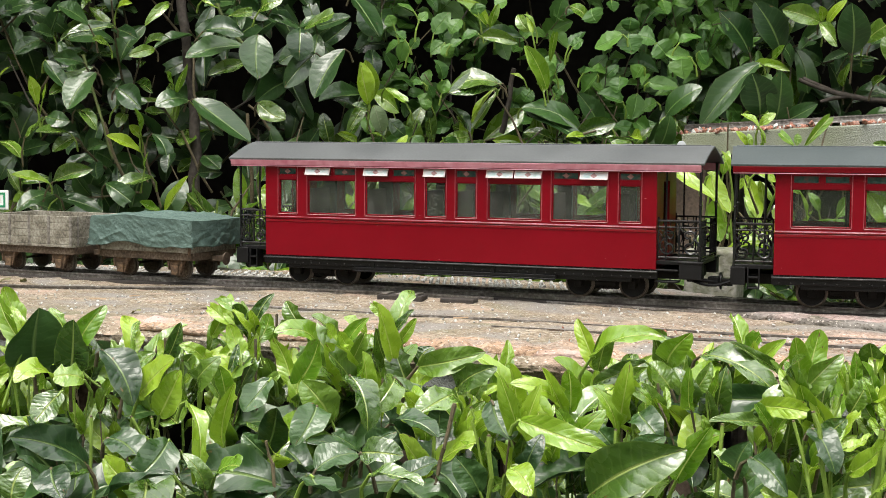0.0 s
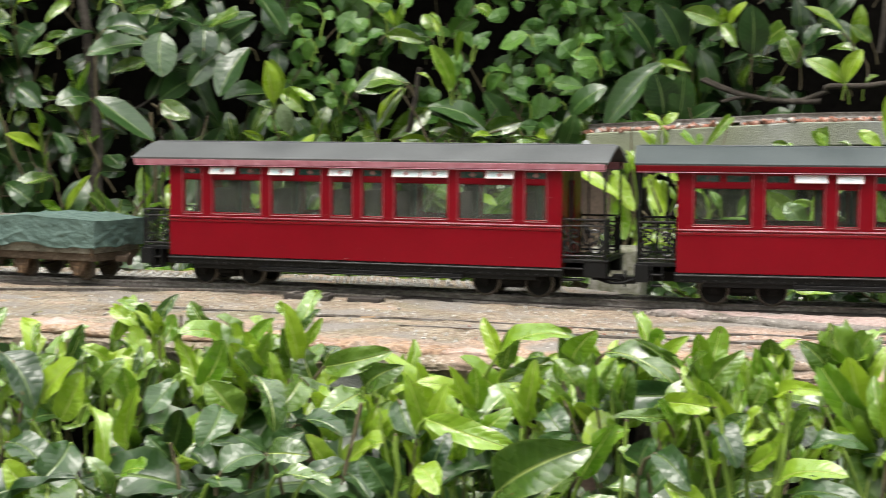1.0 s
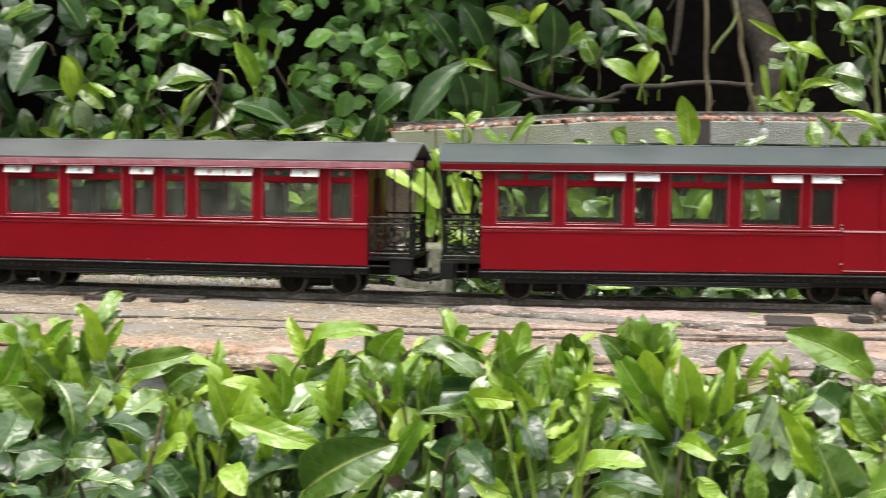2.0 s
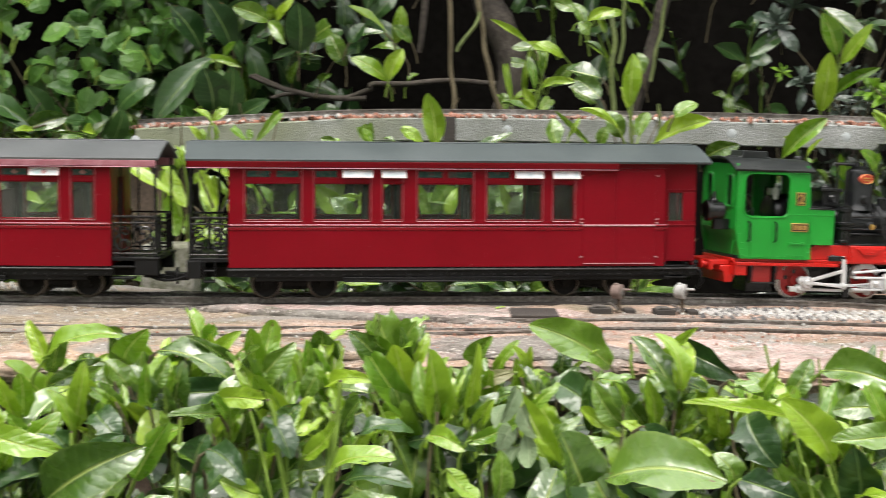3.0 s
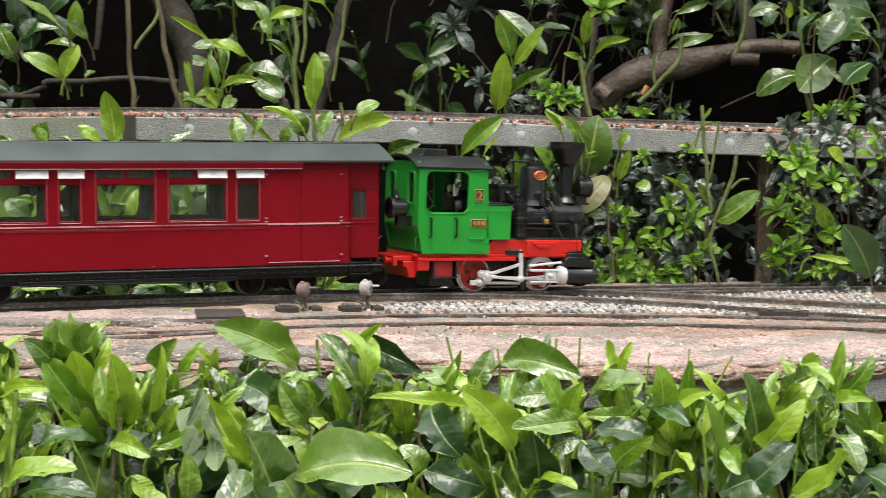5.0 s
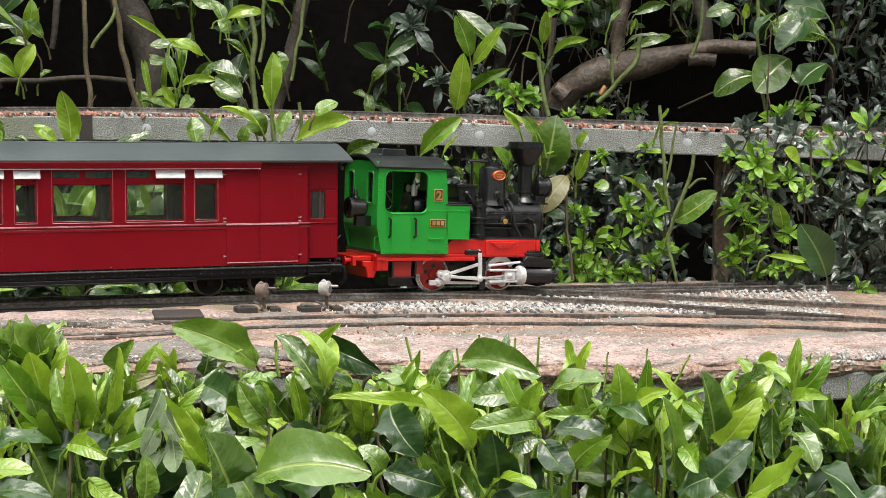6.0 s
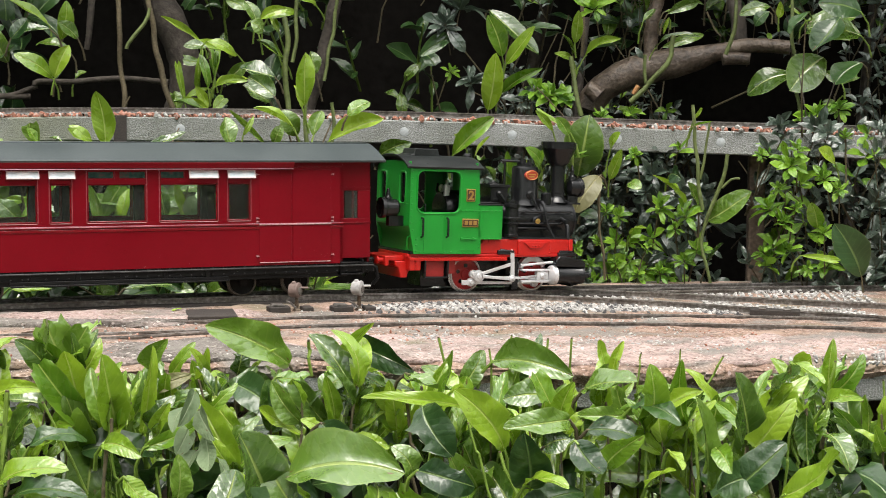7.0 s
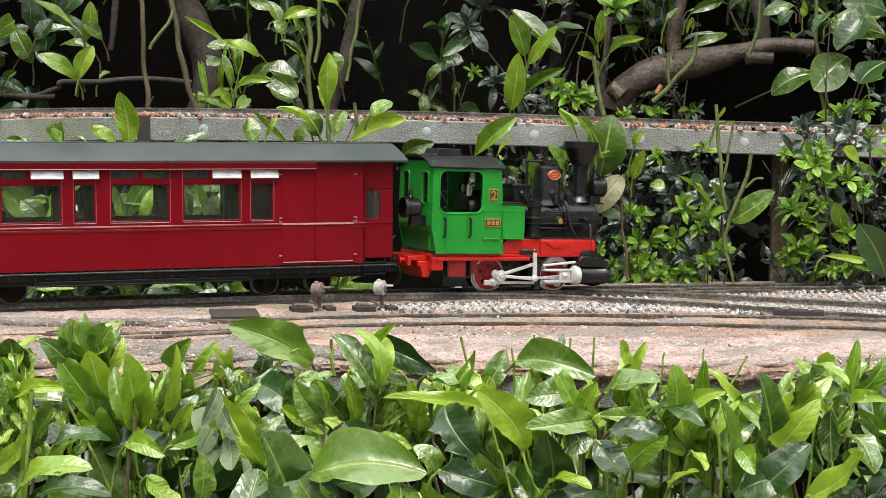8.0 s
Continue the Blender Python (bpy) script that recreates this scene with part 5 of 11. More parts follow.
        part("door_cap", bm, GREEN, door, bevel=0.0005)
        bm = bmesh.new()
        slab(bm, -0.054, -0.0335, s * half, s * (half + 0.0022), 0.1528, 0.1546)
        part("rain_strip", bm, GREEN, root, bevel=0.0006)
        for u in (-0.1052, -0.0722):
            bm = bmesh.new()
            tube(bm, [(u, s * half, 0.0745), (u, s * (half + 0.0042), 0.0760), (u, s * (half + 0.0042), 0.0955), (u, s * half, 0.0970)], 0.0013, 8)
            part("handrail", bm, GLOSS, root, "black cab handrail")
        bm = bmesh.new()
        spots = [(-0.1188, 0.091 + 0.0074 * k) for k in range(9)] + [(-0.1116, 0.0585 + 0.0068 * k) for k in range(3)] + [(-0.1165, 0.0825)] \
            + [(-0.0535 + 0.0058 * k, 0.1062) for k in range(10)] + [(-0.1065, 0.0572)] + [(-0.0735 + 0.0078 * k, 0.0572) for k in range(6)] \
            + [(-0.0022 - 0.0066 * k, 0.0728) for k in range(4)] + [(-0.0285, 0.0625), (-0.0285, 0.0685), (-0.0005, 0.0795)]
        for u, z in spots:
            stud(bm, u, s, half, z, 0.0009)
        tagged(part("riveting", bm, GREEN, root), kind="stuff")
        # side tank
        bm = bmesh.new()
        prism(bm, [(-0.0312, 0.0719), (0.0026, 0.0719), (0.0026, 0.1115), (0.0018, 0.1128), (-0.0312, 0.1128)], min(s * half, s * 0.0245), max(s * half, s * 0.0245))
        part("side_tank", bm, GREEN, root, "green side water tank", 0.0008)
        bm = bmesh.new()
        slab(bm, -0.031, 0.0036, s * (half + 0.0007), s * 0.024, 0.1129, 0.1144)
        slab(bm, -0.028, 0.0015, s * (half - 0.003), s * 0.026, 0.1144, 0.1162)
        part("tank_lid", bm, GLOSS, root, "black tank top", 0.0005)
        # plates
        bm = bmesh.new()
        slab(bm, -0.0477, -0.0360, s * half, s * (half + 0.0012), 0.1170, 0.1318)
        plate = part("number_plate", bm, BRASS, root, "brass number plate with a brown field", 0.0004)
        bm = bmesh.new()
        slab(bm, -0.0467, -0.0370, s * (half + 0.001), s * (half + 0.0014), 0.1180, 0.1308)
        part("field", bm, PLATE_BROWN, plate)
        txt = bpy.data.curves.new("numeral", 'FONT')
        txt.body, txt.size, txt.extrude, txt.offset, txt.align_x = "2", 0.0152, 0.0003, 0.0004, 'CENTER'
        txt.materials.append(BRASS)
        num = new("numeral", txt)
        num.parent = plate
        num.matrix_basis = pose(-0.0418, s * (half + 0.0018), 0.1190, 90, 0, 0 if s < 0 else 180)
        bm = bmesh.new()
        slab(bm, -0.0522, -0.0308, s * half, s * (half + 0.0012), 0.0866, 0.0965)
        plate = part("maker_plate", bm, BRASS, root, "small brass plate with brass bars on brown", 0.0004)
        bm = bmesh.new()
        slab(bm, -0.0513, -0.0317, s * (half + 0.001), s * (half + 0.0014), 0.0876, 0.0955)
        part("field", bm, PLATE_BROWN, plate)
        bm = bmesh.new()
        for k in range(3):
            u = -0.0495 + 0.0058 * k
            slab(bm, u, u + 0.0042, s * half, s * (half + 0.002), 0.0890, 0.0942)
        part("bar", bm, BRASS, plate)
        # inspection hatch: a line of piping above a small flap
        bm = bmesh.new()
        tube(bm, [(-0.0535, s * (half + 0.0012), 0.0728), (-0.033, s * (half + 0.0012), 0.0728)], 0.0007, 6)
        for u in (-0.0525, -0.0372):
            box(bm, u - 0.0016, u + 0.0016, min(s * half, s * (half + 0.0018)), max(s * half, s * (half + 0.0018)), 0.0712, 0.0745)
        slab(bm, -0.0545, -0.0365, s * half, s * (half + 0.0006), 0.0585, 0.0600)
        part("inspection_hatch", bm, GREEN, root, bevel=0.0003)
    # cab back with two tall lookout openings
    bm = bmesh.new()
    for y0, y1 in ((-0.0448, -0.0355), (-0.0185, 0.0185), (0.0355, 0.0448)):
        box(bm, -0.1210, -0.1190, y0, y1, 0.113, 0.1565)
    box(bm, -0.1210, -0.1190, -0.0448, 0.0448, 0.150, 0.1625)
    box(bm, -0.1210, -0.1190, -0.0448, 0.0448, 0.0875, 0.113)
    prism(bm, [(-0.1210, 0.0875), (-0.1190, 0.0875), (-0.1120, 0.0775), (-0.1120, 0.0547), (-0.1140, 0.0547), (-0.1140, 0.0775)], -0.0448, 0.0448)
    part("cab_back", bm, GREEN, root, "green cab back with two lookout openings", 0.0006)
    for y0, y1 in ((-0.0355, -0.0185), (0.0185, 0.0355)):
        ring, r = [], 0.0045
        for cy, cz, a0 in ((y1 - r, 0.150 - r, 0), (y0 + r, 0.150 - r, 90), (y0 + r, 0.113 + r, 180), (y1 - r, 0.113 + r, 270)):
            ring += [(-0.1213, cy + r * math.cos(radians(a0 + 22.5 * k)), cz + r * math.sin(radians(a0 + 22.5 * k))) for k in range(5)]
        bm = bmesh.new()
        tube(bm, ring + [ring[0]], 0.0012, 6, caps=False)
        part("window_rim", bm, GREEN, root)
        bm = bmesh.new()
        box(bm, -0.1202, -0.1198, y0, y1, 0.113, 0.150)
        part("pane", bm, GLASS, root, smooth=False).visible_shadow = False
    bm = bmesh.new()
    for k in range(13):
        lathe(bm, (-0.1210, -0.0425 + 0.0071 * k, 0.0895), (-1, 0, 0), [(0.0008, -0.0002), (0.0007, 0.0004), (0.0001, 0.0007)], 6)
        lathe(bm, (-0.1140, -0.0425 + 0.0071 * k, 0.0575), (-1, 0, 0), [(0.0008, -0.0002), (0.0007, 0.0004), (0.0001, 0.0007)], 6)
    for y in (-0.0425, 0.0425):
        for k in range(8):
            lathe(bm, (-0.1210, y, 0.095 + 0.0075 * k), (-1, 0, 0), [(0.0008, -0.0002), (0.0007, 0.0004), (0.0001, 0.0007)], 6)
    tagged(part("riveting", bm, GREEN, root), kind="stuff")
    bm = bmesh.new()
    tube(bm, [(-0.1145, -0.036, 0.058), (-0.118, -0.036, 0.060), (-0.118, -0.036, 0.073), (-0.1145, -0.036, 0.075)], 0.0009, 6)
    part("back_handrail", bm, GREEN, root)
    bm = bmesh.new()
    for y0, y1 in ((-0.0448, -0.034), (-0.018, 0.018), (0.034, 0.0448)):
        box(bm, -0.0332, -0.0314, y0, y1, 0.118, 0.1565)
    box(bm, -0.0332, -0.0314, -0.0448, 0.0448, 0.0545, 0.118), box(bm, -0.0332, -0.0314, -0.0448, 0.0448, 0.149, 0.1625)
    part("cab_front", bm, GREEN, root, bevel=0.0005)
    bm = bmesh.new()
    box(bm, -0.118, -0.034, -0.0445, 0.0445, 0.0547, 0.058)
    part("cab_floor", bm, GLOSS, root)
    bm = bmesh.new()
    lathe(bm, (-0.0335, 0, 0.106), (-1, 0, 0), [(0.023, 0), (0.023, 0.022), (0.020, 0.026), (0.008, 0.028)], 22)
    for y in (-0.014, 0.002, 0.015):
        tube(bm, [(-0.05, y, 0.118), (-0.056, y, 0.128), (-0.052, y + 0.005, 0.136)], 0.0016, 6)
    box(bm, -0.105, -0.07, -0.040, 0.040, 0.06, 0.098)
    tube(bm, [(-0.088, -0.02, 0.098), (-0.088, -0.02, 0.112)], 0.0016, 6)
    part("backhead", bm, GLOSS, root, "black boiler backhead with valves", 0.0008)
    bm = bmesh.new()
    lathe(bm, (-0.056, -0.012, 0.122), (0, 0, 1), [(0.0038, 0), (0.0038, 0.012), (0.0018, 0.014), (0.0018, 0.019)], 12)
    tube(bm, [(-0.06, -0.016, 0.122), (-0.06, -0.016, 0.136)], 0.0014, 8)
    lathe(bm, (-0.058, -0.004, 0.131), (-1, 0, 0), [(0.0045, 0), (0.0045, 0.0025), (0.003, 0.003)], 14)
    part("gauge", bm, STEEL, root, "bright metal gauges")
    prof = []
    w = half + 0.0032
    for k in range(25):
        y = -w + 2 * w * k / 24
        prof.append((y, 0.1562 + 0.0135 * (1 - (abs(y) / w) ** 2.6)))
    bm = bmesh.new()
    prism(bm, prof + [(y * 0.97, z - 0.0022) for y, z in prof[::-1]], -0.1262, -0.0262, "x")
    part("cab_roof", bm, LOCO_ROOF, root, "dark grey curved cab roof", 0.0006)
    bm = bmesh.new()
    for s in (-1, 1):
        tube(bm, [(-0.1255, s * (w - 0.0008), 0.1562), (-0.027, s * (w - 0.0008), 0.1562)], 0.0011, 6)
        for u in (-0.098, -0.036):
            lathe(bm, (u, s * 0.0435, 0.1595), (0, s * 0.6, 0.8), [(0.002, -0.001), (0.0018, 0.0008), (0.0004, 0.0012)], 8)
    for k in range(13):
        y = -w * 0.97 + 2 * w * 0.97 * k / 12
        z = 0.1562 + 0.0135 * (1 - (abs(y) / w) ** 2.6)
        if k:
            tube(bm, [last, (-0.1258, y, z)], 0.0010, 6)
        last = (-0.1258, y, z)
    part("roof_beading", bm, LOCO_ROOF, root)
    bm = bmesh.new()
    prism(bm, [(-0.1075, 0.1655), (-0.0665, 0.1655), (-0.0675, 0.1705), (-0.0705, 0.1708), (-0.0715, 0.1775), (-0.1015, 0.1775), (-0.1030, 0.1708), (-0.1065, 0.1705)], -0.0165, 0.0165)
    part("roof_vent", bm, LOCO_ROOF, root, "black stepped roof ventilator", 0.0008)
    bm = bmesh.new()
    lathe(bm, (-0.0235, 0, 0.112), (0, 0, 1), [(0.0036, 0), (0.0036, 0.053), (0.0054, 0.0535), (0.0054, 0.0595), (0.0044, 0.0615), (0.001, 0.062)], 14)
    part("whistle", bm, GLOSS, root)
    # rear lamp
    bm = bmesh.new()
    lathe(bm, (-0.1275, -0.027, 0.1075), (-1, 0, 0), [(0.008, 0), (0.0105, 0.003), (0.0105, 0.017), (0.0122, 0.0175), (0.0122, 0.0225), (0.010, 0.0228), (0.006, 0.0205), (0.0005, 0.020)], 20)
    lathe(bm, (-0.140, -0.027, 0.117), (0, 0, 1), [(0.0048, 0), (0.0048, 0.003), (0.003, 0.004), (0.0022, 0.009), (0.0014, 0.013)], 12)
    box(bm, -0.140, -0.1212, -0.0315, -0.0225, 0.0865, 0.0985)
    part("rear_lamp", bm, GLOSS, root, "black round lamp", 0.0005)

    # boiler and smokebox
    zc, rb = 0.0945, 0.0228
    bm = bmesh.new()
    lathe(bm, (-0.0312, 0, zc), (1, 0, 0), [(rb, 0), (rb, 0.1035), (rb + 0.0008, 0.1038), (rb + 0.0008, 0.1512), (rb - 0.001, 0.1529), (0.004, 0.1535)], 40)
    part("boiler", bm, GLOSS, root, "satin black boiler and smokebox")
    for u in (0.0085, 0.036, 0.0705, 0.0755, 0.1180):
        bm = bmesh.new()
        lathe(bm, (u, 0, zc), (1, 0, 0), [(rb + 0.0008, 0), (rb + 0.0017, 0.0004), (rb + 0.0017, 0.0022), (rb + 0.0008, 0.0026)], 40)
        part("boiler_band", bm, GLOSS, root)
    bm = bmesh.new()
    box(bm, -0.028, 0.110, -0.0205, 0.0205, 0.0718, 0.0845)
    part("saddle", bm, GLOSS, root, bevel=0.001)
    bm = bmesh.new()
    lathe(bm, (0.1222, 0, zc), (1, 0, 0), [(0.0205, 0), (0.0205, 0.0012), (0.015, 0.0042), (0.003, 0.006), (0.003, 0.0095), (0.0002, 0.0098)], 28)
    part("smokebox_door", bm, GLOSS, root)
    bm = bmesh.new()
    for u in (0.0778, 0.1158):
        for k in range(19):
            a = radians(190 * k / 18 - 95)
            y, z = math.sin(a), math.cos(a)
            lathe(bm, (u, (rb + 0.0008) * y, zc + (rb + 0.0008) * z), (0, y, z), [(0.0008, -0.0003), (0.0007, 0.0004), (0.0001, 0.0007)], 6)
    tagged(part("riveting", bm, GLOSS, root), kind="stuff")
    bm = bmesh.new()
    both(bm, lambda b, s: [stud(b, u, s, 0.0405, 0.0695, 0.0007) for u in (0.079, 0.0845, 0.09, 0.0955, 0.0985, -0.012, -0.004, 0.004, 0.012)])
    both(bm, lambda b, s: [stud(b, 0.0985, s, 0.0405, 0.0565 + 0.0042 * k, 0.0007) for k in range(4)])
    tagged(part("riveting", bm, ORANGE, root), kind="stuff")
    bm = bmesh.new()
    for s in (-1, 1):
        slab(bm, 0.004, 0.110, s * 0.0205, s * 0.040, 0.0719, 0.0738)
        slab(bm, 0.029, 0.0745, s * 0.0205, s * 0.0285, 0.0835, 0.0858)
    part("running_board", bm, GLOSS, root, "black running board beside the boiler", 0.0005)
    for s in (-1, 1):
        bm = bmesh.new()
        tube(bm, [(0.026, s * (rb + 0.004), 0.1050), (0.112, s * (rb + 0.004), 0.1050)], 0.0011, 8)
        for u in (0.046, 0.094, 0.111):
            tube(bm, [(u, s * (rb - 0.002), 0.1050), (u, s * (rb + 0.0052), 0.1050)], 0.0014, 8)
        part("boiler_rail", bm, GLOSS, root, "black handrail along the boiler")
        bm = bmesh.new()
        tube(bm, [(0.030, s * 0.0262, 0.0905), (0.100, s * 0.0262, 0.0905)], 0.0013, 8)
        tube(bm, spline([(0.030, s * 0.026, 0.0805), (0.044, s * 0.026, 0.0815), (0.052, s * 0.0265, 0.0835), (0.062, s * 0.0265, 0.084)], 0.003), 0.0011, 6)
        part("feed_pipe", bm, GLOSS, root)
        bm = bmesh.new()
        lathe(bm, (0.0632, s * 0.0232, 0.0935), (0, s, 0), [(0.0062, 0), (0.0062, 0.0022), (0.0045, 0.003), (0.0045, 0.0042)], 16)
        cock = part("clack_valve", bm, GLOSS, root)
        bm = bmesh.new()
        lathe(bm, (0.0632, s * 0.0272, 0.0935), (0, s, 0), [(0.0034, 0), (0.0034, 0.0008), (0.0012, 0.0014)], 12)
        part("valve_face", bm, BRASS, cock, "small brass valve face")
        # pipes down to the cylinder
        bm = bmesh.new()
        tube(bm, spline([(0.0690, s * 0.012, 0.1195), (0.0725, s * 0.022, 0.1165), (0.0735, s * 0.0285, 0.104), (0.0750, s * 0.031, 0.090), (0.0815, s * 0.0335, 0.0765), (0.0880, s * 0.036, 0.0660), (0.0898, s * 0.038, 0.0530)], 0.004), 0.0018, 8)
        part("exhaust_pipe", bm, GLOSS, root)
        bm = bmesh.new()
        tube(bm, [(0.1000, s * 0.0225, 0.0965), (0.1005, s * 0.032, 0.0935), (0.1010, s * 0.036, 0.0880), (0.1015, s * 0.038, 0.0530)], 0.0028, 10)
        lathe(bm, (0.1005, s * 0.034, 0.0935), (0, 0, 1), [(0.0034, -0.002), (0.0034, 0.002), (0.0012, 0.0032)], 10)
        part("steam_pipe", bm, GLOSS, root)
        bm = bmesh.new()
        slab(bm, 0.0845, 0.1100, s * 0.033, s * 0.0445, 0.0508, 0.0560)
        slab(bm, 0.0875, 0.1050, s * 0.034, s * 0.0435, 0.0560, 0.0585)
        part("pipe_flange", bm, GLOSS, root, bevel=0.0008)
    # dome, sandbox and air pump
    bm = bmesh.new()
    lathe(bm, (0.0585, 0, 0.1115), (0, 0, 1), [(0.0195, 0.0008), (0.0178, 0.0045), (0.0166, 0.009), (0.0166, 0.0445), (0.0158, 0.0475), (0.0135, 0.0490), (0.0105, 0.0495), (0.0105, 0.0525), (0.006, 0.0535), (0.0005, 0.0538)], 32)
    dome = part("steam_dome", bm, GLOSS, root, "black cylindrical steam dome")
    bm = bmesh.new()
    a, e = 0.0092, 0.0062
    prism(bm, [(0.0585 + a * math.cos(k * math.pi / 12), 0.1495 + e * math.sin(k * math.pi / 12)) for k in range(24)], -0.0172, -0.0130)
    badge = part("badge", bm, BADGE, dome, "oval red badge with pale bars", 0.0004)
    bm = bmesh.new()
    ring = [(0.0585 + a * 0.88 * math.cos(k * math.pi / 12), -0.0174, 0.1495 + e * 0.86 * math.sin(k * math.pi / 12)) for k in range(24)]
    tube(bm, ring + [ring[0]], 0.0004, 5, caps=False)
    for z, u in ((0.1505, 0.0052), (0.1478, 0.0036)):
        box(bm, 0.0585 - u, 0.0585 + u, -0.0177, -0.0170, z - 0.0009, z + 0.0009)
    part("bar", bm, BRASS, badge)
    bm = bmesh.new()
    tube(bm, [(0.028, 0, 0.1665), (0.052, 0, 0.1660)], 0.0018, 8)
    tube(bm, [(0.0292, 0, 0.1665), (0.0292, 0, 0.1165)], 0.0016, 8)
    lathe(bm, (0.0292, 0, 0.1665), (-1, 0, 0), [(0.0016, 0), (0.0022, 0.002), (0.0010, 0.005)], 8)
    lathe(bm, (0.0545, 0, 0.1645), (0, 0, 1), [(0.0045, 0), (0.0045, 0.004), (0.002, 0.005)], 12)
    lathe(bm, (0.0640, 0, 0.1645), (0, 0, 1), [(0.0030, 0), (0.0030, 0.003), (0.001, 0.004)], 10)
    part("safety_valve", bm, GLOSS, root, "black safety valve with its rod")
    bm = bmesh.new()
    lathe(bm, (0.0570, -0.0155, 0.1255), (0, -1, 0), [(0.0052, 0), (0.0052, 0.0022), (0.0034, 0.003), (0.0034, 0.0055)], 14)
    tube(bm, [(0.0570, -0.019, 0.1255), (0.0605, -0.0215, 0.118), (0.0640, -0.0235, 0.108)], 0.0014, 8)
    part("check_valve", bm, GLOSS, root)
    bm = bmesh.new()
    prism(bm, [(0.0040, 0.116), (0.0255, 0.116), (0.0270, 0.1335), (0.0022, 0.1335)], -0.0150, 0.0150)
    box(bm, 0.0003, 0.0288, -0.0168, 0.0168, 0.1335, 0.1372)
    lathe(bm, (0.0145, 0, 0.1372), (0, 0, 1), [(0.0075, 0), (0.0075, 0.0015), (0.003, 0.003), (0.0012, 0.005)], 14)
    lathe(bm, (0.0145, -0.0150, 0.1255), (0, -1, 0), [(0.0042, 0), (0.0042, 0.0024), (0.0028, 0.003), (0.0028, 0.005)], 12)
    tube(bm, [(0.0145, -0.0195, 0.1250), (0.0175, -0.021, 0.1195), (0.0205, -0.022, 0.1140)], 0.0013, 8)
    part("sandbox", bm, GLOSS, root, "black sandbox on the boiler", 0.0010)
    bm = bmesh.new()
    lathe(bm, (0.0215, -0.0345, 0.0738), (0, 0, 1), [(0.0082, 0), (0.0098, 0.0008), (0.0098, 0.0035), (0.0086, 0.0042), (0.0086, 0.0155), (0.0102, 0.0165), (0.0102, 0.0185), (0.0080, 0.0192), (0.0080, 0.0215), (0.0102, 0.0222), (0.0102, 0.0242),
                                              (0.0084, 0.0252), (0.0084, 0.0360), (0.0100, 0.0368), (0.0100, 0.0405), (0.0055, 0.0415), (0.0055, 0.0445), (0.0030, 0.0450), (0.0005, 0.0460)], 22)
    tube(bm, [(0.0215, -0.0345, 0.1175), (0.0270, -0.030, 0.1200), (0.0330, -0.023, 0.1150)], 0.0015, 8)
    for k in range(3):
        lathe(bm, (0.0160 + 0.0055 * k, -0.0385, 0.1145), (0, 0, 1), [(0.0014, 0), (0.0014, 0.0022), (0.0004, 0.0028)], 6)
    part("air_pump", bm, GLOSS, root, "ribbed black air pump beside the tank")
    bm = bmesh.new()
    lathe(bm, (0.0855, -0.008, 0.1135), (0, 0, 1), [(0.0068, 0), (0.0068, 0.0130), (0.0050, 0.0145), (0.0006, 0.0150)], 14)
    part("valve_box", bm, GLOSS, root)
    # chimney
    bm = bmesh.new()
    lathe(bm, (0.1058, 0, 0.1155), (0, 0, 1), [(0.0150, 0.0005), (0.0140, 0.0030), (0.0098, 0.0062), (0.0090, 0.0090), (0.0090, 0.0120), (0.0098, 0.0125), (0.0098, 0.0140), (0.0088, 0.0145), (0.0092, 0.0460), (0.0102, 0.0470),
                                           (0.0138, 0.0510), (0.0205, 0.0660), (0.0222, 0.0680), (0.0224, 0.0760), (0.0210, 0.0766), (0.0185, 0.0745), (0.0080, 0.0570), (0.0002, 0.0570)], 34)
    part("chimney", bm, GLOSS, root, "flared black chimney")
    # headlamp in front of the chimney
    bm = bmesh.new()
    lathe(bm, (0.1185, -0.001, 0.1355), (1, 0, 0), [(0.006, 0), (0.0112, 0.003), (0.0112, 0.0155), (0.0128, 0.016), (0.0128, 0.0200), (0.010, 0.0202), (0.002, 0.0175)], 20)
    lathe(bm, (0.1265, -0.001, 0.1455), (0, 0, 1), [(0.0055, 0), (0.0050, 0.0040), (0.0030, 0.0050), (0.0024, 0.0100), (0.0034, 0.0110), (0.0020, 0.0145), (0.0006, 0.0185)], 12)
    box(bm, 0.1190, 0.1335, -0.0060, 0.0060, 0.1150, 0.1250)
    box(bm, 0.1165, 0.1365, -0.0080, 0.0080, 0.1140, 0.1165)
    part("front_lamp", bm, GLOSS, root, "black round headlamp", 0.0005)
    # cylinders, wheels and rods
    for s in (-1, 1):
        bm = bmesh.new()
        lathe(bm, (0.0790, s * 0.0430, 0.0282), (1, 0, 0), [(0.0085, 0), (0.0106, 0.001), (0.0106, 0.036), (0.0112, 0.0368), (0.0112, 0.0400), (0.0100, 0.0408), (0.0040, 0.0415), (0.0040, 0.0500)], 22)
        part("cylinder", bm, GLOSS, root, "black steam cylinder")
        bm = bmesh.new()
        prism(bm, [(0.0775, 0.0395), (0.1195, 0.0375), (0.1215, 0.0425), (0.1140, 0.0475), (0.0960, 0.0515), (0.0830, 0.0520), (0.0785, 0.0475)], min(s * 0.0325, s * 0.0505), max(s * 0.0325, s * 0.0505))
        part("valve_chest", bm, GLOSS, root, "black sloping valve chest", 0.0010)
        bm = bmesh.new()
        lathe(bm, (0.0722, s * 0.0430, 0.0282), (1, 0, 0), [(0.0060, 0), (0.0105, 0.0012), (0.0120, 0.0030), (0.0120, 0.0080), (0.0100, 0.0086)], 22)
        part("cylinder_cover", bm, SILVER, root, "bright silver cylinder cover")
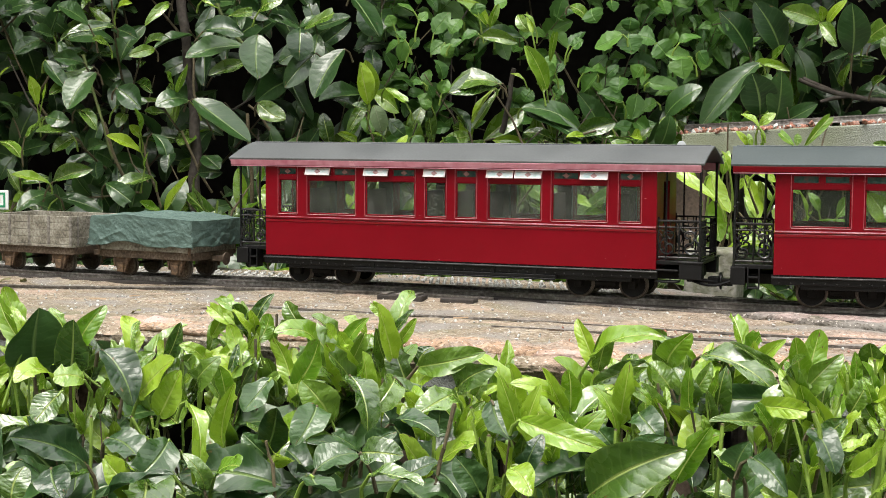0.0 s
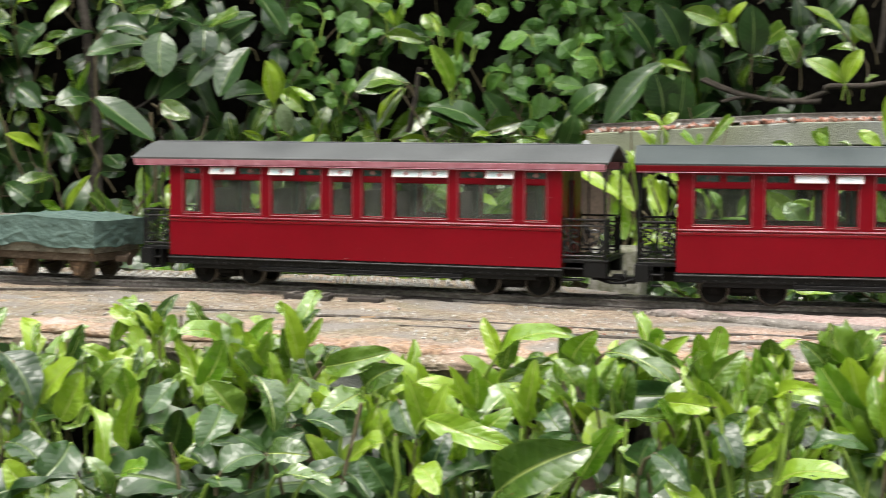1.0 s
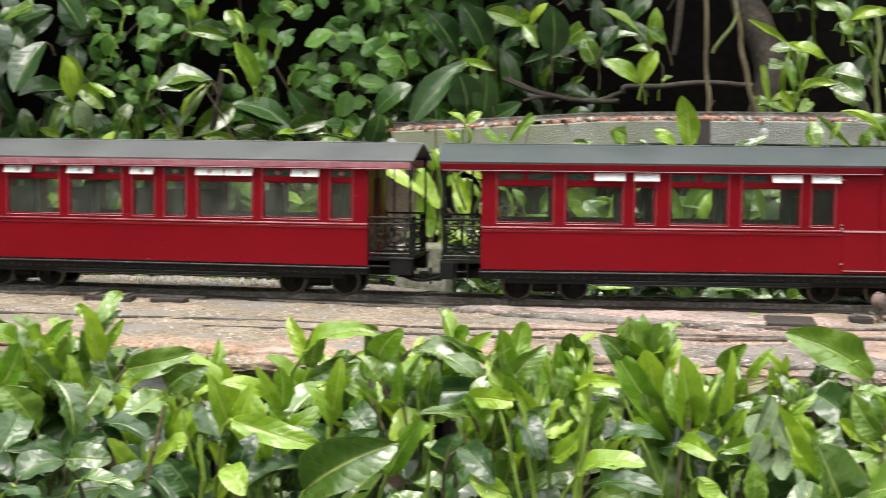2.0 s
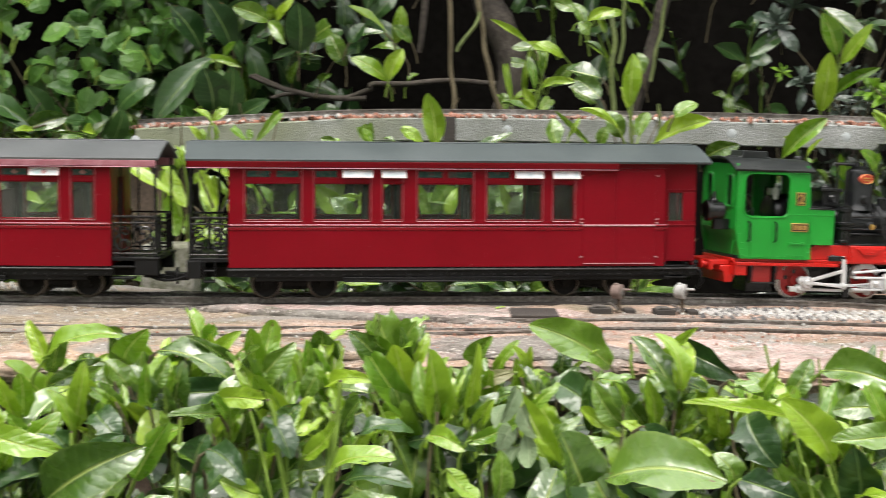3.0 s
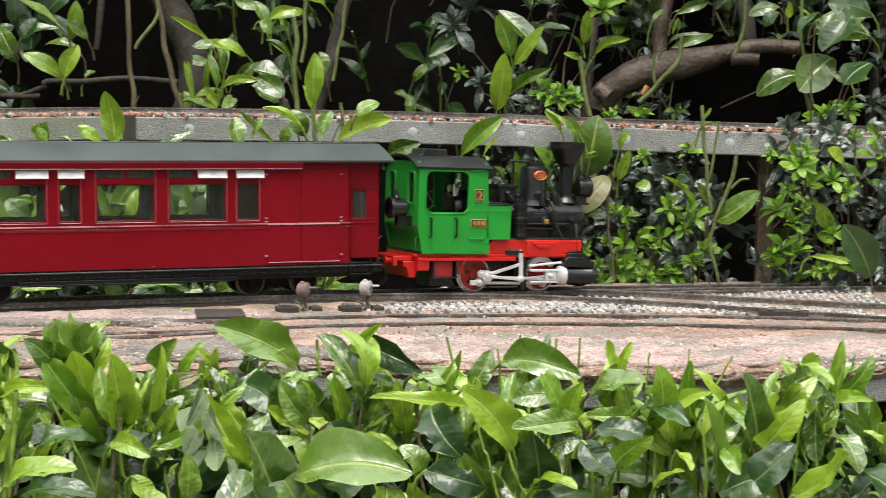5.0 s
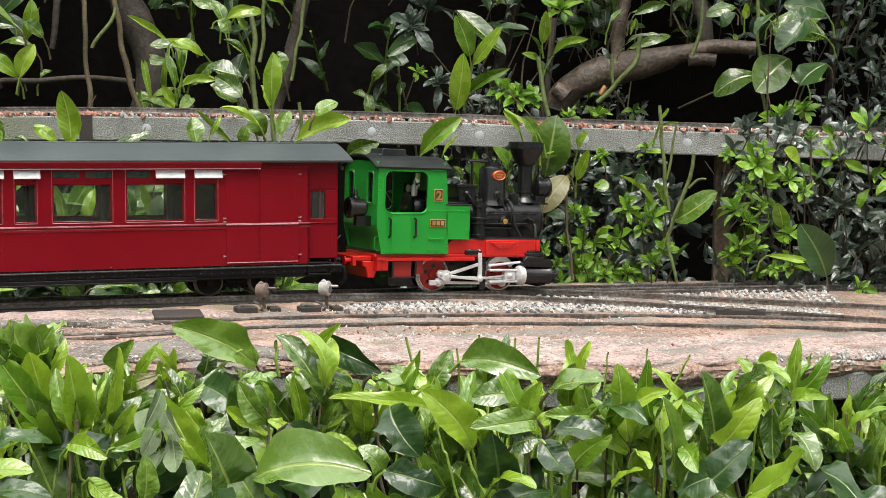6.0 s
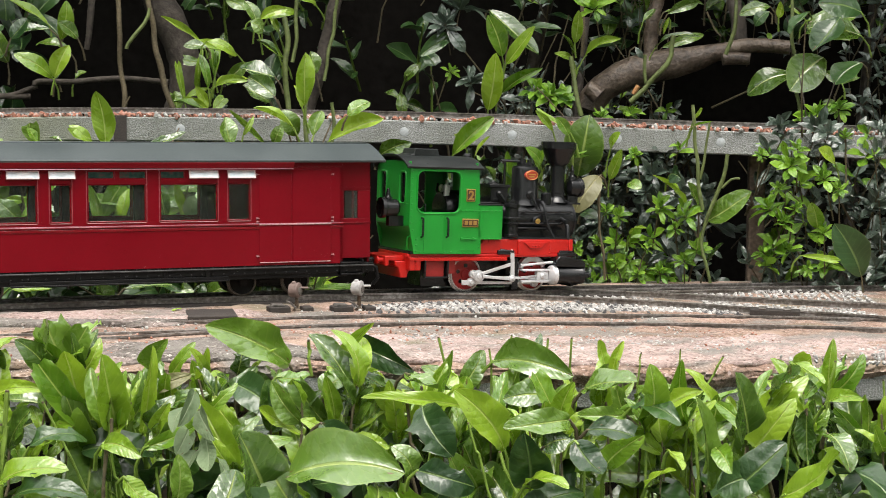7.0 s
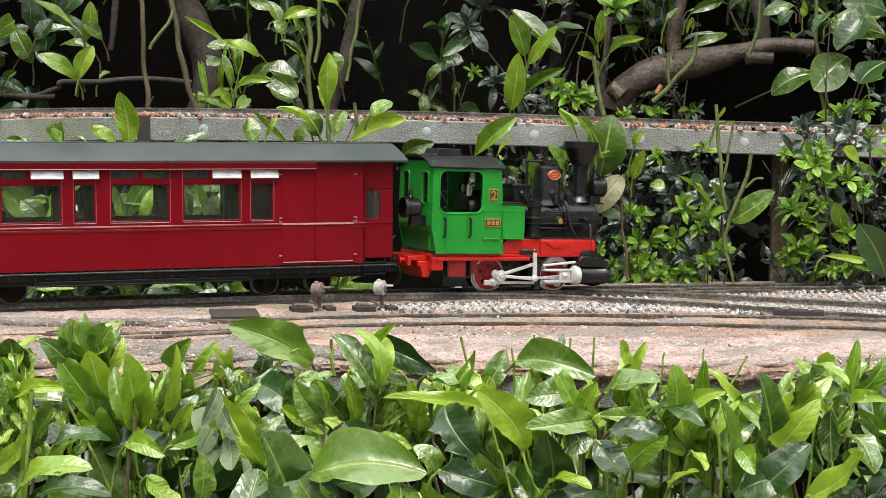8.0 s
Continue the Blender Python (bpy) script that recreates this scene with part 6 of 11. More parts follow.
        for u in (-0.0350, 0.0568):
            w = wheel_part(root, u, s * 0.0262, 0.0288, 0.0203, "driving_wheel", WHEEL_RED, STEEL, s)
            tagged(w, "dark red driving wheel with a bright tyre")
            bm = bmesh.new()
            for k in range(5):
                a = k * math.pi / 2.5 + 0.3
                lathe(bm, (u + 0.0105 * math.cos(a), s * 0.0269, 0.0288 + 0.0105 * math.sin(a)), (0, s, 0), [(0.0026, 0), (0.0026, 0.0003)], 10)
            part("lightening_hole", bm, GLOSS, w)
        # counterweight: the silver crescent over the front wheel
        bm = bmesh.new()
        arc = [radians(28 + 130 * k / 14) for k in range(15)]
        prism(bm, [(0.0568 + 0.0212 * math.cos(q), 0.0300 + 0.0212 * math.sin(q)) for q in arc] + [(0.0568 + 0.0150 * math.cos(q), 0.0290 + 0.0150 * math.sin(q)) for q in arc[::-1]], min(s * 0.0275, s * 0.0300), max(s * 0.0275, s * 0.0300))
        part("counterweight", bm, SILVER, root, "bright silver crescent on the front wheel", 0.0005)
        yr = 0.0335

        def bar(bm, p, q, wide, y0, y1):
            p, q = Vector(p), Vector(q)
            n = Vector((-(q - p).y, (q - p).x)).normalized() * (wide / 2)
            prism(bm, [tuple(p - n), tuple(q - n), tuple(q + n), tuple(p + n)], min(s * y0, s * y1), max(s * y0, s * y1))

        def boss(bm, p, r, y0, y1):
            lathe(bm, (p[0], s * y0, p[1]), (0, s, 0), [(r, 0), (r, y1 - y0 - 0.0006), (r * 0.85, y1 - y0), (r * 0.45, y1 - y0), (r * 0.45, y1 - y0 + 0.0014), (r * 0.1, y1 - y0 + 0.0016)], 16)

        bm = bmesh.new()
        bar(bm, (-0.0330, 0.0195), (0.0560, 0.0180), 0.0036, yr, yr + 0.0022)
        for p in ((-0.0312, 0.0200), (0.0570, 0.0185)):
            boss(bm, p, 0.0054, yr - 0.001, yr + 0.003)
        box(bm, -0.0440, -0.0270, min(s * (yr + 0.0005), s * (yr + 0.003)), max(s * (yr + 0.0005), s * (yr + 0.003)), 0.0165, 0.0225)
        part("coupling_rod", bm, SILVER, root, "bright silver coupling rod", 0.0005)
        bm = bmesh.new()
        bar(bm, (-0.0225, 0.0265), (0.0560, 0.0240), 0.0032, yr + 0.003, yr + 0.0052)
        boss(bm, (-0.0225, 0.0275), 0.0074, yr + 0.002, yr + 0.0065)
        boss(bm, (-0.0300, 0.0300), 0.0052, yr + 0.002, yr + 0.0058)
        part("connecting_rod", bm, SILVER, root, "bright silver connecting rod", 0.0006)
        bm = bmesh.new()
        bar(bm, (-0.0200, 0.0305), (0.0205, 0.0420), 0.0040, yr + 0.0066, yr + 0.0086)
        bar(bm, (-0.0190, 0.0275), (0.0215, 0.0235), 0.0036, yr + 0.0066, yr + 0.0086)
        part("eccentric_rod", bm, SILVER, root, "bright silver eccentric rods", 0.0006)
        bm = bmesh.new()
        prism(bm, [(0.0185, 0.0215), (0.0245, 0.0215), (0.0238, 0.0430), (0.0228, 0.0575), (0.0195, 0.0600), (0.0172, 0.0565), (0.0190, 0.0430)], min(s * (yr + 0.0072), s * (yr + 0.0096)), max(s * (yr + 0.0072), s * (yr + 0.0096)))
        boss(bm, (0.0213, 0.0245), 0.0042, yr + 0.0066, yr + 0.0106)
        part("valve_lever", bm, SILVER, root, "bright silver valve lever", 0.0006)
        bm = bmesh.new()
        tube(bm, [(0.0340, s * (yr + 0.006), 0.0400), (0.0860, s * (yr + 0.008), 0.0448)], 0.0016, 8)
        part("valve_rod", bm, SILVER, root, "bright silver valve rod")
        bm = bmesh.new()
        for z in (0.0345, 0.0205):
            box(bm, 0.0345, 0.0740, min(s * (yr + 0.003), s * (yr + 0.0105)), max(s * (yr + 0.003), s * (yr + 0.0105)), z - 0.0013, z + 0.0013)
        box(bm, 0.0560, 0.0715, min(s * (yr + 0.003), s * (yr + 0.0095)), max(s * (yr + 0.003), s * (yr + 0.0095)), 0.0222, 0.0330)
        boss(bm, (0.0630, 0.0280), 0.0034, yr + 0.0085, yr + 0.0115)
        tube(bm, [(0.0345, s * (yr + 0.006), 0.0255), (0.0560, s * (yr + 0.006), 0.0275)], 0.0013, 8)
        part("slide_bar", bm, SILVER, root, "bright silver slide bars and crosshead", 0.0005)
        bm = bmesh.new()
        box(bm, 0.0245, 0.0335, min(s * 0.030, s * 0.036), max(s * 0.030, s * 0.036), 0.0100, 0.0500)
        part("slide_bracket", bm, GLOSS, root, bevel=0.0010)
        bm = bmesh.new()
        box(bm, 0.0000, 0.0190, min(s * 0.036, s * 0.043), max(s * 0.036, s * 0.043), 0.0535, 0.0590)
        tube(bm, [(0.004, s * 0.0405, 0.0590), (0.0225, s * 0.0425, 0.0570)], 0.0018, 8)
        part("reversing_arm", bm, GLOSS, root, bevel=0.0010)
    bm = bmesh.new()
    box(bm, 0.1005, 0.1058, -0.0425, 0.0425, 0.0505, 0.0718)
    part("front_beam", bm, ORANGE, root, "bright red front buffer beam", 0.0008)
    bm = bmesh.new()
    box(bm, 0.1058, 0.116, -0.030, 0.030, 0.0330, 0.0400)
    box(bm, 0.116, 0.132, -0.006, 0.006, 0.0270, 0.0350)
    lathe(bm, (0.1058, -0.022, 0.0560), (1, 0, 0), [(0.004, 0), (0.004, 0.007), (0.010, 0.008), (0.010, 0.0095), (0.002, 0.011)], 16)
    lathe(bm, (0.1058, 0.022, 0.0560), (1, 0, 0), [(0.004, 0), (0.004, 0.007), (0.010, 0.008), (0.010, 0.0095), (0.002, 0.011)], 16)
    prism(bm, [(0.108, 0.0330), (0.118, 0.0290), (0.122, 0.0150), (0.110, 0.0130)], -0.033, 0.033)
    part("front_coupler", bm, UNDER, root, "black front guard and coupling", 0.0008)


locomotive()


# ---- goods wagons ----
def wagon_underframe(root, length, half):
    bm = bmesh.new()
    for s in (-1, 1):
        box(bm, -length / 2, length / 2, min(s * (half - 0.004), s * (half - 0.010)), max(s * (half - 0.004), s * (half - 0.010)), 0.0365, 0.046)
    for u in (-length / 2, length / 2):
        a, b = sorted((u, u - math.copysign(0.005, u)))
        box(bm, a, b, -half + 0.010, half - 0.010, 0.0365, 0.046)
    part("underframe", bm, RUST, root, "brown weathered underframe", 0.0006)
    for u in (-0.043, 0.043):
        for s in (-1, 1):
            wheel_part(root, u, s * 0.0255, 0.0265, 0.0145, disc=RUST, rim=TYRE, face=s)
            bm = bmesh.new()
            y0, y1 = sorted((s * 0.0335, s * 0.039))
            prism(bm, [(u - 0.014, 0.0368), (u + 0.014, 0.0368), (u + 0.009, 0.028), (u + 0.0065, 0.018), (u - 0.0065, 0.018), (u - 0.009, 0.028)], y0, y1)
            box(bm, u - 0.005, u + 0.005, min(s * 0.038, s * 0.0415), max(s * 0.038, s * 0.0415), 0.018, 0.030)
            for k in (-1, 1):
                tube(bm, [(u + k * 0.009, s * 0.0395, 0.024), (u + k * 0.011, s * 0.0395, 0.0365)], 0.0016, 6)
            part("axle_guard", bm, RUST_ORANGE, root, "rusty brown axle guard", 0.0006)
        bm = bmesh.new()
        tube(bm, [(u, -0.025, 0.0265), (u, 0.025, 0.0265)], 0.0016, 8)
        part("axle", bm, RUST, root)
    for k in (-1, 1):
        bm = bmesh.new()
        a, b = sorted((k * length / 2, k * (length / 2 + 0.018)))
        box(bm, a, b, -0.005, 0.005, 0.034, 0.041)
        lathe(bm, (k * (length / 2 + 0.018), 0, 0.0375), (k, 0, 0), [(0.008, 0), (0.008, 0.002), (0.003, 0.003)], 12)
        part("coupler", bm, RUST, root, bevel=0.0005)


def open_wagon(at, heading):
    root = thing("open_wagon", at, heading, "weathered grey plank open goods wagon", "wagon", "goods wagons")
    L, half = 0.142, 0.047
    wagon_underframe(root, L, half)
    bm = bmesh.new()
    box(bm, -L / 2, L / 2, -half, half, 0.046, 0.0495)
    part("floor_board", bm, OLDWOOD, root, bevel=0.0005)
    for s in (-1, 1):
        for k in range(4):
            bm = bmesh.new()
            box(bm, -L / 2, L / 2, min(s * half, s * (half - 0.0035)), max(s * half, s * (half - 0.0035)), 0.0498 + 0.0092 * k, 0.0586 + 0.0092 * k)
            part("plank", bm, OLDWOOD, root, bevel=0.0006)
            bm = bmesh.new()
            u = s * L / 2
            a, b = sorted((u, u - s * 0.0035))
            box(bm, a, b, -half + 0.0037, half - 0.0037, 0.0498 + 0.0092 * k, 0.0586 + 0.0092 * k)
            part("plank", bm, OLDWOOD, root, bevel=0.0006)
        for u in (-0.069, -0.033, 0.0, 0.033, 0.069):
            bm = bmesh.new()
            box(bm, u - 0.002, u + 0.002, min(s * half, s * (half + 0.001)), max(s * half, s * (half + 0.001)), 0.048, 0.0862)
            for k in range(4):
                lathe(bm, (u, s * (half + 0.001), 0.054 + 0.0092 * k), (0, s, 0), [(0.0012, -0.0003), (0.0011, 0.0008), (0.0002, 0.0013)], 6)
            part("strap", bm, STRAP, root, "", 0.0002)
        for y in (-0.036, -0.012, 0.012, 0.036):
            u = s * L / 2
            a, b = sorted((u, u + s * 0.001))
            bm = bmesh.new()
            box(bm, a, b, y - 0.0014, y + 0.0014, 0.048, 0.0862)
            part("strap", bm, STRAP, root, "", 0.0002)


def sheeted_wagon(at, heading):
    root = thing("sheeted_wagon", at, heading, "weathered wooden flat wagon under a green tarpaulin", "wagon", "goods wagons")
    L, half = 0.146, 0.047
    wagon_underframe(root, L, half)
    for s in (-1, 1):
        bm = bmesh.new()
        box(bm, -L / 2, L / 2, min(s * half, s * (half - 0.004)), max(s * half, s * (half - 0.004)), 0.0462, 0.0585)
        part("plank", bm, OLDWOOD, root, bevel=0.0007)
        bm = bmesh.new()
        u = s * L / 2
        a, b = sorted((u, u - s * 0.004))
        box(bm, a, b, -half + 0.0042, half - 0.0042, 0.0462, 0.0585)
        part("plank", bm, OLDWOOD, root, bevel=0.0007)
        bm = bmesh.new()
        for u in (-0.071, 0.071):
            box(bm, u - 0.002, u + 0.002, min(s * half, s * (half + 0.0012)), max(s * half, s * (half + 0.0012)), 0.040, 0.0585)
        part("corner_plate", bm, RUST_ORANGE, root, bevel=0.0003)
    # tarpaulin: a creased sheet drawn down over the load
    bm = bmesh.new()
    nu, nv = 190, 150
    Lx, Wy, drop = L / 2 + 0.004, half + 0.004, 0.036
    grid = []
    for i in range(nu + 1):
        row = []
        for j in range(nv + 1):
            a = (2 * i / nu - 1) * (Lx + drop)
            b = (2 * j / nv - 1) * (Wy + drop)
            over_u, over_v = max(0, abs(a) - Lx), max(0, abs(b) - Wy)
            x = math.copysign(min(abs(a), Lx) + 0.0012 * (over_u > 0), a)
            y = math.copysign(min(abs(b), Wy) + 0.0012 * (over_v > 0), b)
            down = min(drop, math.hypot(over_u, over_v) if over_u and over_v else over_u + over_v)
            q = Vector((a, b, 0))
            z = 0.0885 - down + 0.0045 * noise.noise(q * 20)
            z += 0.003 * math.exp(-((a + 0.02) / 0.03) ** 2) - 0.002 * (abs(a) / Lx) ** 2 * (down == 0)
            fold = 0.0026 * noise.noise(Vector((a * 55 + b * 30, b * 70, z * 120))) + 0.0016 * (0.5 - abs(noise.noise(Vector((a * 90 + z * 150, b * 110 - z * 90, 3)))))
            crease = 0.0
            for turn, sx, sy, seed in ((0.6, 34, 11, 1), (-0.8, 40, 13, 5), (1.5, 55, 20, 9)):
                ca, sa = math.cos(turn), math.sin(turn)
                v = abs(noise.noise(Vector(((a * ca - b * sa) * sx, (a * sa + b * ca) * sy, seed))))
                crease += max(0.0, 1 - v * 5) ** 2
            fold = fold * 0.7 + 0.0011 * crease
            if down > 0:
                k = down / drop
                x += math.copysign(fold * 1.2 * max(k, 0.4) + 0.001 * k, a) if over_u else 0
                y += math.copysign(fold * 1.2 * max(k, 0.4) + 0.001 * k, b) if over_v else 0
                z += 0.002 * k * noise.noise(q * 50)
            else:
                z += fold * 0.9
            row.append(bm.verts.new((x, y, max(z, 0.0525))))
        grid.append(row)
    for r, s in zip(grid, grid[1:]):
        for k in range(nv):
            bm.faces.new((r[k], s[k], s[k + 1], r[k + 1]))
    ob = part("tarpaulin", bm, CANVAS, root, "creased dull green canvas sheet")
    sol = ob.modifiers.new("thickness", 'SOLIDIFY')
    sol.thickness = 0.0006
    bm = bmesh.new()
    box(bm, -L / 2 + 0.005, L / 2 - 0.005, -half + 0.006, half - 0.006, 0.0495, 0.085)
    part("load", bm, PARTITION, root, bevel=0.004)


sheeted_wagon(placed(-0.362, 1.790, -27.0, 0.0225), -27.0)
open_wagon(placed(-0.528, 1.868, -26.0, 0.0225), -26.0)

# ---- trackside fittings ----
def point_lever(x, y, heading, head, label, tall):
    root = thing("point_indicator", (x, y, bed_level(x)), heading, label, "point indicator", "point indicators")
    bm = bmesh.new()
    lathe(bm, (0.002, 0, -0.002), (0, 0, 1), [(0.005, 0), (0.005, 0.003), (0.0024, 0.005), (0.0019, tall - 0.005)], 10)
    part("stem", bm, RUST, root, "rusty brown stem")
    side = Vector((0.8, -0.6, 0))
    bm = bmesh.new()
    lathe(bm, Vector((0, 0, tall)) - side * 0.006, side, [(0.0035, 0), (0.0068, 0.0007), (0.0077, 0.0026), (0.0079, 0.0085), (0.0084, 0.0092), (0.0084, 0.0108), (0.0066, 0.0118), (0.003, 0.012)], 20)
    lathe(bm, (-0.001, 0, tall + 0.0066), (0, 0, 1), [(0.003, 0), (0.0026, 0.0022), (0.001, 0.003)], 10)
    part("head", bm, head, root, bevel=0.0004)
    bm = bmesh.new()
    lathe(bm, Vector((0, 0, tall - 0.001)) + side * 0.0058, side, [(0.0042, 0), (0.004, 0.0009), (0.001, 0.0013)], 14)
    part("lens", bm, IRON, root, "dull dark lens")
    bm = bmesh.new()
    tube(bm, [(0.0055, -0.002, tall + 0.0025), (0.0145, -0.001, tall + 0.002)], 0.0013, 8)
    part("pin", bm, head, root)
    bm = bmesh.new()
    box(bm, -0.03, -0.007, -0.012, 0.006, -0.002, 0.006)
    part("base_box", bm, SLEEPER, root, bevel=0.001)
    bm = bmesh.new()
    tube(bm, [(-0.002, -0.012, 0.005), (-0.001, 0.012, 0.0065), (-0.001, 0.034, 0.0065)], 0.0013, 6)
    part("throw_rod", bm, IRON, root)
    bm = bmesh.new()
    box(bm, 0.007, 0.019, -0.009, 0.009, -0.002, 0.0045)
    part("sleeper_end", bm, SLEEPER, root, bevel=0.0012)
    bm = bmesh.new()
    prism(bm, [(-0.028, 0.006), (-0.012, 0.006), (-0.014, 0.0085), (-0.026, 0.009)], -0.009, 0.002)
    part("cover_lid", bm, IRON, root, bevel=0.0008)


GREY_CAST = material("grey_casting", [(0.1, 0.07, 0.06), (0.23, 0.17, 0.15)], 0.6, grain=250, bump=0.3)
PALE_CAST = material("pale_casting", [(0.2, 0.195, 0.19), (0.5, 0.49, 0.48)], 0.5, grain=250, bump=0.2)
point_lever(0.737, 1.335, -16, GREY_CAST, "dull grey-brown point indicator on a short stem", 0.0225)
point_lever(0.801, 1.311, -16, PALE_CAST, "pale grey point indicator on a short stem", 0.0245)


def plate_on_bed(name, x, y, heading, size, label, ribs=0):
    root = thing(name, (x, y, bed_level(x)), heading, label, "track plate")
    bm = bmesh.new()
    box(bm, -size[0] / 2, size[0] / 2, -size[1] / 2, size[1] / 2, -0.003, size[2])
    part("cover", bm, SLEEPER, root, bevel=0.0012)
    if ribs:
        bm = bmesh.new()
        for k in range(ribs):
            u = -size[0] / 2 + size[0] * (k + 0.5) / ribs
            box(bm, u - 0.004, u + 0.004, -size[1] / 2, size[1] / 2, size[2], size[2] + 0.002)
        part("rib", bm, RAIL, root, bevel=0.0006)


plate_on_bed("point_motor", -0.045, 1.625, -20, (0.055, 0.022, 0.006), "black plastic point motor cover on the mortar", 3)
plate_on_bed("point_motor", 0.02, 1.6, -20, (0.04, 0.018, 0.005), "black point motor lid on the mortar")
plate_on_bed("roofing_slip", 0.64, 1.338, -22, (0.05, 0.06, 0.0045), "flat dark slip of roofing felt between the rails")
plate_on_bed("point_motor", 1.22, 1.092, -50, (0.055, 0.02, 0.008), "black point motor cover between the branching rails", 2)

# small sign behind the wagons
root = thing("small_sign", (-0.633, 2.005, 0), -17, "small white sign with a green edge on a thin post", "sign")
bm = bmesh.new()
box(bm, -0.022, 0.022, -0.0015, 0.0015, 0.085, 0.112)
part("panel", bm, WHITE, root, bevel=0.0006)
bm = bmesh.new()
frame_ring(bm, -0.018, 0.018, 0.088, 0.109, 0.003, -0.0021, -0.0014)
part("border", bm, SIGN_GREEN, root)
bm = bmesh.new()
tube(bm, [(0, 0.003, -0.004), (0, 0.003, 0.1)], 0.0016, 8)
part("post", bm, TIMBER, root)

# ---- raised line behind, on felt-covered boards ----
UPPER = [(0.35, 2.075, 0.197), (0.50, 2.03, 0.206), (0.64, 1.98, 0.2145), (0.78, 1.925, 0.217), (1.00, 1.825, 0.2165), (1.20, 1.70, 0.2135), (1.42, 1.54, 0.2055), (1.62, 1.37, 0.199), (1.95, 1.06, 0.19)]


def upper_line():
    root = thing("raised_trackbed", (0, 0, 0), 0, "raised line of felt-covered boards with red chippings", "raised trackbed", kind="structure")
    line = spline(UPPER, 0.03)
    far = shifted(line, 0.115)
    bm = bmesh.new()
    rows = []
    for p, q in zip(line, far):
        w = 0.0012 * noise.noise(p * 20)
        rows.append([bm.verts.new(v) for v in ((p.x, p.y, p.z + w), (q.x, q.y, p.z), (q.x, q.y, p.z - 0.02), (p.x, p.y, p.z - 0.0345 + w))])
    for r, s in zip(rows, rows[1:]):
        for k in range(4):
            bm.faces.new((r[k], s[k], s[(k + 1) % 4], r[(k + 1) % 4]))
    bm.faces.new(rows[0]), bm.faces.new(rows[-1][::-1])
    part("board", bm, BOARD_FELT, root, "grey mineral felt board", 0.002)
    raised = [p + Vector((0, 0, 0.0015)) for p in line]
    for off in (0.034, 0.034 + GAUGE):
        part("rail", rail_bm(shifted(raised, off), 0.004, 0.0083), RAIL, root)
    # bolts along the face
    for bx, by, bz in ((1.141, 1.738, 0.197), (1.262, 1.655, 0.1945), (1.394, 1.561, 0.189), (1.52, 1.46, 0.1825), (0.86, 1.89, 0.2), (0.99, 1.83, 0.199), (0.36, 2.066, 0.182), (0.44, 2.044, 0.186), (0.79, 1.92, 0.2), (1.63, 1.36, 0.18)):
        near = min(line, key=lambda p: (p.x - bx) ** 2 + (p.y - by) ** 2)
        i = line.index(near)
        d = (line[min(i + 1, len(line) - 1)] - line[max(i - 1, 0)]).normalized()
        n = Vector((d.y, -d.x, 0))
        bm = bmesh.new()
        lathe(bm, Vector((near.x, near.y, near.z - 0.0165)) - n * 0.0005, n, [(0.0066, 0), (0.0066, 0.0005), (0.006, 0.0008), (0.0005, 0.0009)], 16)
        part("bolt", bm, STEEL_DULL, root, "dull zinc bolt head")
    near = min(line, key=lambda p: (p.x - 0.786) ** 2 + (p.y - 1.923) ** 2)
    i = line.index(near)
    d = (line[i + 1] - line[i - 1]).normalized()
    n = Vector((d.y, -d.x, 0))
    bm = bmesh.new()
    corners = [near + d * a + n * o + Vector((0, 0, z)) for o in (-0.001, 0.0022) for a, z in ((-0.009, -0.037), (0.009, -0.037), (0.009, 0.002), (-0.009, 0.002))]
    vs = [bm.verts.new(v) for v in corners]
    for f in ((0, 1, 2, 3), (4, 5, 6, 7), (0, 1, 5, 4), (1, 2, 6, 5), (2, 3, 7, 6), (3, 0, 4, 7)):
        bm.faces.new([vs[k] for k in f])
    part("joint_strip", bm, SLEEPER, root, "black felt strip over the joint")
    return line


STEEL_DULL = material("zinc", [(0.3, 0.32, 0.33), (0.5, 0.53, 0.54)], 0.55, metal=0.1, grain=400, bump=0.1)
upper = upper_line()


def upper_ballast():
    rng = random.Random(11)
    a, b = shifted(upper, 0.004), shifted(upper, 0.1)
    base = bmesh.new()
    bmesh.ops.create_icosphere(base, subdivisions=1, radius=1.0)
    tv = np.array([v.co[:] for v in base.verts])
    tf = np.array([[v.index for v in f.verts] for f in base.faces])
    base.free()
    for mat, count, name, label in ((RED_STONE, 1500, "red_chippings", "reddish stone chippings along the raised line"), (GREY_STONE, 500, "pale_chippings", "pale stone chippings along the raised line")):
        vs, fs = [], []
        for i in range(count):
            k, w = rng.randrange(len(a)), rng.random() ** 1.6
            p = a[k].lerp(b[k], w) + Vector((rng.uniform(-0.015, 0.015), rng.uniform(-0.004, 0.004), 0))
            r = 0.0038 * rng.uniform(0.5, 1.2)
            jit = np.array([rng.uniform(0.72, 1.3) for q in range(len(tv))])[:, None]
            m = np.array(Euler((rng.uniform(0, 6), rng.uniform(0, 6), rng.uniform(0, 6))).to_matrix())
            vs.append((tv * jit * np.array((1.2, 0.95, 0.65))) @ m.T * r + np.array((p.x, p.y, p.z + r * rng.uniform(0.2, 1.1))))
            fs.append(tf + (len(vs) - 1) * len(tv))
        me = bpy.data.meshes.new(name)
        me.from_pydata(np.concatenate(vs).tolist(), [], np.concatenate(fs).tolist())
        me.materials.append(mat)
        tagged(new(name, me), label, "ballast", kind="stuff")


upper_ballast()


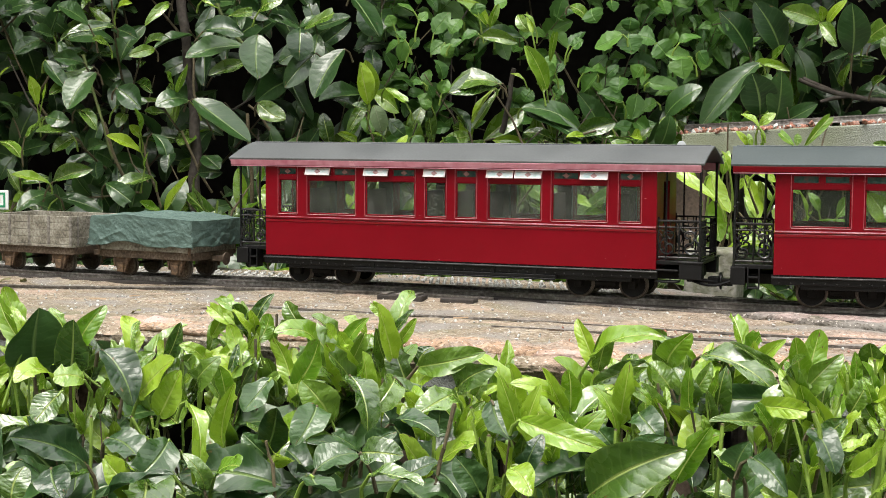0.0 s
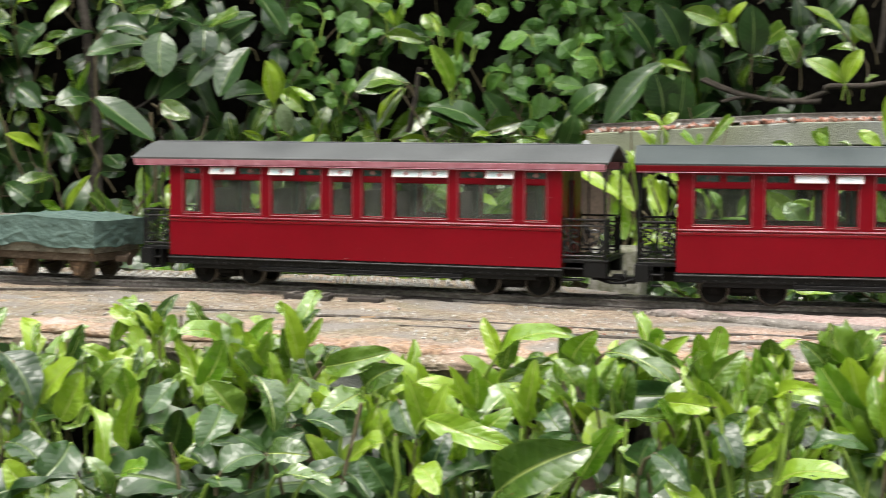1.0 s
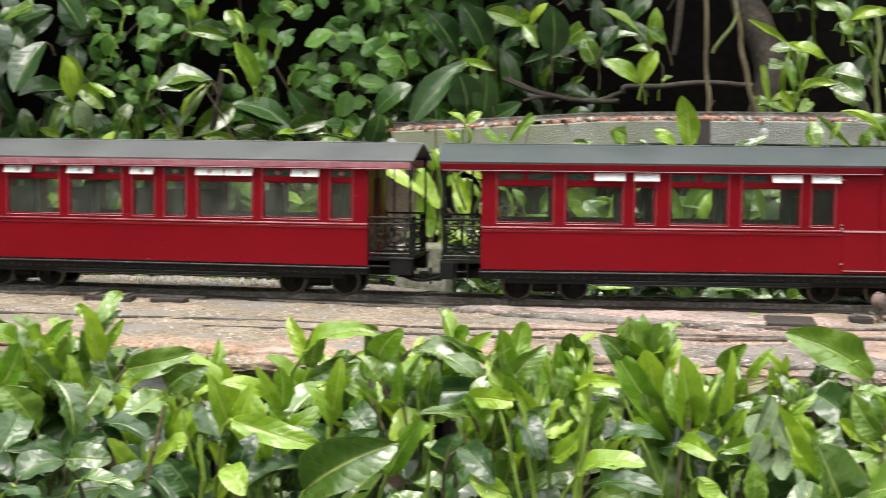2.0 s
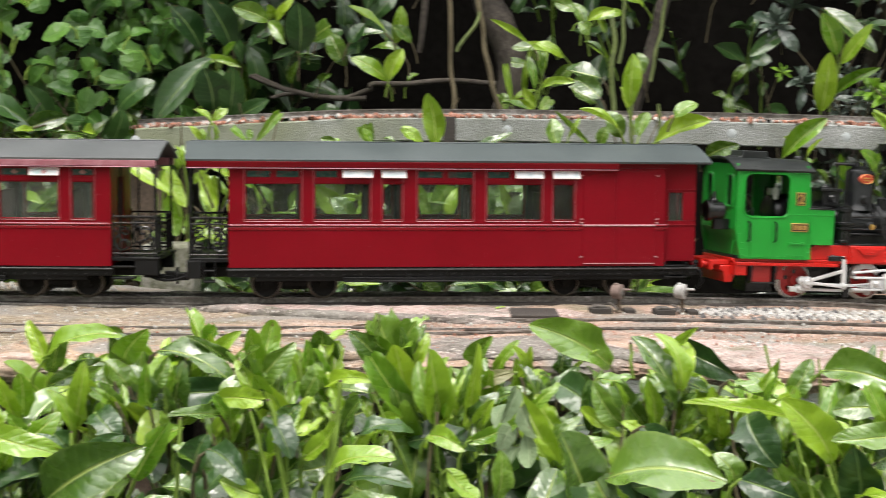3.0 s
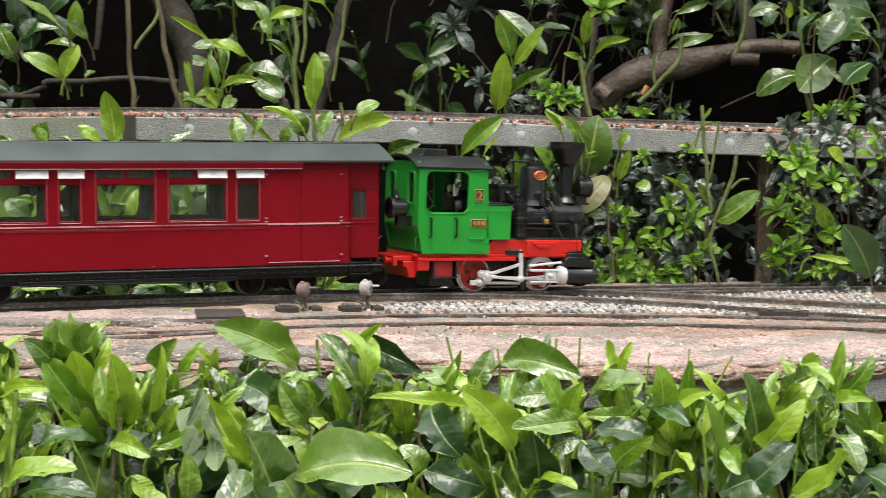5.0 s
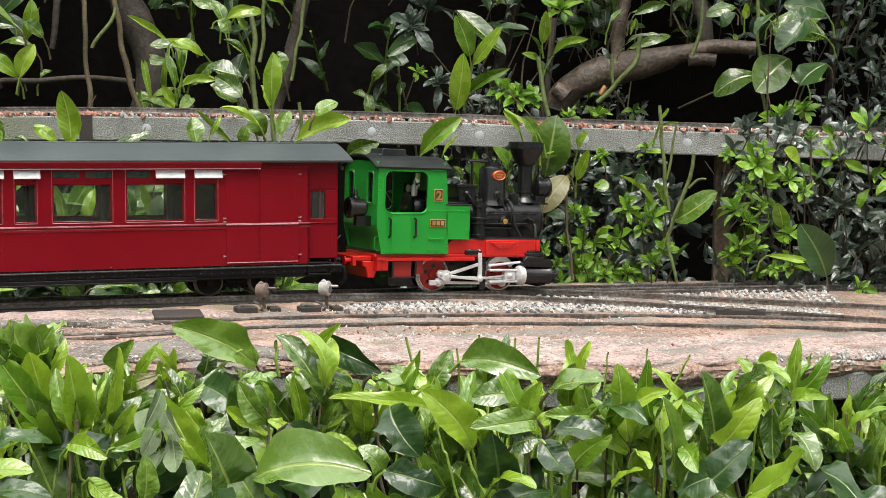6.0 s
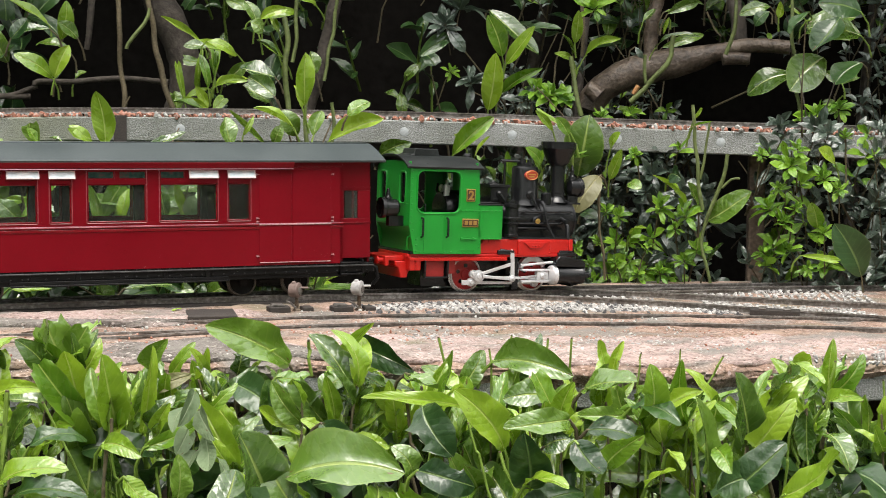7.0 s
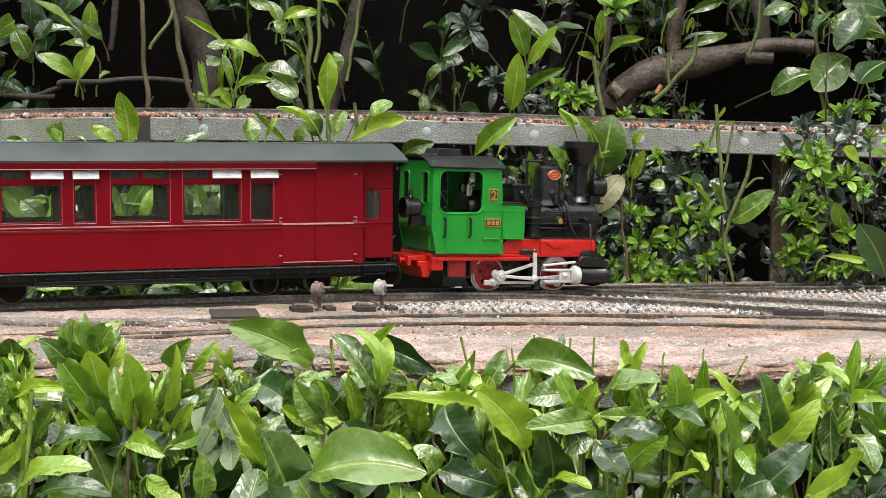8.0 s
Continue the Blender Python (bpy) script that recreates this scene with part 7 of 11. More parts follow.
def upper_post(x, y, top, wide, label, mat=TIMBER, bottom=-0.83, turn=-25):
    bm = bmesh.new()
    box(bm, -wide / 2, wide / 2, -wide / 2, wide / 2, bottom, top)
    ob = part("support_post", bm, mat, None, bevel=0.003)
    ob.matrix_basis = pose(x, y, 0, 0, 0, turn)
    tagged(ob, label, "post", "posts of the raised line", "structure")


upper_post(0.375, 2.125, 0.165, 0.055, "brown timber post holding up the raised line")
upper_post(1.588, 1.463, 0.166, 0.024, "thin grey-brown timber post holding up the raised line", turn=-40)
upper_post(0.95, 1.93, 0.185, 0.045, "brown timber post behind the train")
upper_post(1.8, 1.29, 0.16, 0.045, "brown timber post at the end of the raised line")
# grey mossy block under the first post, and what lies about on the mortar
bm = bmesh.new()
box(bm, -0.035, 0.035, -0.03, 0.03, -0.045, 0.062)
for v in bm.verts:
    v.co += Vector((noise.noise(v.co * 40), noise.noise(v.co * 50 + Vector((3, 0, 0))), 0)) * 0.004
MOSSY = material("mossy_concrete", [(0.09, 0.1, 0.05), (0.2, 0.2, 0.15), (0.34, 0.33, 0.3)], 0.95, grain=150, blotch=30, bump=0.8, depth=0.003)
ob = part("concrete_block", bm, MOSSY, None, bevel=0.004)
ob.matrix_basis = pose(0.352, 1.82, -0.012, 0, 0, -20)
tagged(ob, "mossy grey concrete block behind the coaches", "block")

# coupling and hoses between the two coaches
root = thing("coach_coupling", (0.303, 1.568, 0), -18, "black link coupling and pipes between the coaches", "coupling")
bm = bmesh.new()
tube(bm, [(-0.03, 0, 0.034), (0.0, 0, 0.033), (0.03, 0, 0.034)], 0.0025, 8)
part("draw_bar", bm, BLACK, root)
for y in (-0.018, 0.018):
    bm = bmesh.new()
    tube(bm, spline([(-0.026, y, 0.037), (-0.012, y, 0.0315), (0.004, y, 0.0305), (0.022, y, 0.036)], 0.006), 0.0016, 8)
    part("hose", bm, BLACK, root)

# ---- foliage ----
def leaf_mesh(name, wide, curl, fold, wave, mat, along=7, across=4, tip=0.6, serrate=0.0, twist=0.0, cut=1.0, skew=0.0, blunt=0.58, ruffle=0.0, bite=0):
    """A leaf one long: base at the origin, along +y, upper side +z. tip: where it is widest; cut: where shears took its end."""
    vs, uvs, fs = [], [], []
    idx = {}
    for i in range(along + 1):
        t = (1 - math.cos(math.pi * i / along)) / 2 * 0.75 + 0.25 * i / along
        tt = t * cut
        w = wide * (math.sin(math.pi * tt ** (math.log(0.5) / math.log(tip))) ** blunt if 0 < tt < 1 else 0)
        w *= 1 + ruffle * math.sin(t * 17 + wide * 40)
        if 0 < i < along and serrate:
            w *= 1 + serrate * (-1) ** i
        a = curl * t
        y = math.sin(a) / curl
        z = -(1 - math.cos(a)) / curl
        ks = [0] if w < 1e-6 else [k / (across / 2) - 1 for k in range(across + 1)]
        for k in ks:
            x = k * w / 2
            if bite and k * bite > 0 and 0.42 < t < 0.62:
                x *= 0.62
            rough = 0.05 * math.sin(k * 7 + wide * 30) if cut < 1 and i == along else 0.0
            f = fold * (1 + 0.7 * skew * k)
            lift = abs(x) * f + wave * w * math.sin(t * (11 + 14 * ruffle * 10 * (k > 0)) + k * 2.0) * k * k
            tw = twist * (t - 0.3)
            idx[(i, k if len(ks) > 1 else None)] = len(vs)
            vs.append((x * math.cos(tw) - lift * math.sin(tw) + skew * 0.06 * math.sin(3 * t), y + rough, z + lift * math.cos(tw) + x * math.sin(tw)))
            uvs.append((0.5 + 0.46 * k, tt))
    step = [k / (across / 2) - 1 for k in range(across + 1)]
    for i in range(along):
        lo, hi = (i, None) in idx, (i + 1, None) in idx
        for a, b in zip(step, step[1:]):
            if lo:
                fs.append((idx[(i, None)], idx[(i + 1, b)], idx[(i + 1, a)]))
            elif hi:
                fs.append((idx[(i, a)], idx[(i, b)], idx[(i + 1, None)]))
            else:
                fs.append((idx[(i, a)], idx[(i, b)], idx[(i + 1, b)], idx[(i + 1, a)]))
    me = bpy.data.meshes.new(name)
    me.from_pydata(vs, [], fs)
    layer = me.uv_layers.new(name="UVMap")
    for loop in me.loops:
        layer.data[loop.index].uv = uvs[loop.vertex_index]
    me.materials.append(mat)
    me.shade_smooth()
    chord = math.hypot(math.sin(curl), 1 - math.cos(curl)) / abs(curl)
    SHAPE[me.name] = (wide, chord, math.atan2(1 - math.cos(curl), math.sin(abs(curl))) * math.copysign(1, curl))
    return me


SHAPE = {}


VARIANTS = 7


def hedge_family(mat, wide):
    """Broad blunt laurel leaves with wavy rims, some bitten or cut by shears."""
    rows = ((1.0, 0.75, 0.4, 0.12, 0.5, 0.35, 1, 0.4, 0), (0.88, 1.1, 0.5, 0.15, 0.48, -0.45, 1, -0.5, 0), (1.1, 1.4, 0.3, 0.13, 0.52, 0.25, 1, 0.3, 1), (0.95, -0.5, 0.45, 0.16, 0.48, 0.6, 1, 0.7, 0),
            (1.0, 0.9, 0.6, 0.1, 0.52, -0.35, 1, -0.4, 0), (0.92, 1.9, 0.4, 0.18, 0.5, -0.6, 1, 0.6, -1), (1.0, 0.65, 0.4, 0.13, 0.52, 0.3, 0.8, -0.5, 0))
    return [leaf_mesh("leaf", wide * w, c, f, wv, mat, along=12, across=6, tip=tp, twist=tw, cut=ct, skew=sk, blunt=0.5, ruffle=0.022, bite=bt) for w, c, f, wv, tp, tw, ct, sk, bt in rows]


def leaf_family(mat, wide, tip=0.55, curls=(0.3, 0.7, 1.1, -0.3, 0.5, 1.5, 0.2), serrate=0.0, along=8, shears=True, blunt=0.58):
    return [leaf_mesh("leaf", wide * w, c, f, wv, mat, along=along, tip=tp, serrate=serrate, twist=tw, cut=ct if shears else 1.0, skew=sk, blunt=blunt)
            for w, c, f, wv, tp, tw, ct, sk in zip((1.0, 0.88, 1.1, 0.95, 1.0, 0.85, 1.05), curls, (0.35, 0.7, 0.15, 0.45, 0.9, 0.3, 0.2), (0.05, 0.1, 0.05, 0.09, 0.06, 0.12, 0.04),
                                               (tip, tip + 0.06, tip + 0.03, tip - 0.03, tip + 0.08, tip, tip + 0.05), (0.3, -0.5, 0.2, 0.7, -0.3, -0.8, 0.15), (1, 1, 1, 1, 1, 1, 0.72), (0.5, -0.6, 0.2, 0.8, -0.3, 0.6, -0.4))]


FAMILY = {
    "hedge_young": hedge_family(YOUNG, 0.34),
    "hedge_mature": hedge_family(MATURE, 0.45),
    "hedge_old_shaded": hedge_family(OLD, 0.47),
    "young": leaf_family(YOUNG, 0.36, 0.5, along=10, blunt=0.66),
    "mature": leaf_family(MATURE, 0.42, 0.52, along=10, blunt=0.62),
    "old": leaf_family(OLD, 0.45, 0.52, along=10, blunt=0.62, curls= (0.4, 0.8, 1.2, 0.1, 0.48, 0.64, 1.08)),
    "rose": leaf_family(ROSE, 0.6, 0.42, serrate=0.06, along=13, shears=False, blunt=0.74),
    "azalea": leaf_family(AZALEA, 0.4, 0.6, along=6, shears=False, blunt=0.8),
    "azalea_old_shaded": leaf_family(AZALEA_OLD_SHADED, 0.36, 0.58, along=6, shears=False, blunt=0.75),
    "wilted": leaf_family(WILTED, 0.4, 0.5, (0.9, 1.5, 0.6, -0.8, 1.08, 1.2, 0.54)),
    "orange": leaf_family(ORANGE_LEAF, 0.6, 0.5, shears=False),
    "dry": leaf_family(DRY, 0.4, 0.5, (1.6, 2.2, 1.2, -1.4, 1.92, 1.76, 1.08)),
}


def leaf_pose(p, d, up, length):
    d = Vector(d).normalized()
    z = Vector(up) - d * Vector(up).dot(d)
    z = z.normalized() if z.length > 1e-4 else d.orthogonal().normalized()
    x = d.cross(z)
    m = Matrix((x, d, z)).transposed().to_4x4()
    return Matrix.Translation(p) @ m @ Matrix.Diagonal((length, length, length, 1))


class Shrub:
    """Collects leaves and stems; the front ones become parts, the rest one mass of foliage."""

    def __init__(self, name, base, label, seed, keep=260):
        self.root = thing(name, base, 0, label, "shrub")
        self.base = Vector(base)
        self.rng = random.Random(seed)
        self.leaves, self.own, self.stems, self.keep, self.petiole = [], [], [], keep, 0.0

    def leaf(self, p, d, up, length, family):
        self.leaves.append((leaf_pose(p, d, up, length), FAMILY[family][self.rng.randrange(VARIANTS)]))

    def blade(self, family, base, tip, wide, form=None, turn=None):
        """One leaf from its stalk to its tip, of a given width, its upper side to the light."""
        rng = self.rng
        base, tip = Vector(base), Vector(tip)
        d = tip - base
        kind, broad = rng.randrange(VARIANTS), wide > 0.02 and family.startswith("hedge")
        kind = kind if form is None else form
        me = FAMILY[family][(0, 4, 2, 0, 1, 3, 6)[kind] if broad and form is None else kind]
        w0, chord, bow = SHAPE[me.name]
        wide *= 1.14 if family.startswith("hedge") else 1.0
        up = Vector((-base.x, -base.y, 0)).normalized() * 0.75 + Vector((0, 0, 0.62))
        z = (up - d * up.dot(d) / d.length_squared).normalized()
        roll = rng.uniform(-44, 44) * (0.8 if broad and self.petiole else 0.75 if self.petiole else 1.0)
        z = Matrix.Rotation(radians(roll if turn is None else turn), 3, d.normalized()) @ z
        y = d.normalized()
        x = y.cross(z)
        size = d.length / chord
        m = Matrix((x, y, z)).transposed().to_4x4()
        m = Matrix.Translation(base) @ m @ Matrix.Rotation(bow, 4, 'X') @ Matrix.Diagonal((wide / w0, size, size, 1))
        self.own.append((m, me))
        if self.petiole:
            k = self.petiole * rng.uniform(0.5, 1.2)
            back = Vector((base.x, base.y, 0)).normalized()
            foot = base - y * (0.35 * k) + back * (0.25 * k) + Vector((rng.uniform(-0.2, 0.2) * k, 0, -0.8 * k))
            mid = base.lerp(foot, 0.45) - y * (0.12 * k)
            self.stem([foot, mid, base, base + y * 0.004], 0.0017, 0.0008, STALK if family in ("young", "rose", "hedge_young") or rng.random() < 0.35 else TWIG)

    def stalk(self, p, q, r, mat):
        """A cut stem with swollen nodes and a dry brown end."""
        p, q = Vector(p), Vector(q)
        rng = self.rng
        p = p + (p - q) * 0.1 - Vector((0, 0, 0.008))
        r *= 0.8
        cuts = sorted(rng.uniform(0.1, 0.9) for k in range(3))
        pts = [p] + [p.lerp(q, t) + Vector((rng.uniform(-1, 1), rng.uniform(-1, 1), 0)) * r * 1.1 for t in cuts] + [q]
        for k, (a, b) in enumerate(zip(pts, pts[1:])):
            self.stem([a, a.lerp(b, 0.5), b.lerp(a, 0.12), b], (0.75 if mat is TWIG else 1.0) * r * (0.78 - 0.02 * k), r * (0.78 - 0.02 * k) * rng.uniform(0.95, 1.25), mat)
        self.stem([q, q + (pts[-1] - pts[-2]).normalized() * 0.0012], r * 0.66, r * 0.6, TWIG)

    def tuft(self, top, count, long, family="hedge_young"):
        """Cut stems side by side with narrow young leaves standing up from them."""
        rng = self.rng
        for k in range(count):
            q = Vector(top) + Vector((rng.uniform(-0.022, 0.022), rng.uniform(-0.02, 0.02), -rng.uniform(0, 0.028)))
            p = q - Vector((rng.uniform(-0.012, 0.012), rng.uniform(-0.012, 0.012), rng.uniform(0.04, 0.07)))
            self.stalk(p, q, rng.uniform(0.0011, 0.002), TWIG if rng.random() < 0.35 else STALK)
            for j in range(rng.randrange(2, 5)):
                at = p.lerp(q, rng.uniform(0.35, 0.95))
                a = rng.uniform(0, 6.28)
                out = Vector((math.cos(a), math.sin(a), rng.uniform(0.5, 2.2))).normalized()
                s = long * rng.uniform(0.5, 1.15)
                fam = family if rng.random() < 0.7 else "hedge_mature"
                self.blade(fam, at, at + out * s, s * rng.uniform(0.22, 0.38))

    def rosette(self, p, size, family):
        """A whorl of small leaves at a twig's end, facing up and out."""
        rng = self.rng
        p = Vector(p)
        axis = (Vector((-p.x, -p.y, 0)).normalized() * rng.uniform(0.3, 0.9) + Vector((rng.uniform(-0.5, 0.5), rng.uniform(-0.5, 0.5), 0.8))).normalized()
        side = axis.orthogonal().normalized()
        self.stem([p - axis * 0.05 - Vector((0, 0, 0.02)), p - axis * 0.02, p], 0.0012, 0.0009, TWIG)
        for ring, (count, low, high, k) in enumerate(((7, 55, 92, 1.0), (6, 30, 58, 0.9), (4, 8, 28, 0.65))):
            for j in range(count):
                out = Matrix.Rotation((j + rng.uniform(-0.3, 0.3) + 0.5 * ring) * 6.283 / count, 3, axis) @ side
                tilt = radians(rng.uniform(low, high))
                way = axis * math.cos(tilt) + out * math.sin(tilt)
                self.own.append((leaf_pose(p - axis * 0.003 * (2 - ring), way, axis * math.sin(tilt) - out * math.cos(tilt) + Vector((rng.uniform(-0.4, 0.4), rng.uniform(-0.4, 0.4), 0)), size * k * rng.uniform(0.62, 1.3)), FAMILY[family][rng.randrange(VARIANTS)]))

    def stem(self, points, r0, r1, mat):
        self.stems.append((points, r0, r1, mat))

    def shoot(self, p, d, length, n, size, family, young=None, spread=(35, 75), stem=TWIG, thick=0.0018, tip_young=0.35, up=(0, 0, 1), droop=0.25, gather=0.0):
        rng = self.rng
        p, d, up = Vector(p), Vector(d).normalized(), Vector(up)
        bend = Vector((rng.uniform(-1, 1), rng.uniform(-1, 1), rng.uniform(0, 1))) * 0.18
        pts = [p + d * (length * t) + bend * (length * t * t) for t in (0, 0.33, 0.66, 1.0)]
        self.stem(pts, thick, thick * 0.6, stem)
        side = d.orthogonal().normalized()
        phase = rng.uniform(0, 6.28)
        for k in range(n):
            t = 0.15 + 0.85 * (k + 0.5 * rng.random()) / n
            if k > n * 0.3:
                t += (0.97 - t) * gather
            q = pts[0].lerp(pts[-1], t) + bend * (length * (t * t - t))
            a = phase + k * 2.4 + rng.uniform(-0.3, 0.3)
            out = (Matrix.Rotation(a, 3, d) @ side)
            tilt = radians(rng.uniform(*spread)) * (1.1 - 0.55 * t)
            way = d * math.cos(tilt) + out * math.sin(tilt)
            way.z -= droop * (1 - t) * rng.random()
            s = size * rng.uniform(0.62, 1.12) * (1.0 - 0.3 * max(0, t - 0.6) / 0.4)
            fam = (young if young and t > 1 - tip_young else family)
            norm = d * math.sin(tilt) - out * math.cos(tilt) + up * 0.9
            self.leaf(q, way, norm, s, fam)

    def build(self, toward):
        toward = Vector(toward)
        order = sorted(self.leaves, key=lambda m: (m[0].translation - toward).length)
        inv = self.root.matrix_world.inverted()
        order = self.own + order
        for m, me in order[:self.keep]:
            ob = new("leaf", me)
            ob.parent = self.root
            ob.matrix_basis = inv @ m
        rest = order[self.keep:]
        if rest:
            groups = {}
            for m, me in rest:
                groups.setdefault(me.materials[0].name, []).append((inv @ m, me))
            for items in groups.values():
                vs, fs, uv, n = [], [], [], 0
                for m, me in items:
                    co = np.empty(len(me.vertices) * 3)
                    me.vertices.foreach_get("co", co)
                    co = co.reshape(-1, 3) @ np.array(m.to_3x3()).T + np.array(m.translation)
                    vs.append(co)
                    for f in me.polygons:
                        fs.append([v + n for v in f.vertices])
                    u = np.empty(len(me.loops) * 2)
                    me.uv_layers[0].data.foreach_get("uv", u)
                    uv.append(u)
                    n += len(co)
                big = bpy.data.meshes.new("foliage")
                big.from_pydata(np.concatenate(vs).tolist(), [], fs)
                big.uv_layers.new(name="UVMap").data.foreach_set("uv", np.concatenate(uv))
                big.materials.append(items[0][1].materials[0])
                big.shade_smooth()
                ob = new("foliage", big)
                ob.parent = self.root
                tagged(ob, kind="stuff")
        by_mat = {}
        for pts, r0, r1, mat in self.stems:
            if r0 > 0.0045:
                bm = bmesh.new()
                n = len(pts)
                tube(bm, [inv @ Vector(p) for p in pts], [r0 + (r1 - r0) * k / (n - 1) for k in range(n)], 9)
                part("trunk", bm, mat, self.root)
            else:
                by_mat.setdefault(mat.name, []).append((pts, r0, r1, mat))
        for items in by_mat.values():
            bm = bmesh.new()
            for pts, r0, r1, mat in items:
                n = len(pts)
                tube(bm, [inv @ Vector(p) for p in pts], [r0 + (r1 - r0) * k / (n - 1) for k in range(n)], 6)
            tagged(part("twig_mass", bm, items[0][3], self.root), kind="stuff")


def polar(az, dist, z=0.0):
    return Vector((dist * math.sin(radians(az)), dist * math.cos(radians(az)), z))


def edge_dist(az):
    """Plan distance of the trackbed's front edge from the middle of the hedge's bow."""
    t = (az + 40) / 105
    return 1.62 - 0.42 * min(1, max(0, t / 0.42)) ** 0.6 + 0.06 * max(0, t - 0.75) / 0.25


# ---- leaves that stand out, each at its own place ----
def hedge_leaves_a(sh):
    sh.blade("hedge_young", (-0.262, 1.034, 0.012), (-0.284, 1.024, 0.015), 0.020)
    sh.blade("hedge_mature", (-0.267, 0.988, 0.012), (-0.282, 0.975, -0.007), 0.020)
    sh.blade("hedge_old_shaded", (-0.283, 0.896, -0.041), (-0.281, 0.895, 0.007), 0.008)
    sh.blade("hedge_mature", (-0.269, 0.877, -0.037), (-0.263, 0.887, -0.017), 0.018)
    sh.blade("hedge_old_shaded", (-0.309, 1.069, 0.016), (-0.298, 1.047, 0.064), 0.038, form=4, turn=12)
    sh.blade("hedge_mature", (-0.281, 1.066, 0.012), (-0.272, 1.043, 0.056), 0.023)
    sh.blade("hedge_young", (-0.282, 1.016, 0.017), (-0.299, 0.986, 0.018), 0.017)
    sh.blade("hedge_old_shaded", (-0.230, 0.911, -0.022), (-0.269, 0.875, 0.004), 0.022)
    sh.blade("hedge_old_shaded", (-0.245, 0.882, -0.017), (-0.233, 0.861, -0.031), 0.020)


def hedge_leaves_b(sh):
    sh.blade("hedge_mature", (-0.235, 1.064, 0.008), (-0.216, 1.066, 0.028), 0.015)
    sh.blade("hedge_young", (-0.206, 1.025, -0.013), (-0.188, 1.017, 0.023), 0.019)
    sh.blade("hedge_mature", (-0.155, 0.917, -0.040), (-0.169, 0.915, -0.015), 0.011)
    sh.blade("hedge_old_shaded", (-0.117, 0.955, -0.027), (-0.135, 0.956, -0.010), 0.015)
    sh.blade("hedge_mature", (-0.166, 1.066, 0.002), (-0.143, 1.064, 0.024), 0.021)
    sh.blade("hedge_young", (-0.185, 1.094, 0.017), (-0.202, 1.083, 0.031), 0.010)
    sh.blade("hedge_mature", (-0.224, 1.112, 0.026), (-0.201, 1.120, 0.042), 0.013)
    sh.blade("hedge_young", (-0.148, 1.131, 0.026), (-0.139, 1.139, 0.049), 0.013)
    sh.blade("hedge_young", (-0.149, 1.129, 0.027), (-0.150, 1.125, 0.047), 0.006)
    sh.blade("hedge_mature", (-0.109, 1.145, 0.031), (-0.127, 1.151, 0.058), 0.016)
    sh.blade("hedge_young", (-0.147, 1.098, 0.011), (-0.140, 1.091, 0.034), 0.007)
    sh.blade("hedge_mature", (-0.083, 1.138, 0.028), (-0.104, 1.126, 0.049), 0.016)
    sh.blade("hedge_mature", (-0.082, 1.112, 0.009), (-0.104, 1.111, 0.040), 0.022)
    sh.blade("hedge_mature", (-0.082, 1.115, 0.024), (-0.046, 1.110, 0.027), 0.016)
    sh.blade("hedge_young", (-0.057, 1.072, -0.008), (-0.060, 1.067, 0.030), 0.014)
    sh.blade("hedge_mature", (-0.080, 1.029, -0.017), (-0.102, 1.022, 0.015), 0.023)
    sh.blade("hedge_old_shaded", (-0.051, 0.968, -0.024), (-0.030, 0.964, -0.010), 0.013)
    sh.blade("hedge_mature", (-0.054, 0.947, -0.021), (-0.025, 0.939, -0.021), 0.019)
    sh.blade("hedge_old_shaded", (-0.084, 0.937, -0.031), (-0.056, 0.948, -0.022), 0.022)
    sh.blade("hedge_old_shaded", (-0.055, 0.964, -0.025), (-0.074, 0.956, -0.010), 0.012)
    sh.blade("hedge_young", (-0.061, 1.141, 0.032), (-0.079, 1.143, 0.046), 0.010)
    sh.blade("hedge_old_shaded", (-0.248, 1.031, 0.035), (-0.222, 1.012, -0.003), 0.024)
    sh.blade("hedge_young", (-0.222, 1.033, 0.001), (-0.192, 1.015, 0.032), 0.022)
    sh.blade("hedge_young", (-0.173, 0.954, 0.012), (-0.164, 0.931, -0.040), 0.013)
    sh.blade("hedge_young", (-0.154, 0.992, -0.027), (-0.142, 0.970, 0.023), 0.010, form=4)
    sh.blade("hedge_mature", (-0.182, 1.062, 0.005), (-0.163, 1.040, 0.030), 0.019)
    sh.blade("hedge_young", (-0.098, 1.110, 0.024), (-0.129, 1.083, 0.041), 0.018)
    sh.blade("hedge_mature", (-0.083, 1.086, 0.010), (-0.109, 1.059, 0.027), 0.019)
    sh.blade("hedge_old_shaded", (-0.120, 0.962, -0.026), (-0.110, 0.939, 0.011), 0.018)
    sh.blade("hedge_mature", (-0.066, 1.015, 0.020), (-0.052, 0.992, -0.016), 0.025, form=2)
    sh.blade("hedge_old_shaded", (-0.085, 0.916, -0.029), (-0.069, 0.894, -0.034), 0.024)
    sh.blade("hedge_old_shaded", (-0.215, 0.889, -0.038), (-0.166, 0.875, -0.019), 0.013)
    sh.blade("hedge_old_shaded", (-0.225, 0.948, -0.012), (-0.202, 0.928, -0.019), 0.021)
    sh.blade("hedge_young", (-0.148, 0.919, -0.030), (-0.129, 0.898, -0.019), 0.014)
    sh.blade("hedge_old_shaded", (-0.126, 1.042, 0.013), (-0.143, 1.016, -0.007), 0.017)
    sh.blade("hedge_old_shaded", (-0.181, 0.934, -0.010), (-0.194, 0.906, -0.027), 0.023)
    sh.blade("hedge_old_shaded", (-0.087, 0.982, 0.004), (-0.100, 0.956, -0.019), 0.021)


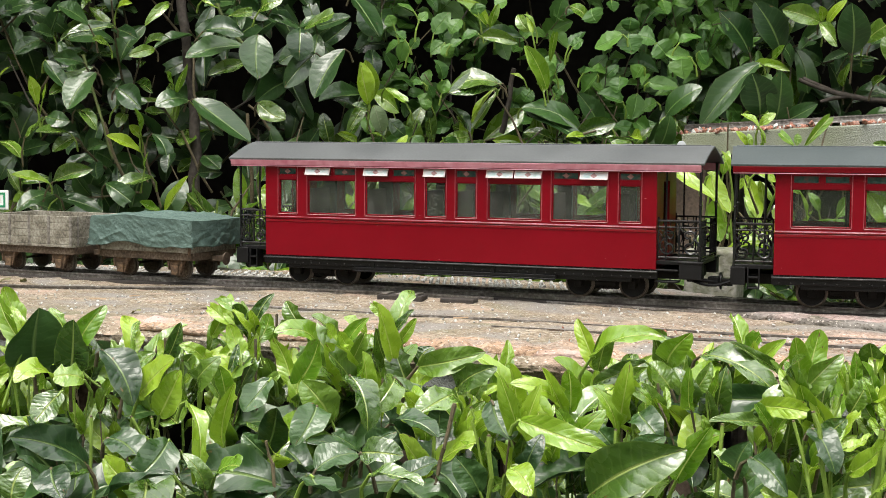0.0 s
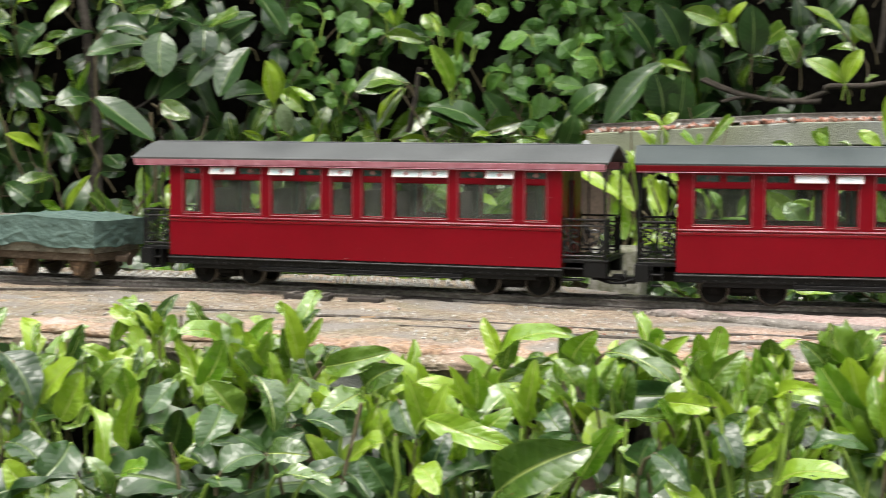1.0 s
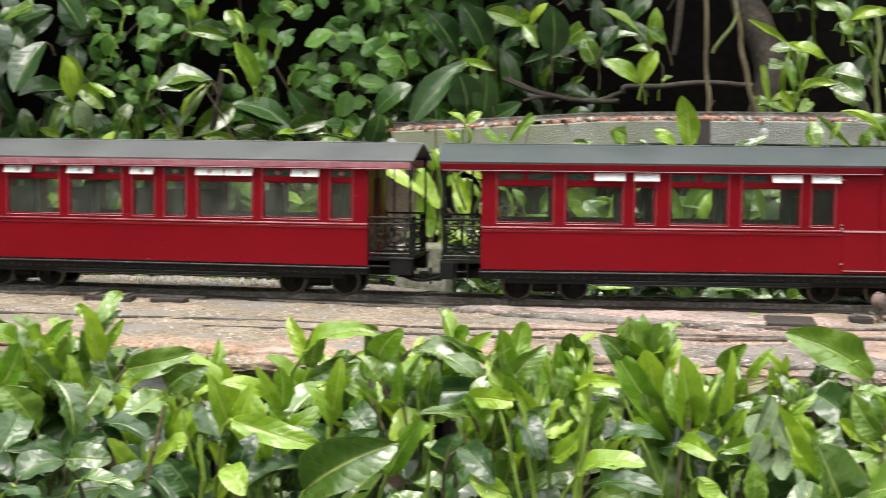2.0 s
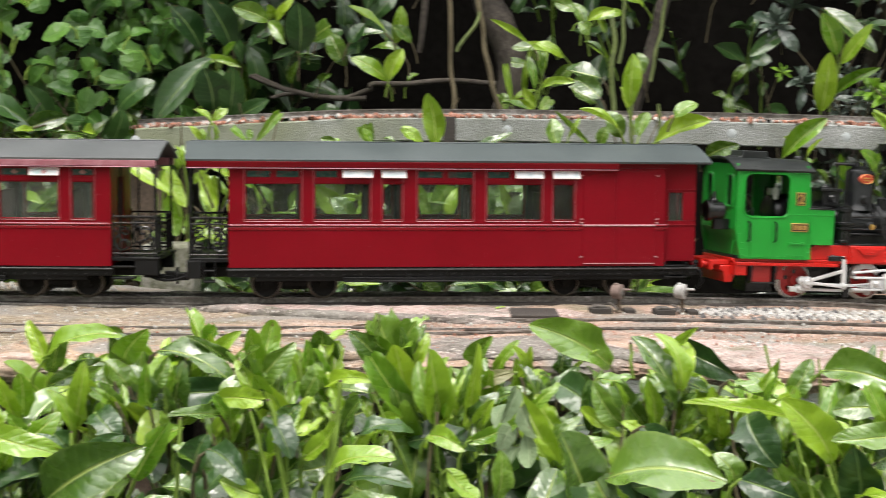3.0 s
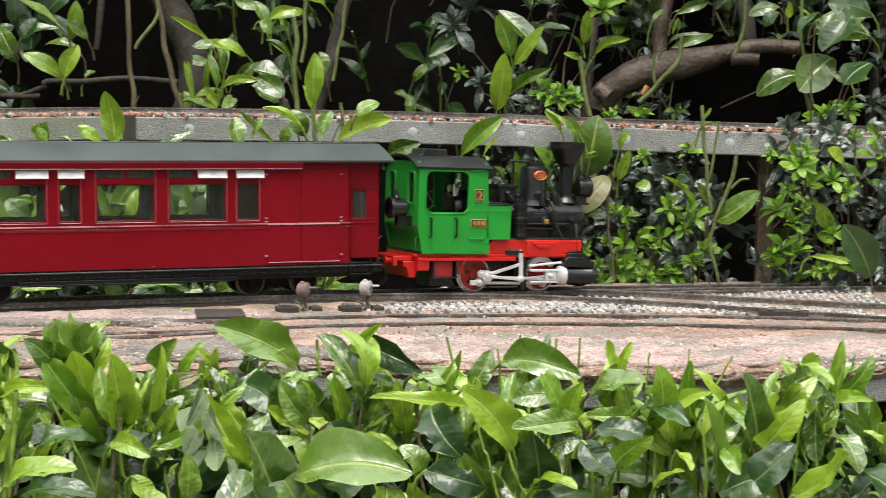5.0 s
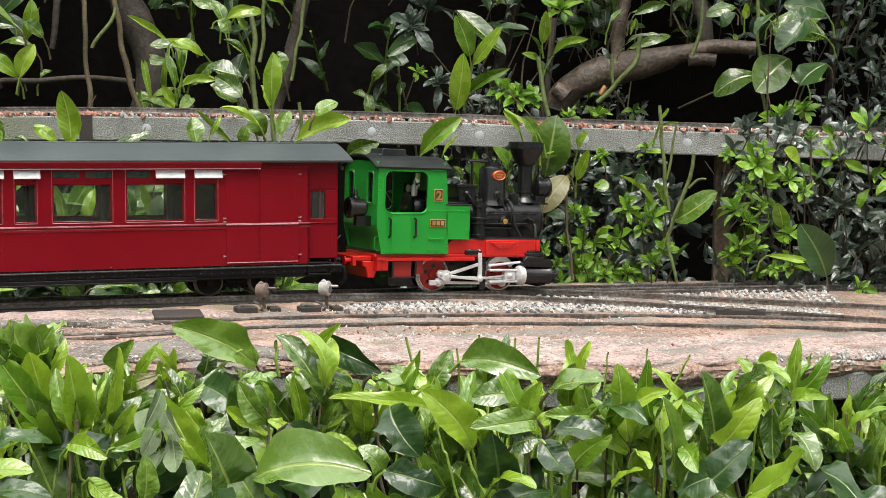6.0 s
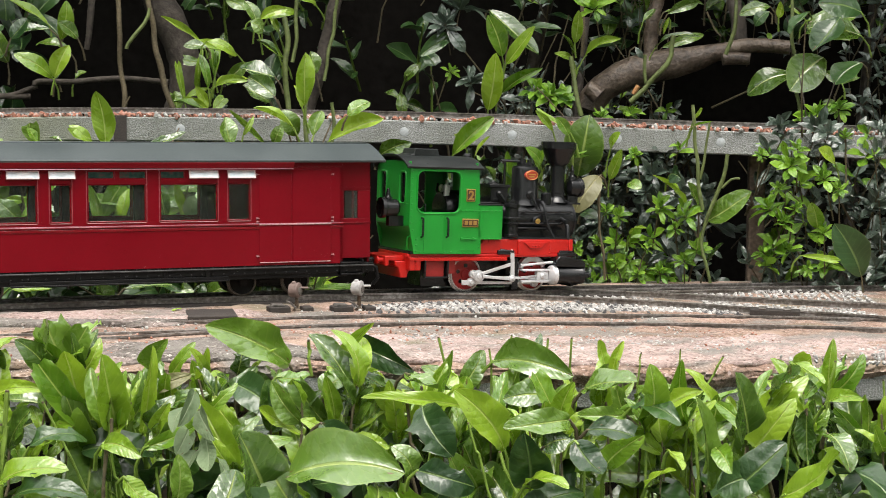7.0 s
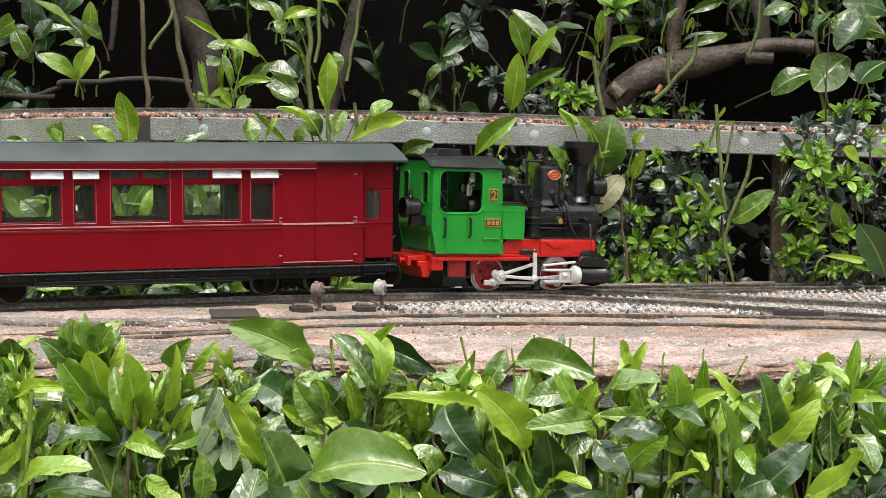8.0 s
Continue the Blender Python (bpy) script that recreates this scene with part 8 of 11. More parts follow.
def hedge_leaves_c(sh):
    sh.blade("hedge_mature", (-0.025, 1.086, -0.004), (-0.038, 1.090, 0.031), 0.021)
    sh.blade("hedge_young", (-0.022, 1.067, -0.005), (0.001, 1.066, 0.022), 0.018)
    sh.blade("hedge_mature", (-0.019, 1.104, 0.013), (-0.006, 1.108, 0.027), 0.015)
    sh.blade("hedge_old_shaded", (-0.005, 0.999, -0.021), (-0.001, 1.000, -0.000), 0.018)
    sh.blade("hedge_old_shaded", (-0.029, 0.930, -0.036), (-0.002, 0.940, -0.025), 0.015)
    sh.blade("hedge_old_shaded", (0.026, 0.927, -0.043), (0.009, 0.925, -0.018), 0.018)
    sh.blade("hedge_old_shaded", (0.057, 0.948, -0.034), (0.068, 0.947, -0.007), 0.015)
    sh.blade("hedge_young", (-0.045, 1.143, 0.027), (-0.043, 1.138, 0.053), 0.011)
    sh.blade("hedge_young", (-0.043, 1.155, 0.044), (-0.057, 1.157, 0.056), 0.008)
    sh.blade("hedge_young", (-0.036, 1.136, 0.024), (-0.020, 1.130, 0.047), 0.008)
    sh.blade("hedge_young", (0.125, 1.007, -0.023), (0.108, 1.005, 0.015), 0.011)
    sh.blade("hedge_old_shaded", (0.128, 0.941, -0.030), (0.150, 0.934, -0.006), 0.017)
    sh.blade("hedge_old_shaded", (0.119, 0.974, -0.022), (0.102, 0.985, -0.005), 0.016)
    sh.blade("hedge_mature", (-0.018, 1.067, 0.018), (0.033, 1.043, 0.033), 0.018)
    sh.blade("hedge_mature", (0.012, 1.053, 0.003), (0.041, 1.028, 0.025), 0.018, form=1)
    sh.blade("hedge_old_shaded", (-0.036, 0.985, -0.009), (-0.002, 0.961, -0.013), 0.024, form=2)
    sh.blade("hedge_mature", (0.008, 1.022, 0.005), (-0.018, 0.998, -0.005), 0.020)
    sh.blade("hedge_young", (0.086, 1.017, -0.008), (0.048, 0.995, 0.018), 0.014)
    sh.blade("hedge_young", (0.054, 0.971, -0.003), (0.114, 0.941, -0.019), 0.017)
    sh.blade("hedge_young", (0.090, 1.019, -0.011), (0.071, 0.996, 0.030), 0.010, form=4)
    sh.blade("hedge_young", (0.094, 1.023, -0.008), (0.090, 1.000, 0.028), 0.013)
    sh.blade("hedge_young", (0.130, 1.027, -0.016), (0.134, 1.002, 0.034), 0.015)
    sh.blade("hedge_young", (0.113, 1.064, 0.026), (0.165, 1.032, 0.045), 0.019)
    sh.blade("hedge_mature", (-0.047, 0.927, -0.031), (-0.011, 0.905, -0.033), 0.016)
    sh.blade("hedge_young", (0.046, 0.917, -0.024), (0.058, 0.892, -0.036), 0.016)
    sh.blade("hedge_old_shaded", (0.036, 1.000, 0.005), (0.049, 0.976, -0.018), 0.021)
    sh.blade("hedge_mature", (-0.034, 1.033, 0.015), (-0.049, 1.008, -0.005), 0.020, form=2)


def hedge_leaves_d(sh):
    sh.blade("hedge_mature", (0.155, 1.065, 0.023), (0.116, 1.079, 0.003), 0.013)
    sh.blade("hedge_mature", (0.173, 1.057, 0.003), (0.157, 1.064, 0.023), 0.019)
    sh.blade("hedge_mature", (0.180, 1.058, -0.002), (0.184, 1.060, 0.030), 0.013)
    sh.blade("hedge_old_shaded", (0.250, 1.007, 0.006), (0.180, 1.033, 0.003), 0.019)
    sh.blade("hedge_young", (0.271, 1.038, 0.000), (0.259, 1.049, 0.034), 0.009)
    sh.blade("hedge_young", (0.225, 0.872, -0.038), (0.200, 0.877, -0.027), 0.014)
    sh.blade("hedge_mature", (0.273, 1.008, -0.008), (0.285, 1.017, 0.027), 0.017)
    sh.blade("hedge_young", (0.298, 1.028, 0.005), (0.287, 1.027, 0.033), 0.009)
    sh.blade("hedge_young", (0.302, 1.035, 0.005), (0.303, 1.032, 0.037), 0.008)
    sh.blade("hedge_mature", (0.318, 1.039, 0.007), (0.312, 1.028, 0.044), 0.021)
    sh.blade("hedge_mature", (0.291, 1.000, -0.003), (0.304, 0.995, 0.025), 0.014)
    sh.blade("hedge_young", (0.265, 0.929, -0.013), (0.284, 0.926, -0.002), 0.011)
    sh.blade("hedge_old_shaded", (0.193, 0.921, -0.033), (0.201, 0.913, -0.004), 0.019)
    sh.blade("hedge_mature", (0.196, 0.920, -0.025), (0.180, 0.928, -0.015), 0.015)
    sh.blade("hedge_mature", (0.260, 0.946, -0.015), (0.271, 0.937, 0.006), 0.016)
    sh.blade("hedge_mature", (0.326, 1.048, 0.009), (0.320, 1.047, 0.039), 0.022)
    sh.blade("hedge_old_shaded", (0.307, 0.917, -0.014), (0.345, 0.912, -0.013), 0.015)
    sh.blade("hedge_young", (0.305, 0.991, 0.007), (0.333, 0.956, 0.015), 0.010, form=1)
    sh.blade("hedge_young", (0.273, 0.877, -0.027), (0.306, 0.840, -0.014), 0.018, form=2)
    sh.blade("hedge_mature", (0.352, 1.006, 0.014), (0.322, 0.990, 0.048), 0.019)
    sh.blade("hedge_young", (0.172, 1.073, 0.020), (0.186, 1.047, 0.048), 0.018)
    sh.blade("hedge_mature", (0.193, 1.047, 0.031), (0.244, 1.011, 0.006), 0.022, form=2)
    sh.blade("hedge_mature", (0.251, 1.046, 0.019), (0.210, 1.030, 0.044), 0.008, form=1)
    sh.blade("hedge_young", (0.221, 0.984, 0.005), (0.249, 0.953, 0.007), 0.013)
    sh.blade("hedge_mature", (0.221, 0.967, -0.004), (0.181, 0.951, 0.001), 0.010)
    sh.blade("hedge_young", (0.157, 0.935, -0.036), (0.175, 0.907, 0.007), 0.014)
    sh.blade("hedge_mature", (0.099, 0.928, -0.044), (0.157, 0.895, -0.006), 0.031, form=4, turn=12)
    sh.blade("hedge_old_shaded", (0.198, 0.895, -0.011), (0.215, 0.867, -0.029), 0.016)
    sh.blade("hedge_young", (0.266, 0.915, -0.026), (0.280, 0.885, 0.003), 0.013)
    sh.blade("hedge_old_shaded", (0.139, 0.989, -0.001), (0.151, 0.963, -0.015), 0.020)
    sh.blade("hedge_old_shaded", (0.247, 0.933, -0.000), (0.255, 0.905, -0.024), 0.019)


def hedge_leaves_e(sh):
    sh.blade("hedge_mature", (0.381, 1.029, -0.008), (0.354, 1.019, 0.055), 0.029)
    sh.blade("dry", (0.448, 0.968, 0.014), (0.422, 0.978, 0.006), 0.013)
    sh.blade("hedge_mature", (0.421, 0.946, -0.003), (0.442, 0.927, 0.006), 0.012)
    sh.blade("hedge_mature", (0.399, 0.936, -0.016), (0.412, 0.919, 0.010), 0.014)
    sh.blade("hedge_young", (0.381, 0.902, -0.021), (0.412, 0.878, -0.003), 0.010)
    sh.blade("hedge_mature", (0.377, 0.842, -0.047), (0.379, 0.841, -0.013), 0.013)
    sh.blade("hedge_young", (0.343, 0.844, -0.024), (0.361, 0.833, -0.042), 0.014)
    sh.blade("hedge_mature", (0.481, 0.907, -0.022), (0.486, 0.907, 0.015), 0.018)
    sh.blade("hedge_mature", (0.492, 0.982, 0.008), (0.497, 0.983, 0.029), 0.013)
    sh.blade("hedge_young", (0.497, 0.972, 0.005), (0.516, 0.962, 0.029), 0.006)
    sh.blade("hedge_young", (0.507, 0.946, 0.010), (0.531, 0.937, 0.011), 0.012)
    sh.blade("hedge_mature", (0.446, 0.808, -0.053), (0.432, 0.830, -0.014), 0.022)
    sh.blade("hedge_mature", (0.347, 1.010, 0.031), (0.345, 0.985, 0.058), 0.027)
    sh.blade("hedge_young", (0.364, 0.960, -0.015), (0.324, 0.948, 0.037), 0.018)
    sh.blade("hedge_young", (0.381, 0.949, -0.017), (0.363, 0.930, 0.042), 0.021)
    sh.blade("hedge_young", (0.400, 0.949, -0.021), (0.398, 0.924, 0.046), 0.010, form=1)
    sh.blade("hedge_mature", (0.530, 0.968, 0.014), (0.462, 0.976, 0.049), 0.026)
    sh.blade("hedge_young", (0.348, 0.891, -0.012), (0.362, 0.860, -0.017), 0.012)
    sh.blade("hedge_old_shaded", (0.278, 0.859, -0.030), (0.311, 0.822, -0.028), 0.016)
    sh.blade("hedge_mature", (0.436, 0.827, -0.051), (0.409, 0.814, 0.002), 0.035, form=4, turn=12)
    sh.blade("hedge_young", (0.451, 0.968, 0.011), (0.436, 0.949, 0.038), 0.008)
    sh.blade("hedge_young", (0.459, 0.971, 0.009), (0.451, 0.948, 0.037), 0.009)
    sh.blade("hedge_mature", (0.414, 0.966, 0.019), (0.416, 0.939, 0.047), 0.014)
    sh.blade("hedge_old_shaded", (0.467, 0.935, 0.010), (0.482, 0.900, -0.007), 0.022)
    sh.blade("wilted", (0.404, 0.869, 0.022), (0.384, 0.852, 0.002), 0.013, form=0, turn=-40)
    sh.blade("wilted", (0.411, 0.877, 0.006), (0.410, 0.851, -0.010), 0.014, form=1, turn=35)
    sh.blade("wilted", (0.410, 0.889, -0.006), (0.391, 0.871, -0.022), 0.014, form=2, turn=-20)
    sh.blade("wilted", (0.410, 0.867, -0.008), (0.402, 0.844, -0.028), 0.015, form=3, turn=50)
    sh.blade("wilted", (0.409, 0.878, -0.022), (0.391, 0.860, -0.037), 0.013, form=4, turn=15)
    sh.blade("wilted", (0.422, 0.883, -0.027), (0.421, 0.857, -0.044), 0.012, form=5, turn=-55)
    sh.blade("wilted", (0.399, 0.872, 0.010), (0.381, 0.854, -0.002), 0.010, form=0, turn=30)


def hedge_leaves_f(sh):
    sh.blade("hedge_mature", (0.529, 0.916, -0.003), (0.549, 0.908, 0.013), 0.021)
    sh.blade("hedge_young", (0.498, 0.854, -0.020), (0.477, 0.856, -0.004), 0.010)
    sh.blade("hedge_young", (0.513, 0.881, -0.023), (0.505, 0.873, 0.014), 0.005)
    sh.blade("wilted", (0.586, 0.878, 0.002), (0.560, 0.889, 0.009), 0.009)
    sh.blade("hedge_young", (0.496, 0.823, -0.018), (0.519, 0.806, -0.020), 0.011)
    sh.blade("hedge_mature", (0.522, 0.783, -0.035), (0.509, 0.790, -0.015), 0.015)
    sh.blade("hedge_old_shaded", (0.515, 0.766, -0.027), (0.549, 0.748, -0.039), 0.020)
    sh.blade("hedge_mature", (0.630, 0.879, -0.003), (0.649, 0.874, 0.028), 0.015)
    sh.blade("hedge_mature", (0.659, 0.801, 0.002), (0.628, 0.822, 0.000), 0.019)
    sh.blade("hedge_mature", (0.608, 0.750, -0.020), (0.620, 0.735, -0.013), 0.017)
    sh.blade("hedge_old_shaded", (0.640, 0.741, -0.010), (0.661, 0.715, -0.013), 0.016)
    sh.blade("hedge_mature", (0.443, 0.812, -0.031), (0.496, 0.752, -0.024), 0.036, form=4, turn=-14)
    sh.blade("hedge_young", (0.595, 0.820, -0.002), (0.518, 0.843, 0.009), 0.010, form=1)
    sh.blade("hedge_young", (0.603, 0.787, -0.028), (0.560, 0.789, 0.019), 0.024)
    sh.blade("hedge_mature", (0.646, 0.858, 0.022), (0.678, 0.801, 0.015), 0.023, form=4)
    sh.blade("hedge_mature", (0.633, 0.752, -0.004), (0.582, 0.762, -0.006), 0.017, form=1)
    sh.blade("hedge_old_shaded", (0.584, 0.734, -0.042), (0.566, 0.718, 0.001), 0.025)
    sh.blade("hedge_old_shaded", (0.613, 0.722, -0.011), (0.612, 0.692, -0.027), 0.018)
    sh.blade("hedge_old_shaded", (0.546, 0.806, 0.006), (0.550, 0.774, -0.024), 0.027)
    sh.blade("hedge_mature", (0.572, 0.867, 0.018), (0.586, 0.829, 0.010), 0.021)
    sh.blade("hedge_old_shaded", (0.562, 0.923, 0.033), (0.587, 0.878, 0.016), 0.019, form=1)
    sh.blade("hedge_young", (0.549, 0.918, 0.020), (0.556, 0.885, 0.055), 0.007, form=4)
    sh.blade("hedge_young", (0.570, 0.722, -0.036), (0.577, 0.685, -0.031), 0.014, form=2)
    sh.blade("hedge_old_shaded", (0.483, 0.837, -0.004), (0.490, 0.805, -0.027), 0.020)


def hedge_leaves_g(sh):
    sh.blade("hedge_young", (0.730, 0.821, 0.006), (0.729, 0.832, 0.035), 0.007)
    sh.blade("hedge_young", (0.731, 0.819, 0.007), (0.738, 0.813, 0.036), 0.007)
    sh.blade("hedge_young", (0.714, 0.770, -0.000), (0.727, 0.759, 0.014), 0.013)
    sh.blade("hedge_mature", (0.680, 0.745, -0.005), (0.650, 0.765, -0.005), 0.011)
    sh.blade("hedge_mature", (0.706, 0.764, -0.003), (0.720, 0.736, 0.013), 0.012)
    sh.blade("hedge_young", (0.835, 0.694, 0.002), (0.836, 0.692, 0.045), 0.009)
    sh.blade("hedge_mature", (0.742, 0.635, 0.011), (0.743, 0.634, -0.024), 0.012)
    sh.blade("hedge_old_shaded", (0.679, 0.640, -0.037), (0.707, 0.621, -0.005), 0.022)
    sh.blade("hedge_mature", (0.675, 0.787, 0.008), (0.688, 0.743, 0.019), 0.022)
    sh.blade("hedge_young", (0.723, 0.728, -0.014), (0.703, 0.714, 0.038), 0.011, form=4)
    sh.blade("hedge_mature", (0.683, 0.670, -0.044), (0.661, 0.658, 0.024), 0.016, form=4)
    sh.blade("hedge_mature", (0.736, 0.682, -0.022), (0.712, 0.672, 0.034), 0.022)
    sh.blade("hedge_young", (0.725, 0.665, -0.019), (0.724, 0.630, 0.022), 0.018)
    sh.blade("hedge_mature", (0.762, 0.686, 0.007), (0.757, 0.655, 0.030), 0.016)
    sh.blade("hedge_young", (0.693, 0.612, -0.037), (0.697, 0.570, 0.000), 0.018)
    sh.blade("hedge_young", (0.635, 0.715, -0.029), (0.637, 0.680, -0.002), 0.014)
    sh.blade("hedge_young", (0.796, 0.696, 0.029), (0.793, 0.663, 0.019), 0.010)
    sh.blade("hedge_young", (0.778, 0.652, 0.005), (0.776, 0.615, 0.017), 0.011)
    sh.blade("hedge_young", (0.654, 0.675, -0.014), (0.644, 0.652, -0.021), 0.010)
    sh.blade("hedge_young", (0.631, 0.672, -0.035), (0.628, 0.641, -0.017), 0.008)
    sh.blade("hedge_young", (0.673, 0.651, -0.010), (0.663, 0.627, -0.021), 0.012)
    sh.blade("hedge_old_shaded", (0.677, 0.736, 0.003), (0.685, 0.695, -0.004), 0.018, form=1)
    sh.blade("hedge_old_shaded", (0.694, 0.631, -0.026), (0.658, 0.635, -0.033), 0.021)
    sh.blade("hedge_mature", (0.748, 0.622, -0.004), (0.739, 0.595, -0.024), 0.017)


def hedge_leaves_h(sh):
    return


def leaves_left(sh):
    sh.blade("old", (-0.510, 2.058, 0.349), (-0.546, 2.024, 0.373), 0.036, form=0, turn=10)
    sh.blade("mature", (-0.484, 2.108, 0.352), (-0.544, 2.069, 0.335), 0.024, form=1)
    sh.blade("old", (-0.568, 2.082, 0.335), (-0.591, 2.050, 0.341), 0.021)
    sh.blade("mature", (-0.484, 2.072, 0.320), (-0.502, 2.043, 0.328), 0.015)
    sh.blade("mature", (-0.423, 2.100, 0.317), (-0.455, 2.068, 0.305), 0.018)
    sh.blade("old", (-0.506, 2.078, 0.282), (-0.539, 2.045, 0.227), 0.045, form=0)
    sh.blade("old", (-0.524, 2.086, 0.295), (-0.560, 2.052, 0.301), 0.024)
    sh.blade("old", (-0.579, 2.080, 0.299), (-0.544, 2.065, 0.256), 0.027, form=0)
    sh.blade("young", (-0.580, 2.037, 0.232), (-0.583, 2.011, 0.273), 0.017)
    sh.blade("young", (-0.572, 2.035, 0.239), (-0.560, 2.013, 0.264), 0.009)
    sh.blade("mature", (-0.514, 2.100, 0.291), (-0.569, 2.061, 0.248), 0.017)
    sh.blade("mature", (-0.533, 2.070, 0.228), (-0.499, 2.054, 0.197), 0.027)
    sh.blade("old", (-0.579, 2.079, 0.217), (-0.540, 2.064, 0.210), 0.027)
    sh.blade("mature", (-0.596, 2.026, 0.186), (-0.563, 2.011, 0.217), 0.021)
    sh.blade("mature", (-0.541, 2.069, 0.192), (-0.582, 2.033, 0.194), 0.027, form=0)
    sh.blade("mature", (-0.538, 2.087, 0.187), (-0.564, 2.055, 0.166), 0.021)
    sh.blade("old", (-0.613, 2.035, 0.212), (-0.624, 2.007, 0.236), 0.024)
    sh.blade("mature", (-0.645, 2.071, 0.181), (-0.610, 2.056, 0.156), 0.030)
    sh.blade("young", (-0.642, 2.069, 0.276), (-0.623, 2.049, 0.287), 0.015)
    sh.blade("young", (-0.564, 2.037, 0.121), (-0.608, 1.999, 0.134), 0.017, form=0, turn=15)
    sh.blade("mature", (-0.560, 2.038, 0.123), (-0.499, 2.029, 0.142), 0.024)
    sh.blade("old", (-0.566, 2.069, 0.104), (-0.611, 2.030, 0.080), 0.030)
    sh.blade("old", (-0.567, 2.093, 0.098), (-0.500, 2.085, 0.078), 0.030)
    sh.blade("young", (-0.443, 2.089, 0.166), (-0.486, 2.054, 0.190), 0.021, form=0, turn=10)
    sh.blade("young", (-0.443, 2.078, 0.192), (-0.445, 2.053, 0.230), 0.013)
    sh.blade("young", (-0.443, 2.091, 0.187), (-0.455, 2.064, 0.205), 0.015)
    sh.blade("young", (-0.434, 2.069, 0.141), (-0.423, 2.047, 0.167), 0.011)
    sh.blade("young", (-0.414, 2.085, 0.078), (-0.439, 2.055, 0.095), 0.013)
    sh.blade("young", (-0.412, 2.098, 0.078), (-0.372, 2.082, 0.132), 0.024, form=0)
    sh.blade("mature", (-0.430, 2.098, 0.130), (-0.479, 2.063, 0.113), 0.027)
    sh.blade("old", (-0.373, 2.093, 0.242), (-0.416, 2.061, 0.233), 0.036)
    sh.blade("young", (-0.395, 2.089, 0.265), (-0.400, 2.064, 0.282), 0.015)
    sh.blade("young", (-0.390, 2.089, 0.252), (-0.370, 2.068, 0.295), 0.011)
    sh.blade("young", (-0.393, 2.103, 0.250), (-0.399, 2.078, 0.265), 0.018)
    sh.blade("old", (-0.365, 2.080, 0.244), (-0.279, 2.069, 0.181), 0.046, form=0, turn=0)
    sh.blade("old", (-0.294, 2.109, 0.323), (-0.374, 2.072, 0.303), 0.039, form=0, turn=15)
    sh.blade("old", (-0.271, 2.095, 0.339), (-0.268, 2.071, 0.273), 0.051, form=0, turn=0)
    sh.blade("old", (-0.350, 2.084, 0.342), (-0.288, 2.069, 0.336), 0.036)
    sh.blade("mature", (-0.296, 2.142, 0.302), (-0.347, 2.110, 0.279), 0.023)
    sh.blade("old", (-0.213, 2.135, 0.352), (-0.213, 2.111, 0.301), 0.042, form=2, turn=-10)
    sh.blade("old", (-0.190, 2.142, 0.315), (-0.235, 2.114, 0.262), 0.036, form=0)
    sh.blade("old", (-0.146, 2.118, 0.320), (-0.188, 2.091, 0.246), 0.045, form=0)
    sh.blade("mature", (-0.279, 2.154, 0.241), (-0.235, 2.135, 0.215), 0.033)
    sh.blade("mature", (-0.210, 2.154, 0.350), (-0.163, 2.134, 0.373), 0.024)
    sh.blade("mature", (-0.269, 2.102, 0.375), (-0.233, 2.082, 0.388), 0.024)
    sh.blade("old", (-0.134, 2.128, 0.398), (-0.093, 2.106, 0.337), 0.054, form=0)
    sh.blade("mature", (-0.318, 2.132, 0.369), (-0.281, 2.113, 0.373), 0.015)
    sh.blade("old", (-0.355, 2.125, 0.161), (-0.329, 2.105, 0.141), 0.036)
    sh.blade("old", (-0.368, 2.137, 0.134), (-0.328, 2.119, 0.135), 0.024)
    sh.blade("young", (-0.110, 2.135, 0.242), (-0.114, 2.110, 0.304), 0.029, form=0, turn=10)
    sh.blade("young", (-0.106, 2.159, 0.256), (-0.065, 2.137, 0.226), 0.027)
    sh.blade("mature", (-0.116, 2.149, 0.242), (-0.141, 2.124, 0.197), 0.018)
    sh.blade("young", (-0.086, 2.129, 0.263), (-0.054, 2.106, 0.242), 0.015)
    sh.blade("young", (-0.129, 2.144, 0.181), (-0.156, 2.118, 0.197), 0.013)
    sh.blade("young", (-0.482, 2.111, 0.374), (-0.454, 2.092, 0.383), 0.013)
    sh.blade("young", (-0.358, 2.133, 0.392), (-0.331, 2.113, 0.378), 0.010)
    sh.blade("mature", (-0.402, 2.104, 0.384), (-0.432, 2.074, 0.348), 0.015)
    sh.blade("old", (-0.479, 2.093, 0.234), (-0.430, 2.080, 0.239), 0.030)
    sh.blade("old", (-0.423, 2.071, 0.193), (-0.399, 2.052, 0.162), 0.027)
    sh.blade("old", (-0.491, 2.069, 0.120), (-0.452, 2.054, 0.095), 0.030)
    sh.blade("old", (-0.407, 2.121, 0.166), (-0.408, 2.097, 0.135), 0.024)
    sh.blade("old", (-0.477, 2.083, 0.259), (-0.438, 2.067, 0.228), 0.036)


